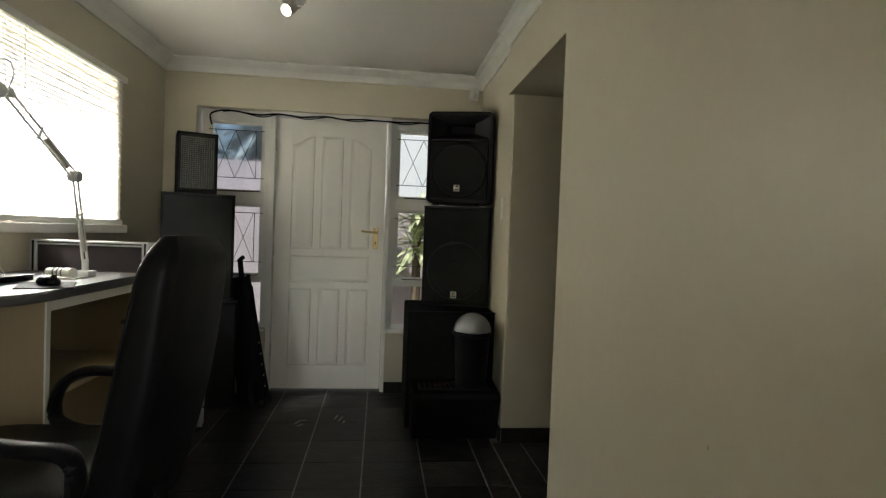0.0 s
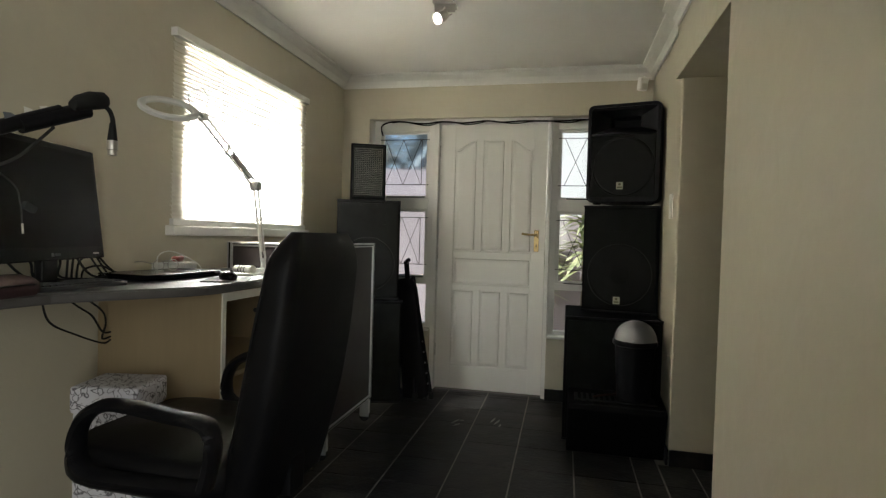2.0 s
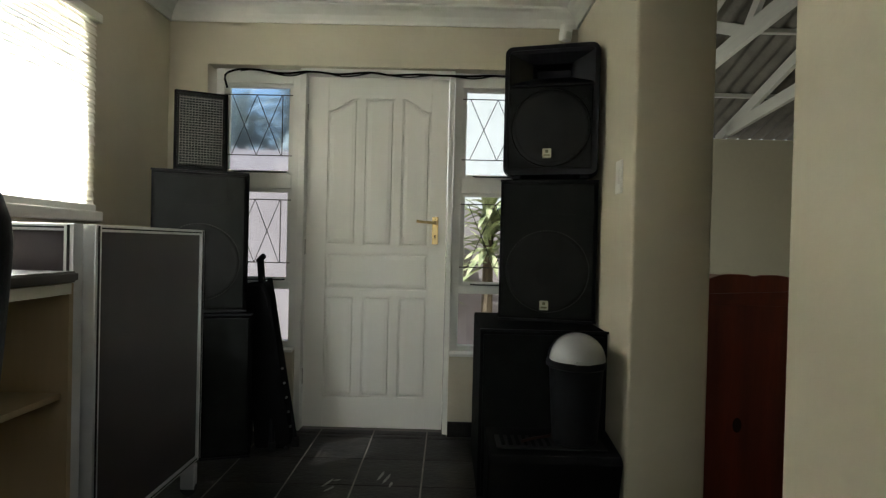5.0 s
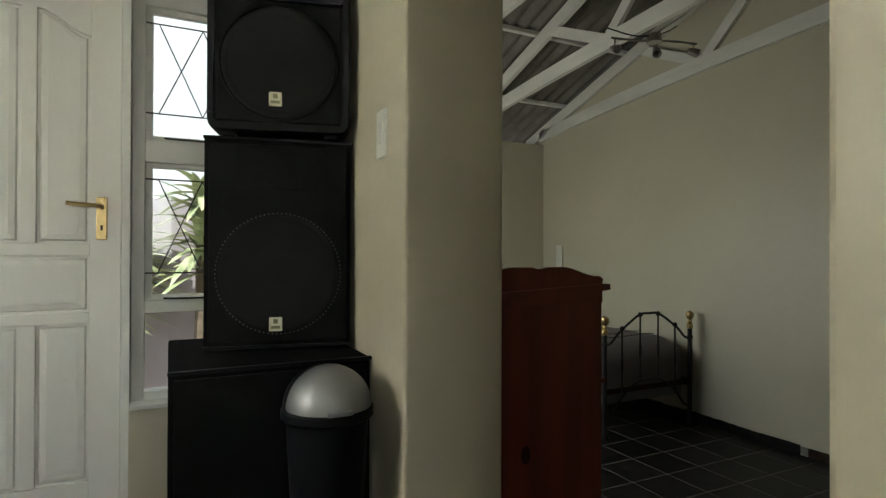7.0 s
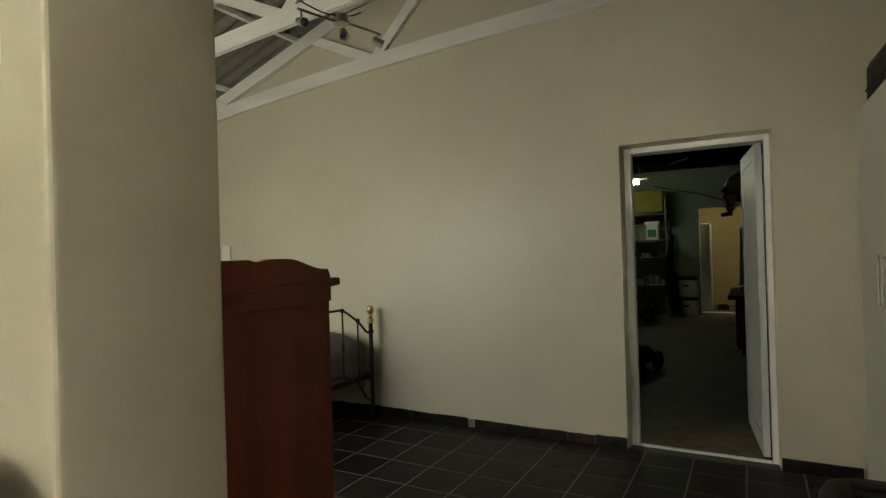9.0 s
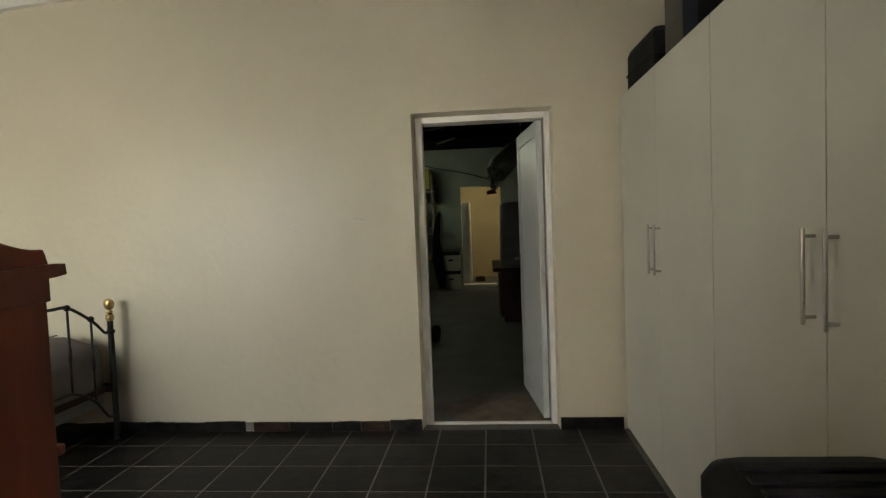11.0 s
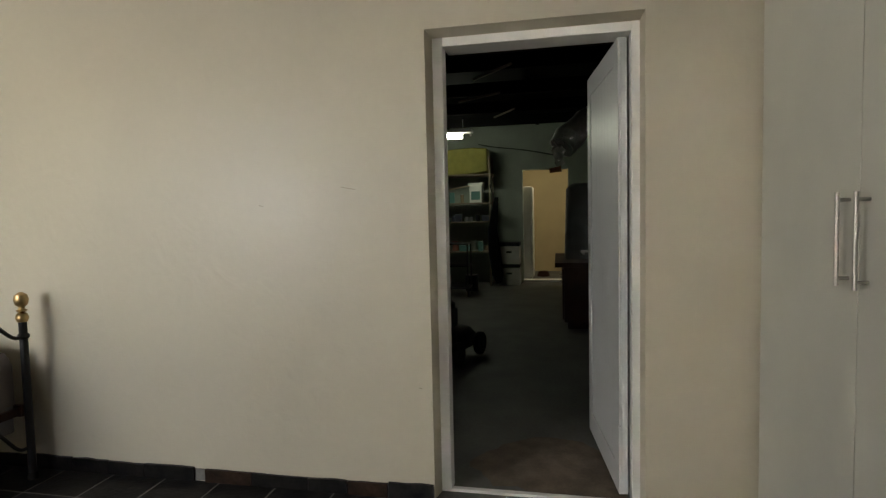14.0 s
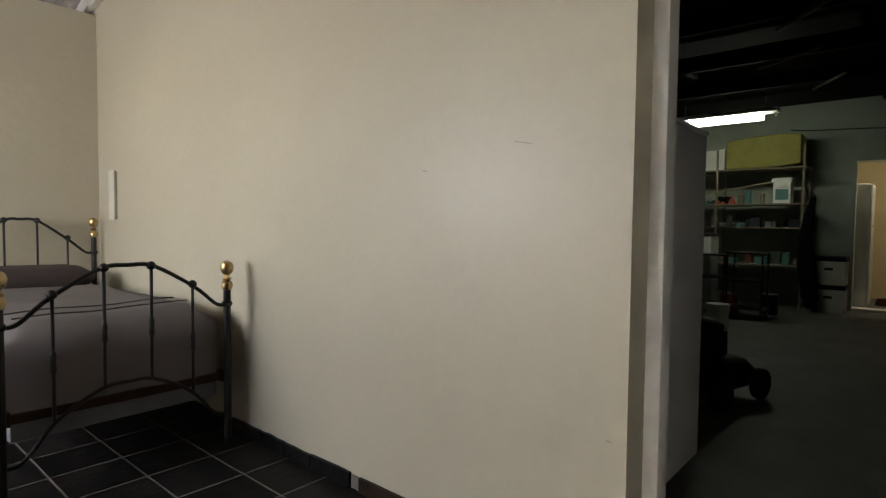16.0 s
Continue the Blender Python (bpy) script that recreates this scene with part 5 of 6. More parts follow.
part("bag", loft([[(x, y + 0.006 * math.sin(x * 60), z) for x, y in rrect(0.05 - k, 0.085 - k, 0.03, 5)] for z, k in ((0.0, 0.006), (0.012, 0.0), (0.03, 0.002), (0.045, 0.012), (0.052, 0.026))]), M_MAROON, pu, smooth=True)
part("zip", tube([(0.048, -0.06, 0.028), (0.052, 0.0, 0.030), (0.048, 0.06, 0.028)], 0.0025, 6), M_RUBBER, pu)
cu = thing("cable_loop", pose(0, 0, 0), "black cables looping under the desk", "cable")
for i, (dz, dy) in enumerate(((0.05, 0.02), (0.12, 0.08), (0.17, -0.05))):
    part("wire", tube([(-1.90, 1.33 + dy, TOP - 0.035), (-1.89, 1.38 + dy * 1.6, TOP - 0.07 - dz * 0.3), (-1.88, 1.44 + dy, TOP - 0.10 - dz * 0.45), (-1.89, 1.515, TOP - 0.17 - dz * 0.35), (-1.92, 1.584, TOP - 0.19 - dz * 0.25)], 0.0036, 6), M_RUBBER, cu)
ob = thing("patterned_box", pose(-1.72, 1.33, 0, 0, 0, 12), "tall white storage box with a grey floral pattern", "storage box")
part("carton", box(-0.07, 0.14, -0.03, 0.15, 0, 0.60, 0.012), M_PATTERN, ob)
part("lid", box(-0.077, 0.147, -0.037, 0.157, 0.575, 0.665, 0.014), M_PATTERN, ob)
# ---- bedroom ----
dr = thing("wooden_dresser", pose(0.065, 0.045, 0), "red-brown stained pine dresser with a scalloped top", "dresser")
part("side_panel", box(0.60, 1.135, 3.10, 3.125, ZB, 0.93, 0.002), M_MAHOG, dr)
part("side_panel", box(0.60, 1.135, 3.975, 4.0, ZB, 0.93, 0.002), M_MAHOG, dr)
part("back_panel", box(0.60, 0.612, 3.125, 3.975, ZB, 0.90), M_MAHOG, dr)


def crest(u):
    k = min(1, max(0, u / 0.26)) if u < 0.5 else min(1, max(0, (0.97 - u) / 0.30))
    return k * k * (3 - 2 * k)


sca = [(0.60, 0.86)] + [(0.60 + 0.51 * i / 24, 0.957 + 0.034 * crest(i / 24) - (0.006 if i in (11, 12) else 0)) for i in range(25)] + [(1.12, 0.93), (1.12, 0.86)]
part("gallery", prism(sca, 3.078, 3.099, bevel=0.003), M_MAHOG, dr, "scalloped side board")
lip = prism([(0.60, 0.875), (1.125, 0.905), (1.145, 0.908), (1.143, 0.928), (1.12, 0.930), (0.60, 0.905)], 3.064, 3.078)
part("moulding", lip, M_MAHOG, dr)
part("top", box(0.60, 1.143, 3.10, 4.02, 0.93, 0.95, 0.006), M_MAHOG, dr)
for z in (0.45, 0.05, -0.34):
    part("shelf", box(0.612, 1.13, 3.125, 3.975, z, z + 0.02, 0.002), M_MAHOG, dr)
part("ledge", box(1.135, 1.155, 3.10, 3.99, 0.56, 0.58, 0.004), M_MAHOG, dr)
for z0, z1 in ((-0.33, 0.04), (0.08, 0.44)):
    dd = part("drawer_front", box(1.131, 1.152, 3.135, 3.965, z0, z1, 0.004), M_MAHOG, dr)
    for y in (3.35, 3.75):
        part("knob", ball((1.166, y, (z0 + z1) / 2), 0.017), M_BRASS, dd, smooth=True)
part("knot", ball((0.80, 3.0995, 0.35), 0.02, sy=0.02, sz=1.6), M_KNOT, dr)
part("knot", ball((1.02, 3.0995, -0.05), 0.013, sy=0.02, sz=1.5), M_KNOT, dr)


def cupboard(x0, x1, tall, handles):
    t = thing("cupboard", pose(0, 0, 0), "tall off-white melamine cupboard with two plain doors", "cupboard", "fitted cupboards")
    y1 = 1.442
    part("carcass", box(x0, x1, YS + 0.01, y1, ZB + 0.07, tall, 0.001), M_CUPB, t)
    part("plinth", box(x0 + 0.01, x1 - 0.01, YS + 0.05, y1 - 0.03, ZB, ZB + 0.07), M_CUPB, t)
    xm = (x0 + x1) / 2 if handles is None else handles
    for a, b, hx in ((x0, xm, xm - 0.05), (xm, x1, xm + 0.05)):
        d = part("door", box(a + 0.002, b - 0.002, y1 + 0.001, y1 + 0.018, ZB + 0.03, tall, 0.0015), M_CUPB, t)
        hb = rod((hx, y1 + 0.05, 0.67), (hx, y1 + 0.05, 0.925), 0.006, seg=10)
        for z in (0.69, 0.905):
            rod((hx, y1 + 0.018, z), (hx, y1 + 0.05, z), 0.005, seg=8, bm=hb)
        part("handle", hb, M_STEEL, d, "brushed steel bar handle", smooth=True)


for x0, x1, xm in ((2.44, 3.862, 3.14), (1.08, 2.436, 1.715)):
    cupboard(x0, x1, 1.722, xm)
fl = thing("cupboard_filler", pose(0, 0, 0), "narrow off-white filler panel beside the cupboards", "panel")
part("board", box(3.864, XE - 0.002, YS + 0.01, 1.43, ZB, 1.715), M_CUPB, fl)

b1 = thing("black_case", pose(3.62, 1.27, 1.723, 0, 0, 2), "black equipment case on top of the cupboard", "case")
part("body", loft([[(x, y, z) for x, y in rrect(0.27 - k, 0.13 - k * 0.5, 0.03)] for z, k in ((0, 0), (0.02, -0.004), (0.24, 0.0), (0.27, 0.02))]), M_PLASTIC, b1)
part("edge_band", box(-0.275, 0.275, -0.134, 0.134, 0.12, 0.132, 0.002), M_RUBBER, b1)
b2 = thing("product_carton", pose(2.98, 1.30, 1.723, 0, 0, -4), "dark blue-black product carton with a line of pale lettering", "carton")
part("carton", box(-0.16, 0.16, -0.11, 0.11, 0, 0.345, 0.003), M_CARTON, b2)
part("face", box(-0.157, 0.157, 0.1102, 0.112, 0.003, 0.342), M_CARTONBLACK, b2)
lt = bmesh.new()
for i, hgt in enumerate((0.03, 0.022, 0.008, 0.026, 0.02, 0.024, 0.009, 0.028, 0.022)):
    box(0.105 - 0.012, 0.105 + hgt * 0.4, 0.112, 0.1135, 0.05 + i * 0.03, 0.05 + i * 0.03 + 0.02, bm=lt)
part("lettering", lt, M_RIVET, b2, "pale upright bars of lettering")
b3 = thing("black_bag", pose(2.45, 1.27, 1.723), "slumped black bag on top of the cupboard", "bag")
part("bag", loft([[(x, y, z) for x, y in rrect(0.32 - k, 0.12 - k * 0.4, 0.05)] for z, k in ((0, 0.01), (0.05, -0.01), (0.2, 0.0), (0.31, 0.05), (0.33, 0.12))]), M_BLACK, b3, smooth=True)
part("strap", tube([(-0.2, 0.11, 0.1), (-0.15, 0.125, 0.24), (0.0, 0.12, 0.30), (0.15, 0.125, 0.22), (0.2, 0.11, 0.1)], 0.01, 6), M_RUBBER, b3)

tk = thing("plastic_trunk", pose(1.19, 1.70, ZB) @ Matrix.Diagonal((1, 1, 1.025, 1)), "black plastic trunk with a ribbed rounded lid", "storage trunk")
part("tub", loft([[(x, y, z) for x, y in rrect(0.21 + k, 0.19 + k, 0.05)] for z, k in ((0, -0.03), (0.4, -0.01), (0.80, 0.0))]), M_PLASTIC, tk, smooth=True)
part("lid", loft([[(x, y, z) for x, y in rrect(0.225 - k, 0.205 - k, 0.06)] for z, k in ((0.80, 0), (0.84, 0.0), (0.865, 0.012), (0.875, 0.03))]), M_PLASTIC, tk, smooth=True)
for i in range(6):
    part("rib", box(-0.15 + i * 0.055, -0.12 + i * 0.055, -0.15, 0.15, 0.872, 0.883, 0.004), M_PLASTIC, tk)


def bed():
    t = thing("iron_bed", pose(0.004, 0, 0), "black iron single bed with brass knobs, made up in grey", "bed")

    def end(y, xl, xr, zk, za, zp, low):
        nm = "footboard" if y < 6 else "headboard"
        e = part(nm, tube([(xl, y, zp), (xl + 0.06, y, zp + 0.005), (xl + 0.17, y, zp + 0.10), (xl + 0.36, y, za), ((xl + xr) / 2, y, za + 0.012), (xr - 0.36, y, za), (xr - 0.17, y, zp + 0.10), (xr - 0.06, y, zp + 0.005), (xr, y, zp)], 0.010, 8), M_IRON, t, smooth=True)
        lo = tube([(xl, y, low - 0.25), (xl + 0.07, y, low - 0.24), (xl + 0.19, y, low - 0.10), (xl + 0.36, y, low), ((xl + xr) / 2, y, low + 0.012), (xr - 0.36, y, low), (xr - 0.19, y, low - 0.10), (xr - 0.07, y, low - 0.24), (xr, y, low - 0.25)], 0.009, 8)
        part("lower_rail", lo, M_IRON, t, smooth=True)
        for x in (xl, xr):
            p = part("post", rod((x, y, ZB), (x, y, zk - 0.10), 0.019, seg=16), M_IRON, t, smooth=True)
            part("collar", ball((x, y, zp), 0.028, sz=0.8), M_IRON, p, smooth=True)
            part("knob", lathe([(0.012, -0.12), (0.024, -0.115), (0.03, -0.095), (0.024, -0.075), (0.014, -0.068), (0.026, -0.058), (0.014, -0.05), (0.012, -0.042), (0.028, -0.028), (0.034, 0.0), (0.028, 0.022), (0.012, 0.033), (0.002, 0.036)], 24, at=(x, y, zk)), M_BRASS, p, "polished brass double knob", smooth=True)
            part("foot", lathe([(0.024, 0), (0.024, 0.02), (0.019, 0.035)], 16, at=(x, y, ZB)), M_RUBBER, p)
        span = xr - xl
        for k, (fx, zt, zb) in enumerate(((0.19, zp + 0.115, low - 0.10), (0.395, za + 0.004, low), (0.605, za + 0.004, low), (0.81, zp + 0.115, low - 0.10))):
            x = xl + fx * span
            bar = part("bar", rod((x, y, zb), (x, y, zt), 0.0075, seg=10), M_IRON, e, smooth=True)
            part("boss", ball((x, y, zt), 0.021), M_IRON, bar, smooth=True)
            part("boss", lathe([(0.0075, -0.05), (0.013, -0.03), (0.011, 0), (0.013, 0.03), (0.0075, 0.05)], 12, at=(x, y, (zb + zt) / 2 - 0.02)), M_IRON, bar, smooth=True)

    end(4.905, 2.825, 3.775, 0.512, 0.535, 0.322, 0.0)
    end(7.06, 2.90, 3.825, 0.735, 0.74, 0.50, 0.0)
    for x in (2.85, 3.76):
        part("side_rail", box(x - 0.012, x + 0.012, 4.92, 7.05, -0.09, -0.03, 0.004), M_KNOT, t)
    part("end_rail", box(2.85, 3.76, 4.935, 4.96, -0.085, -0.045, 0.003), M_KNOT, t)
    part("bed_base", box(2.865, 3.745, 4.965, 7.04, -0.17, -0.03, 0.006), M_SHEETGREY, t, "grey bed base board")
    return t


bed()


def cover(x0, x1, y0, y1, ztop, zlow, seed):
    """A quilt over the mattress: soft edges and gentle folds."""
    bm = bmesh.new()
    nx, ny = 46, 70
    rows = []
    for j in range(ny + 1):
        row = []
        for i in range(nx + 1):
            u, v = i / nx * 1.7 - 0.35, j / ny * 1.18 - 0.18
            def soft(a):
                return min(max(a, 0), 1)
            x, y = x0 + (x1 - x0) * soft(u), y0 + (y1 - y0) * soft(v)
            ex = max(0, -u, u - 1) * (x1 - x0)
            ey = max(0, -v) * (y1 - y0)
            drop = max(ex, ey)
            ins = min(u + 0.0, 1 - u, 0.12) / 0.12 if 0 <= u <= 1 else 0
            insy = min(v, 0.09) / 0.09 if v >= 0 else 0
            k = min(max(ins, 0), 1) * min(max(insy, 0), 1)
            z = ztop - 0.07 * (1 - k) ** 2 - drop
            nz = noise.noise(Vector((x * 4, y * 4 + seed, z * 4)))
            z = max(z, zlow + 0.02 * nz) + 0.012 * nz
            ox = (0.02 * math.sin(y * 11 + nz) if ex else 0) + (0.012 if u > 1 else -0.012 if u < 0 else 0) * min(1, ex * 20)
            oy = -0.03 * min(1, ey * 20) * (1 + 0.4 * math.sin(x * 13)) if ey else 0
            row.append(bm.verts.new((x + ox, y + oy, z)))
        rows.append(row)
    for a, b in zip(rows, rows[1:]):
        for i in range(nx):
            bm.faces.new((a[i], a[i + 1], b[i + 1], b[i]))
    return bm


ma = thing("mattress", pose(0.004, 0, 0), "mattress under the quilt on the iron bed", "mattress")
part("pad", box(2.86, 3.74, 4.98, 7.03, -0.028, 0.235, 0.05, seg=4), M_SHEET, ma)
qt = thing("quilt", pose(0.004, 0, 0), "grey-mauve quilt with stitched seams, tucked at the foot", "quilt")
q = part("cover", cover(2.845, 3.765, 4.985, 7.03, 0.305, -0.06, 3), M_QUILT, qt, smooth=True)
for y in (5.22, 5.40):
    pts = [(2.93 + 0.8 * i / 16, y + 0.04 * i / 16, 0.308 + 0.012 * noise.noise(Vector(((2.93 + 0.8 * i / 16) * 4, y * 4 + 3, 1.2)))) for i in range(17)]
    part("seam", tube(pts, 0.0038, 6, steps=2), M_SEAM, qt)
pi_ = thing("pillow", pose(3.35, 6.72, 0.275, 5, 0, 0), "dark mauve-grey pillow at the head of the bed", "pillow")
pm = bmesh.new()
bmesh.ops.create_uvsphere(pm, u_segments=32, v_segments=16, radius=1)
for v_ in pm.verts:
    x, y, z = v_.co
    sgn = lambda a: (1 if a > 0 else -1) * abs(a) ** 0.55
    v_.co = (0.36 * sgn(x), 0.17 * sgn(y), 0.075 + 0.085 * z + 0.012 * noise.noise(Vector((x * 3, y * 3, z))))
part("case", pm, M_PILLOW, pi_, smooth=True)

wb = thing("wall_box", pose(XE, 6.81, 0.94), "slim wall-coloured cover box fixed to the wall", "wall fitting")
part("body", box(-0.018, -0.001, -0.05, 0.05, -0.18, 0.18, 0.004), M_WALL, wb)
part("cover", box(-0.026, -0.0175, -0.054, 0.054, -0.185, 0.185, 0.003), M_CUPB, wb)

# Three spotlights on a bar under the second truss.
tr = thing("spot_bar", pose(2.49, 4.10, 2.36), "unlit steel bar with three swivelling spotlights", "spotlight")
part("bar", tube([(-0.26, 0.10, 0.02), (-0.1, 0.02, 0.0), (0.1, -0.02, 0.02), (0.26, -0.10, 0.0)], 0.007, 8), M_STEEL, tr, smooth=True)
part("mount", rod((0, 0, 0.0), (0, 0, 0.05), 0.045, seg=20), M_STEEL, tr, smooth=True)
part("mount_arm", rod((0, 0, 0.05), (0.31, 0.02, 0.25), 0.006), M_STEEL, tr)
for px_, py_, aim in ((-0.24, 0.09, (-0.2, -0.9, -0.4)), (0.02, 0.0, (-0.4, -0.5, -0.8)), (0.24, -0.09, (0.8, -0.6, -0.4))):
    mm = Matrix.Translation((px_, py_, -0.05)) @ Vector(aim).to_track_quat("Z", "Y").to_matrix().to_4x4()
    hd = part("spot_head", turned(lathe([(0.012, -0.036), (0.019, -0.032), (0.025, 0.0), (0.028, 0.034), (0.024, 0.034), (0.017, 0.018)], 20), mm), M_STEEL, tr, smooth=True)
    part("stem", rod((px_, py_, 0.01), (px_, py_, -0.05), 0.005), M_STEEL, hd)
part("flex", tube([(-0.28, 0.11, 0.08), (-0.12, 0.03, 0.03), (0.05, -0.02, 0.06), (0.2, 0.0, 0.14)], 0.004, 6), M_RUBBER, tr)

# ---- doorway to the garage ----
rv = bmesh.new()
for y0, y1, sg in ((G0, G0 + 0.010, 1), (G1, G1 - 0.016, -1)):
    a = [rv.verts.new(p) for p in ((XE + 0.002, y0, ZB), (XE + 0.085, y1, ZB), (XE + 0.085, y0, ZB))]
    b = [rv.verts.new(p) for p in ((XE + 0.002, y0, GZ), (XE + 0.085, y1, GZ), (XE + 0.085, y0, GZ))]
    for k in range(3):
        rv.faces.new((a[k], a[(k + 1) % 3], b[(k + 1) % 3], b[k]))
join(rv, prism([(XE + 0.002, GZ), (XE + 0.085, GZ - 0.016), (XE + 0.085, GZ)], G0, G1))
bmesh.ops.recalc_face_normals(rv, faces=rv.faces)
structure("door_reveal", rv, M_WALL, "rough splayed plaster round the garage doorway", "reveal")
fr = box(XE + 0.085, XE + 0.235, G0, G0 + 0.044, ZB, GZ, 0.004)
box(XE + 0.085, XE + 0.165, G1 - 0.062, G1, ZB, GZ, 0.004, bm=fr)
box(XE + 0.086, XE + 0.234, G0 + 0.044, G1 - 0.062, GZ - 0.055, GZ - 0.001, 0.004, bm=fr)
structure("door_frame_garage", fr, M_WHITE, "white painted timber door frame", "door frame")
structure("threshold", box(XE + 0.095, XE + 0.125, G0 + 0.045, G1 - 0.051, ZB - 0.006, ZB + 0.010, 0.004), M_WHITE, "worn white painted threshold", "threshold")
gd = thing("garage_door", pose(XE + 0.15, G0 + 0.047, 0, 0, 0, 6.5), "white boarded garage door standing open", "door")
part("leaf", box(0.0, 0.79, 0.006, 0.036, ZB + 0.02, GZ - 0.06, 0.003), M_DOORCOOL, gd)
for q in ((0, 0.79, ZB + 0.02, ZB + 0.14), (0, 0.79, GZ - 0.16, GZ - 0.06), (0.0, 0.09, ZB + 0.14, GZ - 0.16), (0.70, 0.79, ZB + 0.14, GZ - 0.16)):
    part("frame_board", box(q[0], q[1], 0.036, 0.046, q[2], q[3], 0.002), M_DOORCOOL, gd)
for i in range(8):
    part("board", box(0.092 + i * 0.0757, 0.092 + (i + 1) * 0.0757 - 0.0018, 0.036, 0.041, ZB + 0.142, GZ - 0.162, 0.001), M_DOORCOOL, gd)
for z in (ZB + 0.25, GZ - 0.28):
    part("hinge", box(-0.010, 0.002, 0.038, 0.050, z, z + 0.09, 0.002), M_DOORCOOL, gd)
part("striker", box(-0.03, -0.006, 0.046, 0.05, 0.60, 0.73, 0.001), M_CUPB, gd, "yellowed lock plate")
lv = part("handle_plate", box(0.725, 0.765, 0.046, 0.05, 0.55, 0.70, 0.002), M_STEEL, gd)
part("lever", tube([(0.745, 0.05, 0.66), (0.745, 0.09, 0.66), (0.70, 0.095, 0.66), (0.64, 0.095, 0.655)], 0.007, 8), M_STEEL, lv, smooth=True)

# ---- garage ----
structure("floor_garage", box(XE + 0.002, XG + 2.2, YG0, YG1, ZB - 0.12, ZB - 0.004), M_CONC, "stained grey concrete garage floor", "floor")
rnd = random.Random(12)
dp = bmesh.new()
mid = dp.verts.new((4.30, 2.16, ZB + 0.001))
rim = []
for i in range(40):
    a = 2 * math.pi * i / 40
    k = 1 + 0.28 * noise.noise(Vector((2 * math.cos(a), 2 * math.sin(a), 0.4))) + rnd.uniform(-0.06, 0.06)
    rim.append(dp.verts.new((4.32 + 0.34 * k * math.cos(a), max(G0 + 0.05, min(G1 - 0.06, 2.20 + 0.50 * k * math.sin(a))), ZB - 0.0035)))
for i in range(40):
    dp.faces.new((mid, rim[i], rim[(i + 1) % 40]))
tagged(part("floor_dust", dp, M_DUST), "brown dust trodden over the concrete inside the doorway", "dust", kind="stuff")
DG0, DG1, DGZ = 2.05, 2.895, 1.70
w = box(XG, XG + 0.2, YG0, DG0, ZB - 0.1, 2.6)
box(XG, XG + 0.2, DG1, YG1, ZB - 0.1, 2.6, bm=w)
box(XG, XG + 0.2, DG0, DG1, DGZ, 2.6, bm=w)
structure("wall_garage_east", w, M_GWALL, "dull green-grey garage wall with a lit doorway", "wall")
structure("wall_garage_north", box(XE + 0.25, XG + 0.2, YG1, YG1 + 0.2, ZB - 0.1, 2.6), M_GWALL, "dull green-grey garage wall", "wall")
w = box(XE + 0.05, XG + 0.2, YG0 - 0.2, YG0, ZB - 0.1, 2.6)
box(XE + 0.05, XE + 0.25, YG0, YS - 0.25, ZB - 0.1, 2.6, bm=w)
box(XE + 0.252, XE + 0.30, YG0, YG1, 2.2, 2.6, bm=w)
structure("wall_garage_south", w, M_GWALL, "dull green-grey garage wall", "wall")
structure("ceiling_garage", box(XE + 0.25, XG + 0.2, YG0, YG1, 2.6, 2.66), M_DARKROOF, "unlined garage roof, coloured near-black as unlit", "ceiling")
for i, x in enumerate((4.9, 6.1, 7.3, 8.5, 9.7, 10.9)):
    bt = thing("roof_beam", pose(x, 0, 0), "timber roof beam in the garage, coloured near-black as unlit", "beam", "garage beams")
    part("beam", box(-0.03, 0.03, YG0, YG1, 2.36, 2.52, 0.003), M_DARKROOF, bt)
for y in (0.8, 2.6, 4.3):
    bt = thing("roof_beam", pose(0, y, 0), "timber roof beam in the garage, coloured near-black as unlit", "beam", "garage beams")
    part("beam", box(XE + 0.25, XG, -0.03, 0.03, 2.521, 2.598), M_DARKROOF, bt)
for x, y, a in ((7.3, 2.9, 40), (8.5, 3.2, 55), (9.7, 3.0, 30)):
    pk = thing("stored_pole", pose(x, y, 2.347, 0, 0, a), "pale pole stored under the garage roof", "pole", "stored poles")
    part("pole", rod((-0.35, 0, 0), (0.35, 0, 0.0), 0.014, seg=10), M_SHELF, pk, smooth=True)
# The lit room beyond.
w = box(XG + 2.0, XG + 2.2, 0.8, 4.0, ZB - 0.1, 2.6)
box(XG + 0.2, XG + 2.0, 0.8, 1.0, ZB - 0.1, 2.6, bm=w)
box(XG + 0.2, XG + 2.0, 3.8, 4.0, ZB - 0.1, 2.6, bm=w)
structure("wall_far_room", w, M_FARWALL, "tan painted wall in the lit room beyond the garage", "wall")
structure("ceiling_far_room", box(XG + 0.2, XG + 2.2, 0.8, 4.0, 2.3, 2.36), M_CEIL, "white ceiling of the lit room", "ceiling")
structure("step_far_room", box(XG - 0.02, XG + 0.22, DG0, DG1, ZB - 0.004, ZB + 0.035, 0.004), M_WHITE, "pale step in the far doorway", "step")
fg = thing("fridge", pose(XG + 0.6, 3.02, ZB), "tall white fridge standing in the lit room", "fridge")
part("body", box(-0.3, 0.3, -0.27, 0.3, 0, 1.82, 0.012), M_WHITE, fg)
part("door", box(-0.31, 0.29, -0.30, -0.272, 0.05, 1.2, 0.008), M_WHITE, fg)
part("freezer_door", box(-0.31, 0.29, -0.30, -0.272, 1.21, 1.81, 0.008), M_WHITE, fg)
bw = thing("bowl", pose(XG + 1.0, 2.55, ZB), "small dark pet bowl on the floor", "bowl")
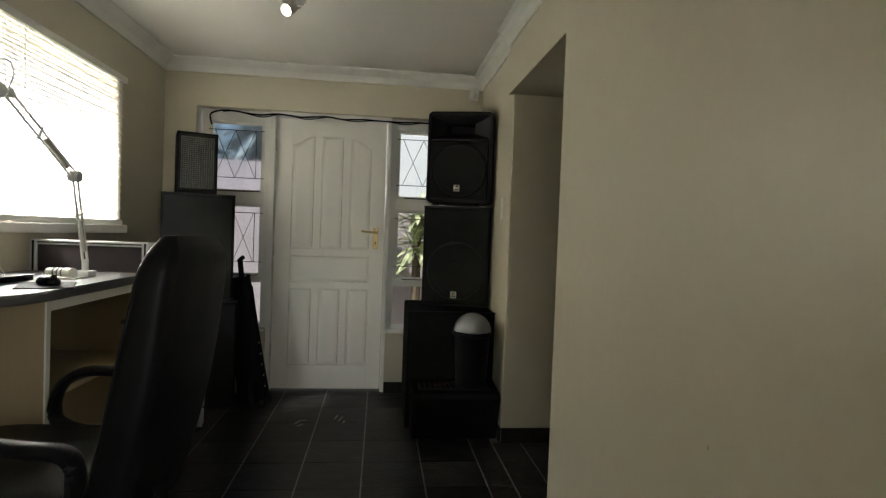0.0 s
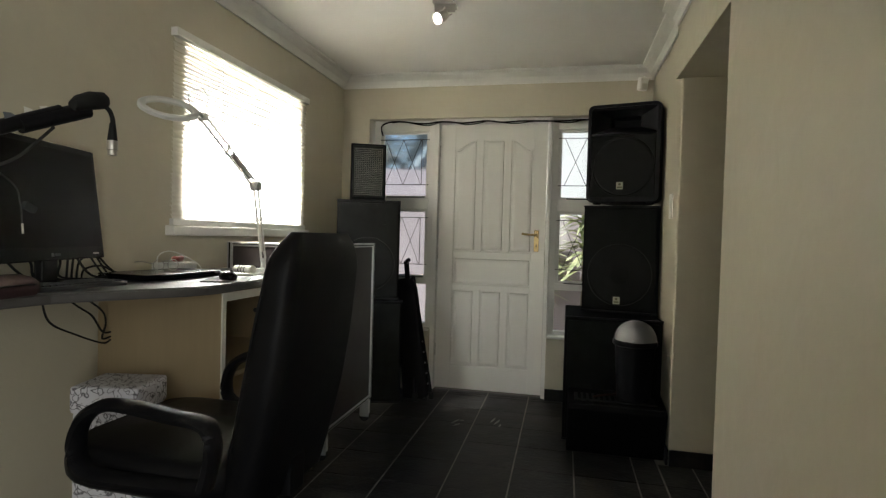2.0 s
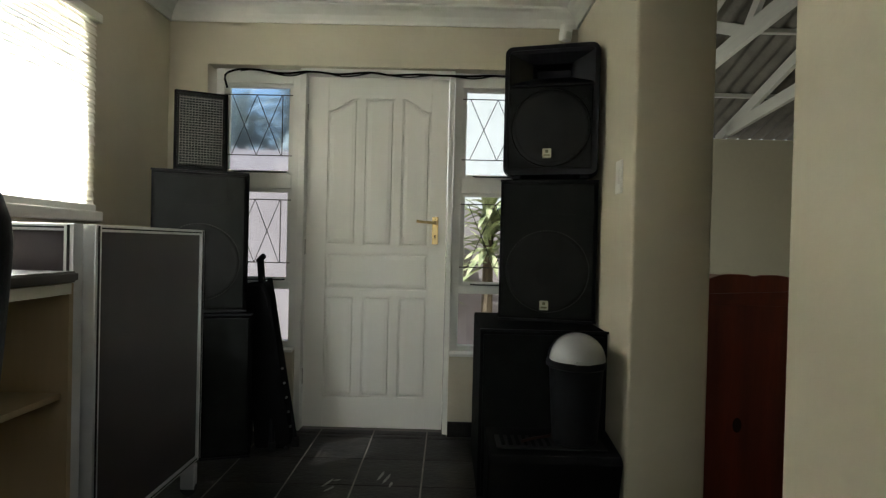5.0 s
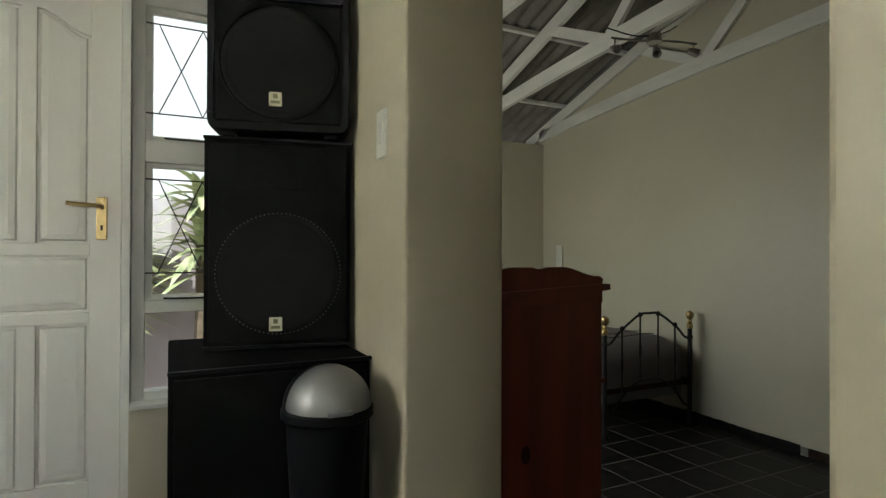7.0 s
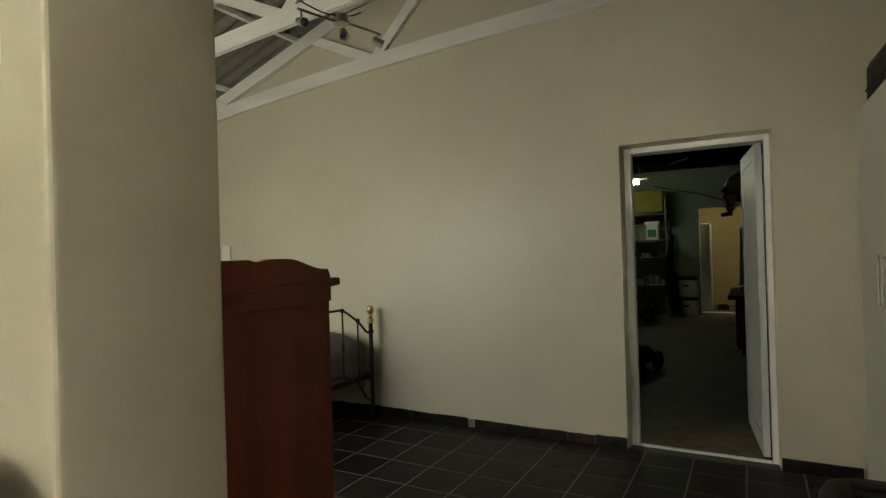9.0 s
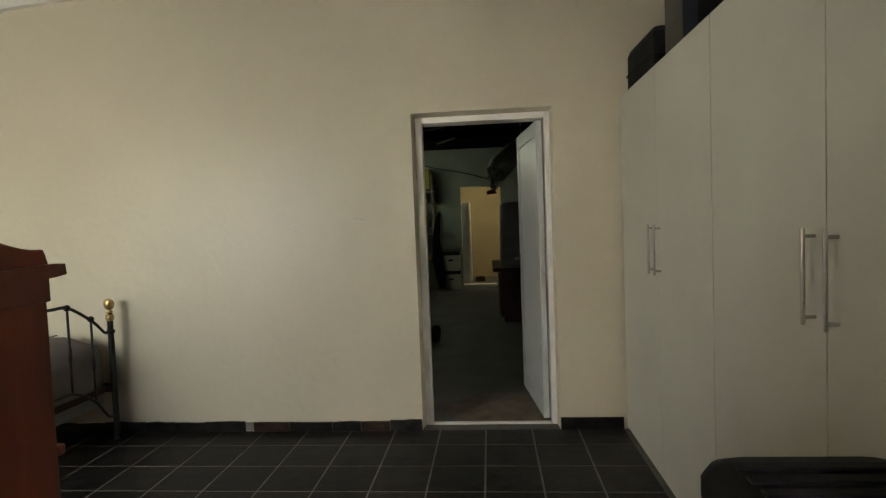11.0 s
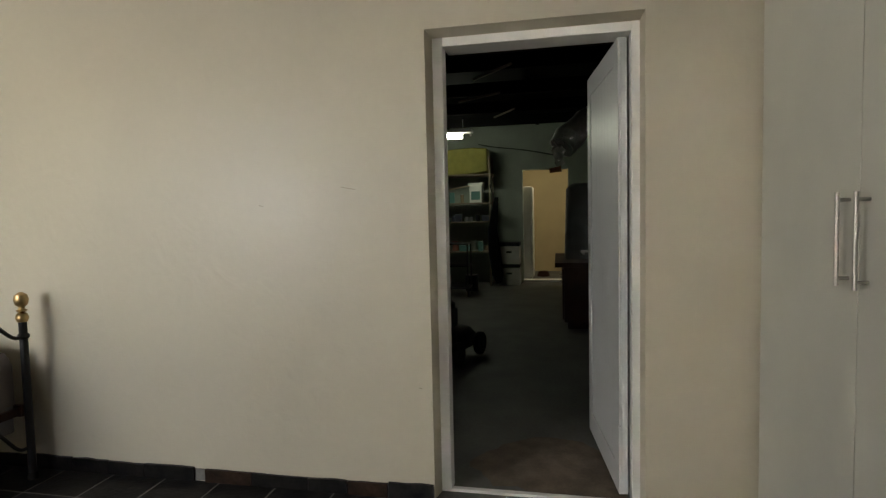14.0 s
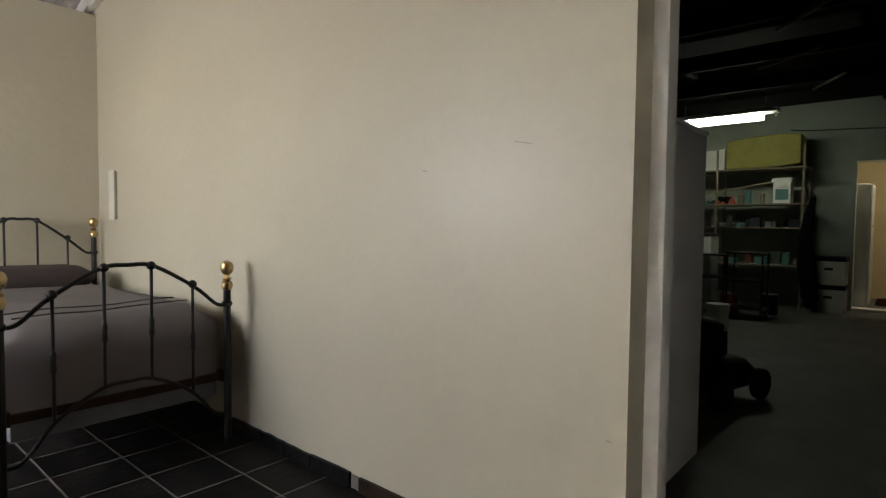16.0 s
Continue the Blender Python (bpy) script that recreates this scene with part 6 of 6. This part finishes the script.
part("bowl", lathe([(0.12, 0), (0.13, 0.01), (0.10, 0.10), (0.09, 0.10), (0.11, 0.02), (0.002, 0.02)], 24), M_KNOT, bw, smooth=True)

ft = thing("fluorescent_lamp", pose(10.1, 4.15, 2.12), "lit fluorescent batten hanging from the roof", "ceiling light")
part("batten", box(-0.10, 0.10, -0.62, 0.62, 0.032, 0.075, 0.004), M_WHITE, ft)
part("diffuser", box(-0.05, 0.05, -0.46, 0.40, -0.05, 0.030, 0.012), M_TUBE, ft, "glowing diffuser")
for y in (-0.59, 0.59):
    part("end_cap", box(-0.02, 0.02, y - 0.012, y + 0.012, -0.02, 0.035, 0.003), M_WHITE, ft)
    part("chain", rod((0, y * 0.8, 0.07), (0, y * 0.8, 0.24), 0.004, seg=6), M_STEEL, ft)

gc = thing("grey_cupboard", pose(4.30, 2.98, ZB), "plain grey cupboard side just inside the garage", "cupboard")
part("carcass", box(0, 0.93, 0, 0.55, 0.04, 1.61, 0.004), M_GREYCUP, gc)
part("plinth", box(0.02, 0.91, 0.03, 0.52, 0, 0.04), M_GREYCUP, gc)
part("top", box(-0.004, 0.94, -0.006, 0.556, 1.611, 1.63, 0.003), M_GREYCUP, gc)

sh = thing("garage_shelving", pose(11.75, 0, 0), "long timber shelves loaded with tools and tins", "shelving")
for z in (1.59, 1.075, 0.733, 0.19):
    part("shelf", box(-0.28, 0.25, 3.41, 5.5, z, z + 0.022, 0.002), M_SHELF, sh)
for x in (-0.26, 0.22):
    for y in (3.43, 4.55, 5.46):
        part("upright", box(x, x + 0.03, y, y + 0.03, ZB, 1.92), M_SHELF, sh)
yb = thing("yellow_foam", pose(11.65, 4.02, 1.613, 0, 0, 0), "yellow curved foam mattress on the top shelf", "foam")
part("foam", turned(prism([(-0.54, 0.04), (-0.3, 0.01), (0.0, 0.0), (0.25, 0.0), (0.42, 0.01), (0.42, 0.40), (0.25, 0.44), (0.0, 0.46), (-0.3, 0.47), (-0.54, 0.45)], -0.2, 0.2, bevel=0.02), TURN), M_YELLOW, yb)


def shelf_goods():
    rnd = random.Random(21)
    mats = [M_CUPB, M_SHELF, M_GREENTIN, M_DESK, M_STEEL, M_CARTON, M_PLASTIC, M_SHEETGREY, M_PLASTIC, M_REDBAND, M_MELA]
    for z in (1.098, 0.756, 0.213):
        y = 3.48 if z < 1 else 3.95
        while y < 5.2:
            wd, ht = rnd.uniform(0.05, 0.19), rnd.uniform(0.05, 0.2)
            m_ = rnd.choice(mats)
            if rnd.random() < 0.55:
                t = thing("tin", pose(11.64 + rnd.uniform(-0.05, 0.1), y + wd / 2, z), "paint tin on the garage shelf", "tin", "shelf goods")
                part("can", lathe([(wd * 0.42, 0), (wd * 0.42, ht * 0.9), (wd * 0.44, ht * 0.92), (wd * 0.44, ht)], 20), m_, t, smooth=True)
                part("lid", lathe([(wd * 0.38, ht), (wd * 0.38, ht + 0.006)], 20), M_STEEL, t)
            else:
                t = thing("carton", pose(11.62, y + wd / 2, z, 0, 0, rnd.uniform(-15, 15)), "small box on the garage shelf", "carton", "shelf goods")
                part("box_body", box(-0.1, 0.1, -wd / 2, wd / 2, 0, ht, 0.004), m_, t)
                part("flap", box(-0.101, 0.101, -wd / 2 + 0.01, -wd / 6, ht, ht + 0.003), M_CUPB, t)
            y += wd + rnd.uniform(0.0, 0.08)


shelf_goods()
cx = thing("carton", pose(11.62, 4.60, 1.613), "pale carton beside the foam on the top shelf", "carton")
part("box_body", box(-0.12, 0.12, -0.13, 0.13, 0, 0.30, 0.004), M_CUPB, cx)
part("flap", box(-0.12, 0.12, -0.14, -0.02, 0.301, 0.312, 0.003), M_CUPB, cx)
cx = thing("carton", pose(11.6, 3.70, 1.098), "white and blue printed carton on the shelf", "carton")
part("box_body", box(-0.12, 0.12, -0.11, 0.11, 0, 0.30, 0.004), M_WHITE, cx)
part("print", box(-0.1225, -0.1202, -0.08, 0.08, 0.05, 0.2), M_GREENTIN, cx)
part("flap", box(-0.12, 0.12, -0.13, 0.13, 0.301, 0.36, 0.003), M_WHITE, cx)
for k, (z, label) in enumerate(((ZB, "white lidded storage box on the garage floor"), (ZB + 0.39, "white lidded storage box stacked on another"))):
    bx = thing("storage_box", pose(11.75, 3.12, z), label, "storage box", "stacked boxes")
    part("box_body", box(-0.2, 0.2, -0.19, 0.19, 0, 0.32, 0.006), M_DULLBOX, bx)
    part("lid", box(-0.206, 0.206, -0.196, 0.196, 0.322, 0.385, 0.006), M_PLASTIC, bx)
    part("handle_slot", box(-0.2015, -0.199, -0.05, 0.05, 0.2, 0.235), M_PLASTIC, bx)

for y, hgt in ((4.36, 0.13), (4.47, 0.11), (4.55, 0.10)):
    oc = thing("orange_funnel", pose(11.56, y, 1.098), "orange plastic funnel upside down on the shelf", "funnel", "shelf goods")
    part("cone", lathe([(0.058, 0), (0.058, 0.012), (0.016, hgt * 0.75), (0.010, hgt)], 20), M_ORANGE, oc, smooth=True)
    part("rim", lathe([(0.062, 0), (0.064, 0.006), (0.060, 0.012)], 20), M_ORANGE, oc)
st_ = thing("stored_stick", pose(0, 0, 0), "long pale stick lying aslant over the shelf goods", "stick")
part("stick", rod((11.50, 4.75, 1.26), (11.50, 3.80, 1.405), 0.012, seg=10), M_MELA, st_, smooth=True)
for k in range(4):
    pl = thing("stacked_dish", pose(11.56, 4.42 + 0.01 * (k % 2), 0.756 + 0.017 * k), "white shallow dish in a stack on the shelf", "dish", "stacked dishes")
    part("dish", lathe([(0.07, 0), (0.13, 0.012), (0.135, 0.016), (0.12, 0.014), (0.002, 0.008)], 28), M_WHITE, pl, smooth=True)
dr_ = thing("drawer_unit", pose(10.95, 4.62, ZB), "small white drawer unit with a dark top", "drawer unit")
part("body", box(-0.2, 0.2, -0.2, 0.2, 0, 1.04, 0.006), M_WHITE, dr_)
part("top", box(-0.21, 0.21, -0.21, 0.21, 1.041, 1.065, 0.004), M_KNOT, dr_)
for k in range(4):
    df = part("drawer_front", box(-0.212, -0.2005, -0.185, 0.185, 0.05 + k * 0.245, 0.27 + k * 0.245, 0.003), M_WHITE, dr_)
    part("pull", box(-0.226, -0.2115, -0.04, 0.04, 0.18 + k * 0.245, 0.195 + k * 0.245, 0.003), M_STEEL, df)
hb_ = thing("hanging_sack", pose(11.42, 3.34, 0), "long black sack hanging from the shelf end", "sack")
part("cloth", loft([[(x + 0.03 * math.sin(z * 7), y + 0.05 * math.sin(z * 3.1) , z) for x, y in rrect(hx, hy, min(hx, hy) * 0.8, 4)] for z, hx, hy in ((-0.36, 0.03, 0.05), (-0.2, 0.06, 0.10), (0.2, 0.06, 0.11), (0.6, 0.05, 0.08), (0.95, 0.05, 0.06), (1.18, 0.02, 0.03))]), M_BLACK, hb_, smooth=True)
part("strap", tube([(11.47 - 11.42, 0.03, 1.15), (0.06, 0.07, 1.30), (0.06, 0.09, 1.42)], 0.008, 6), M_RUBBER, hb_)
for x, y, m_, lab in ((10.55, 4.12, M_RED, "dusty red paint tin on the garage floor"), (10.85, 3.70, M_PLASTIC, "black plastic tub on the garage floor"), (10.75, 4.28, M_WHITE, "white paint tin on the garage floor")):
    tn = thing("floor_tin", pose(x, y, ZB), lab, "tin", "floor tins")
    part("can", lathe([(0.11, 0), (0.11, 0.25), (0.116, 0.255), (0.116, 0.27)], 22), m_, tn, smooth=True)
    part("lid", lathe([(0.10, 0.27), (0.10, 0.277), (0.09, 0.277), (0.088, 0.272), (0.002, 0.272)], 22), M_STEEL, tn)

mw = thing("lawn_mower", pose(6.42, 3.30, ZB, 0, 0, 165), "black petrol lawn mower with a folded handle", "lawn mower")
part("deck", loft([[(x, y, z) for x, y in rrect(0.30 - k, 0.25 - k, 0.1)] for z, k in ((0.1, 0.0), (0.2, 0.0), (0.26, 0.04), (0.28, 0.1))]), M_PLASTIC, mw, smooth=True)
part("engine", box(-0.13, 0.13, -0.12, 0.12, 0.28, 0.46, 0.03), M_IRON, mw)
part("engine_cover", lathe([(0.13, 0.46), (0.13, 0.50), (0.09, 0.53), (0.002, 0.535)], 24), M_RUBBER, mw, smooth=True)
for x in (-0.24, 0.24):
    for y in (-0.28, 0.28):
        wh = part("wheel", turned(lathe([(0.05, -0.025), (0.10, -0.025), (0.105, -0.015), (0.105, 0.015), (0.10, 0.025), (0.05, 0.025)], 20), pose(x, y, 0.105, 90, 0, 0)), M_RUBBER, mw, smooth=True)
        part("hub", rod((x, y - 0.03, 0.105), (x, y + 0.03, 0.105), 0.03, seg=12), M_PLASTIC, wh)
part("grass_box", loft([[(x + 0.46, y, z) for x, y in rrect(0.20 - k, 0.21 - k, 0.07)] for z, k in ((0.12, 0.02), (0.2, 0.0), (0.40, 0.01), (0.50, 0.05), (0.53, 0.10))]), M_BLACK, mw, smooth=True)
part("handle", tube([(0.2, -0.2, 0.2), (0.55, -0.2, 0.75), (0.75, -0.2, 1.12), (0.78, -0.12, 1.16), (0.78, 0.12, 1.16), (0.75, 0.2, 1.12), (0.55, 0.2, 0.75), (0.2, 0.2, 0.2)], 0.012, 8), M_IRON, mw, smooth=True)
for i, (x, y, hh) in enumerate(((10.3, 3.85, 0.85), (10.6, 4.4, 0.8), (10.2, 4.8, 0.9))):
    tb = thing("folding_trolley", pose(x, y, ZB, 0, 0, 10 * i), "dark steel workshop trolley full of oddments", "trolley", "workshop trolleys")
    for a in (-0.18, 0.18):
        for b in (-0.2, 0.2):
            part("leg", rod((a, b, 0), (a, b, hh), 0.012, seg=8), M_IRON, tb)
    for z in (0.15, 0.5, hh):
        part("tray", box(-0.2, 0.2, -0.22, 0.22, z - 0.02, z, 0.004), M_IRON, tb)
bk = thing("bucket", pose(9.35, 3.95, ZB), "white plastic bucket on the garage floor", "bucket")
part("pail", lathe([(0.10, 0), (0.105, 0.01), (0.125, 0.26), (0.13, 0.27)], 24), M_WHITE, bk, smooth=True)
part("bail", tube([(0, -0.128, 0.25), (0.1, -0.09, 0.20), (0.14, 0, 0.17), (0.1, 0.09, 0.20), (0, 0.128, 0.25)], 0.003, 6), M_STEEL, bk)

wbn = thing("workbench", pose(8.6, 1.78, ZB), "dark brown timber bench cupboard along the garage wall", "workbench")
part("top", box(-0.9, 0.6, -0.5, 0.50, 0.70, 0.75, 0.004), M_KNOT, wbn)
part("carcass", box(-0.84, 0.55, -0.46, 0.40, 0.08, 0.698, 0.004), M_KNOT, wbn)
part("plinth", box(-0.80, 0.5, -0.44, 0.36, 0, 0.08), M_KNOT, wbn)
for x in (-0.82, -0.36, 0.10):
    d_ = part("door", box(x, x + 0.43, 0.402, 0.418, 0.11, 0.67, 0.003), M_KNOT, wbn)
    part("knob", ball((x + 0.38, 0.43, 0.5), 0.014), M_STEEL, d_, smooth=True)
ct = thing("covered_stack", pose(8.55, 1.76, ZB + 0.75), "grey dust sheet draped over stacked goods", "dust sheet")
part("sheet", loft([[(x + 0.02 * math.sin(9 * y + z * 5), y + 0.02 * math.sin(11 * x), z) for x, y in rrect(0.34 - k, 0.40 - k, 0.06, 6)] for z, k in ((0, 0), (0.3, 0.01), (0.6, 0.02), (0.85, 0.03), (0.9, 0.08))]), M_SHEETGREY, ct, smooth=True)
du = thing("foil_duct", pose(0, 0, 0), "crinkled silver foil duct hanging under the roof", "duct")
line = [Vector(p) for p in ((9.6, 0.9, 2.22), (9.0, 1.3, 2.18), (8.5, 1.66, 2.06), (8.15, 1.94, 1.90), (7.98, 2.10, 1.74), (7.90, 2.19, 1.60))]
fine = []
for i in range(len(line) - 1):
    for k in range(14):
        fine.append(line[i].lerp(line[i + 1], k / 14))


def hose(scale):
    secs = []
    for i, p_ in enumerate(fine):
        d_ = (fine[min(i + 1, len(fine) - 1)] - fine[max(i - 1, 0)]).normalized()
        u_ = d_.cross(Vector((0.1, 0.9, 0.2))).normalized()
        v_ = d_.cross(u_)
        ring_ = []
        for k in range(20):
            a = 2 * math.pi * k / 20
            q = p_ + 0.15 * (math.cos(a) * u_ + math.sin(a) * v_)
            r_ = (0.150 + 0.006 * (i % 2) + 0.035 * noise.noise(q * 6)) * scale
            ring_.append(p_ + r_ * (math.cos(a) * u_ + math.sin(a) * v_))
        secs.append(ring_)
    return secs


hs_ = loft(hose(1.0) + hose(0.93)[::-1])
part("hose", hs_, M_FOIL, du, smooth=True)
fl_ = bmesh.new()
rows = []
for j in range(9):
    z = 1.68 - 0.036 * j
    rows.append([fl_.verts.new((7.80 + 0.10 * noise.noise(Vector((i * 0.9, j * 0.7, 2.0))), 2.20 + (0.16 - 0.010 * j) * (i / 6 - 0.25) + 0.04 * noise.noise(Vector((j * 0.8, i * 0.5, 5.0))), z)) for i in range(7)])
for p_, q_ in zip(rows, rows[1:]):
    for i in range(6):
        fl_.faces.new((p_[i], p_[i + 1], q_[i + 1], q_[i]))
flap_ = part("torn_flap", fl_, M_FOIL, du, "torn foil flap hanging from the mouth")
flap_.modifiers.new("thick", "SOLIDIFY").thickness = 0.004
part("end_band", rod((7.82, 2.20, 1.37), (7.82, 2.33, 1.35), 0.032, 0.026, seg=14), M_REDBAND, du)
part("hanger", rod((8.3, 1.82, 2.05), (8.3, 1.82, 2.54), 0.004, seg=6), M_STEEL, du)
ln = thing("rope_line", pose(0, 0, 0), "thin dark line strung across the garage", "rope")
part("line", tube([(7.86, 2.24, 1.52), (9.5, 2.7, 1.78), (11.0, 3.3, 2.02), (12.0, 3.7, 2.2)], 0.008, 6), M_RUBBER, ln)

# ---- small marks on the walls ----
mk = thing("wall_chip", pose(0, 0, 0), "small chips and scratches in the wall paint", "chip")
for y, z, l_ in ((3.18, 1.02, 0.035), (3.62, 0.95, 0.012), (2.86, 0.1, 0.008)):
    part("scratch", turned(box(-0.0012, 0.0004, -l_, l_, -0.0015, 0.0015), Matrix.Translation((XE, y, z)) @ Matrix.Rotation(0.2, 4, "X")), M_MARK, mk)
part("nail_hole", box(XPS - 0.0012, XPS + 0.0004, 0.80, 0.804, 0.78, 0.79), M_MARK, mk)

sf = thing("floor_scuff", pose(0, 0, 0.0006), "pale chalky scuffs on the slate floor", "scuff")
for x, y, l_, a_ in ((-0.895, 3.27, 0.05, 70), (-0.875, 3.21, 0.035, 60), (-0.86, 3.30, 0.02, 20), (-0.665, 3.36, 0.055, 80), (-0.635, 3.33, 0.06, 78), (-0.61, 3.27, 0.03, 85)):
    out = [(-l_, -0.004), (-l_ * 0.3, -0.007), (l_ * 0.6, -0.005), (l_, 0.0), (l_ * 0.4, 0.007), (-l_ * 0.5, 0.005)]
    part("smear", turned(turned(prism(out, -0.0006, 0.0006), Matrix.Rotation(radians(90), 4, "X")), pose(x, y, 0, 0, 0, a_)), M_CHALK, sf)

# ---- slate tiles and skirting, piece by piece ----
def tile_mesh(sx, sy):
    bm = bmesh.new()
    n = 3
    top = [[bm.verts.new(((i / n - 0.5) * sx, (j / n - 0.5) * sy, 0.0 if 0 < i < n and 0 < j < n else -0.0012)) for i in range(n + 1)] for j in range(n + 1)]
    for j in range(n):
        for i in range(n):
            bm.faces.new((top[j][i], top[j][i + 1], top[j + 1][i + 1], top[j + 1][i]))
    edge = [top[0][i] for i in range(n)] + [top[j][n] for j in range(n)] + [top[n][n - i] for i in range(n)] + [top[n - j][0] for j in range(n)]
    low = [bm.verts.new((v_.co.x, v_.co.y, -0.012)) for v_ in edge]
    for i in range(len(edge)):
        k = (i + 1) % len(edge)
        bm.faces.new((edge[i], low[i], low[k], edge[k]))
    me = bpy.data.meshes.new("tile")
    bmesh.ops.recalc_face_normals(bm, faces=bm.faces)
    bm.to_mesh(me)
    bm.free()
    me.materials.append(M_SLATE)
    return me


def lay(parent, x0, x1, y0, y1, z, ax, ay, gx, gy, seed):
    """Tiles of 305 mm on a grid through (ax, ay), cut at the walls; alike ones share a mesh."""
    rnd = random.Random(seed)
    meshes = {}
    P = 0.305
    i = math.floor((x0 - ax) / P)
    while ax + i * P < x1 - 0.01:
        j = math.floor((y0 - ay) / P)
        while ay + j * P < y1 - 0.01:
            a, b = max(ax + i * P, x0), min(ax + (i + 1) * P, x1)
            c, d = max(ay + j * P, y0), min(ay + (j + 1) * P, y1)
            if b - a > 0.02 and d - c > 0.02:
                key = (round(b - a, 3), round(d - c, 3))
                if key not in meshes:
                    meshes[key] = tile_mesh(key[0] - gx, key[1] - gy)
                o = new("tile", meshes[key])
                o.parent = parent
                o.matrix_basis = pose((a + b) / 2, (c + d) / 2, z + rnd.uniform(-0.0006, 0.0), rnd.uniform(-0.05, 0.05), rnd.uniform(-0.05, 0.05), rnd.uniform(-0.15, 0.15))
            j += 1
        i += 1


lay(floor, XW + 0.002, XPS, YB + 0.002, YD - 0.002, 0.0, -1.084, 2.953, 0.008, 0.004, 1)
lay(floor, XPS + 0.002, XQ, OP0 + 0.002, OP1 - 0.002, 0.0, -1.084, 2.953, 0.008, 0.004, 2)
lay(floor, -1.243, -0.362, YD, YF - 0.01, 0.0, -1.084, 2.953, 0.008, 0.004, 3)
lay(floor_bed, XQ + 0.002, XE - 0.002, 1.47, YN - 0.002, ZB, 3.343, 2.38, 0.011, 0.011, 4)


def skirting(a, b, gaps):
    t = structure("baseboard_bedroom", box(XE - 0.003, XE - 0.0005, a, b, ZB, ZB + 0.06), M_GROUT, "rough slate skirting along the wall, one gap showing", "skirting")
    rnd = random.Random(7)
    y = a
    while y < b - 0.02:
        ln_ = min(rnd.choice((0.29, 0.3, 0.22, 0.31, 0.2, 0.26)), b - y)
        if gaps[0] < y + ln_ and y < gaps[0]:
            ln_ = gaps[0] - y
        hh = 0.068 + rnd.uniform(-0.006, 0.006)
        out = [(0.002, 0), (ln_ - 0.003, 0), (ln_ - 0.003, hh + rnd.uniform(-0.004, 0.003)), (ln_ * 0.6, hh + rnd.uniform(-0.003, 0.004)), (ln_ * 0.3, hh + rnd.uniform(-0.003, 0.004)), (0.002, hh)]
        p_ = part("tile", turned(prism(out, 0.0, 0.013 + rnd.uniform(0, 0.004)), TURN), M_RUSTSLATE if rnd.random() < 0.09 else M_SLATE, t)
        p_.matrix_basis = pose(XE - 0.001, y, ZB - 0.002)
        y += ln_
        if abs(y - gaps[0]) < 1e-4:
            y = gaps[1]
    return t


skirting(G1 + 0.003, YN - 0.005, (3.985, 4.045))
sk = structure("baseboard_doorside", box(XE - 0.016, XE - 0.001, 1.475, G0 - 0.003, ZB, ZB + 0.078, 0.003), M_SLATE, "rough slate skirting beside the doorway", "skirting")
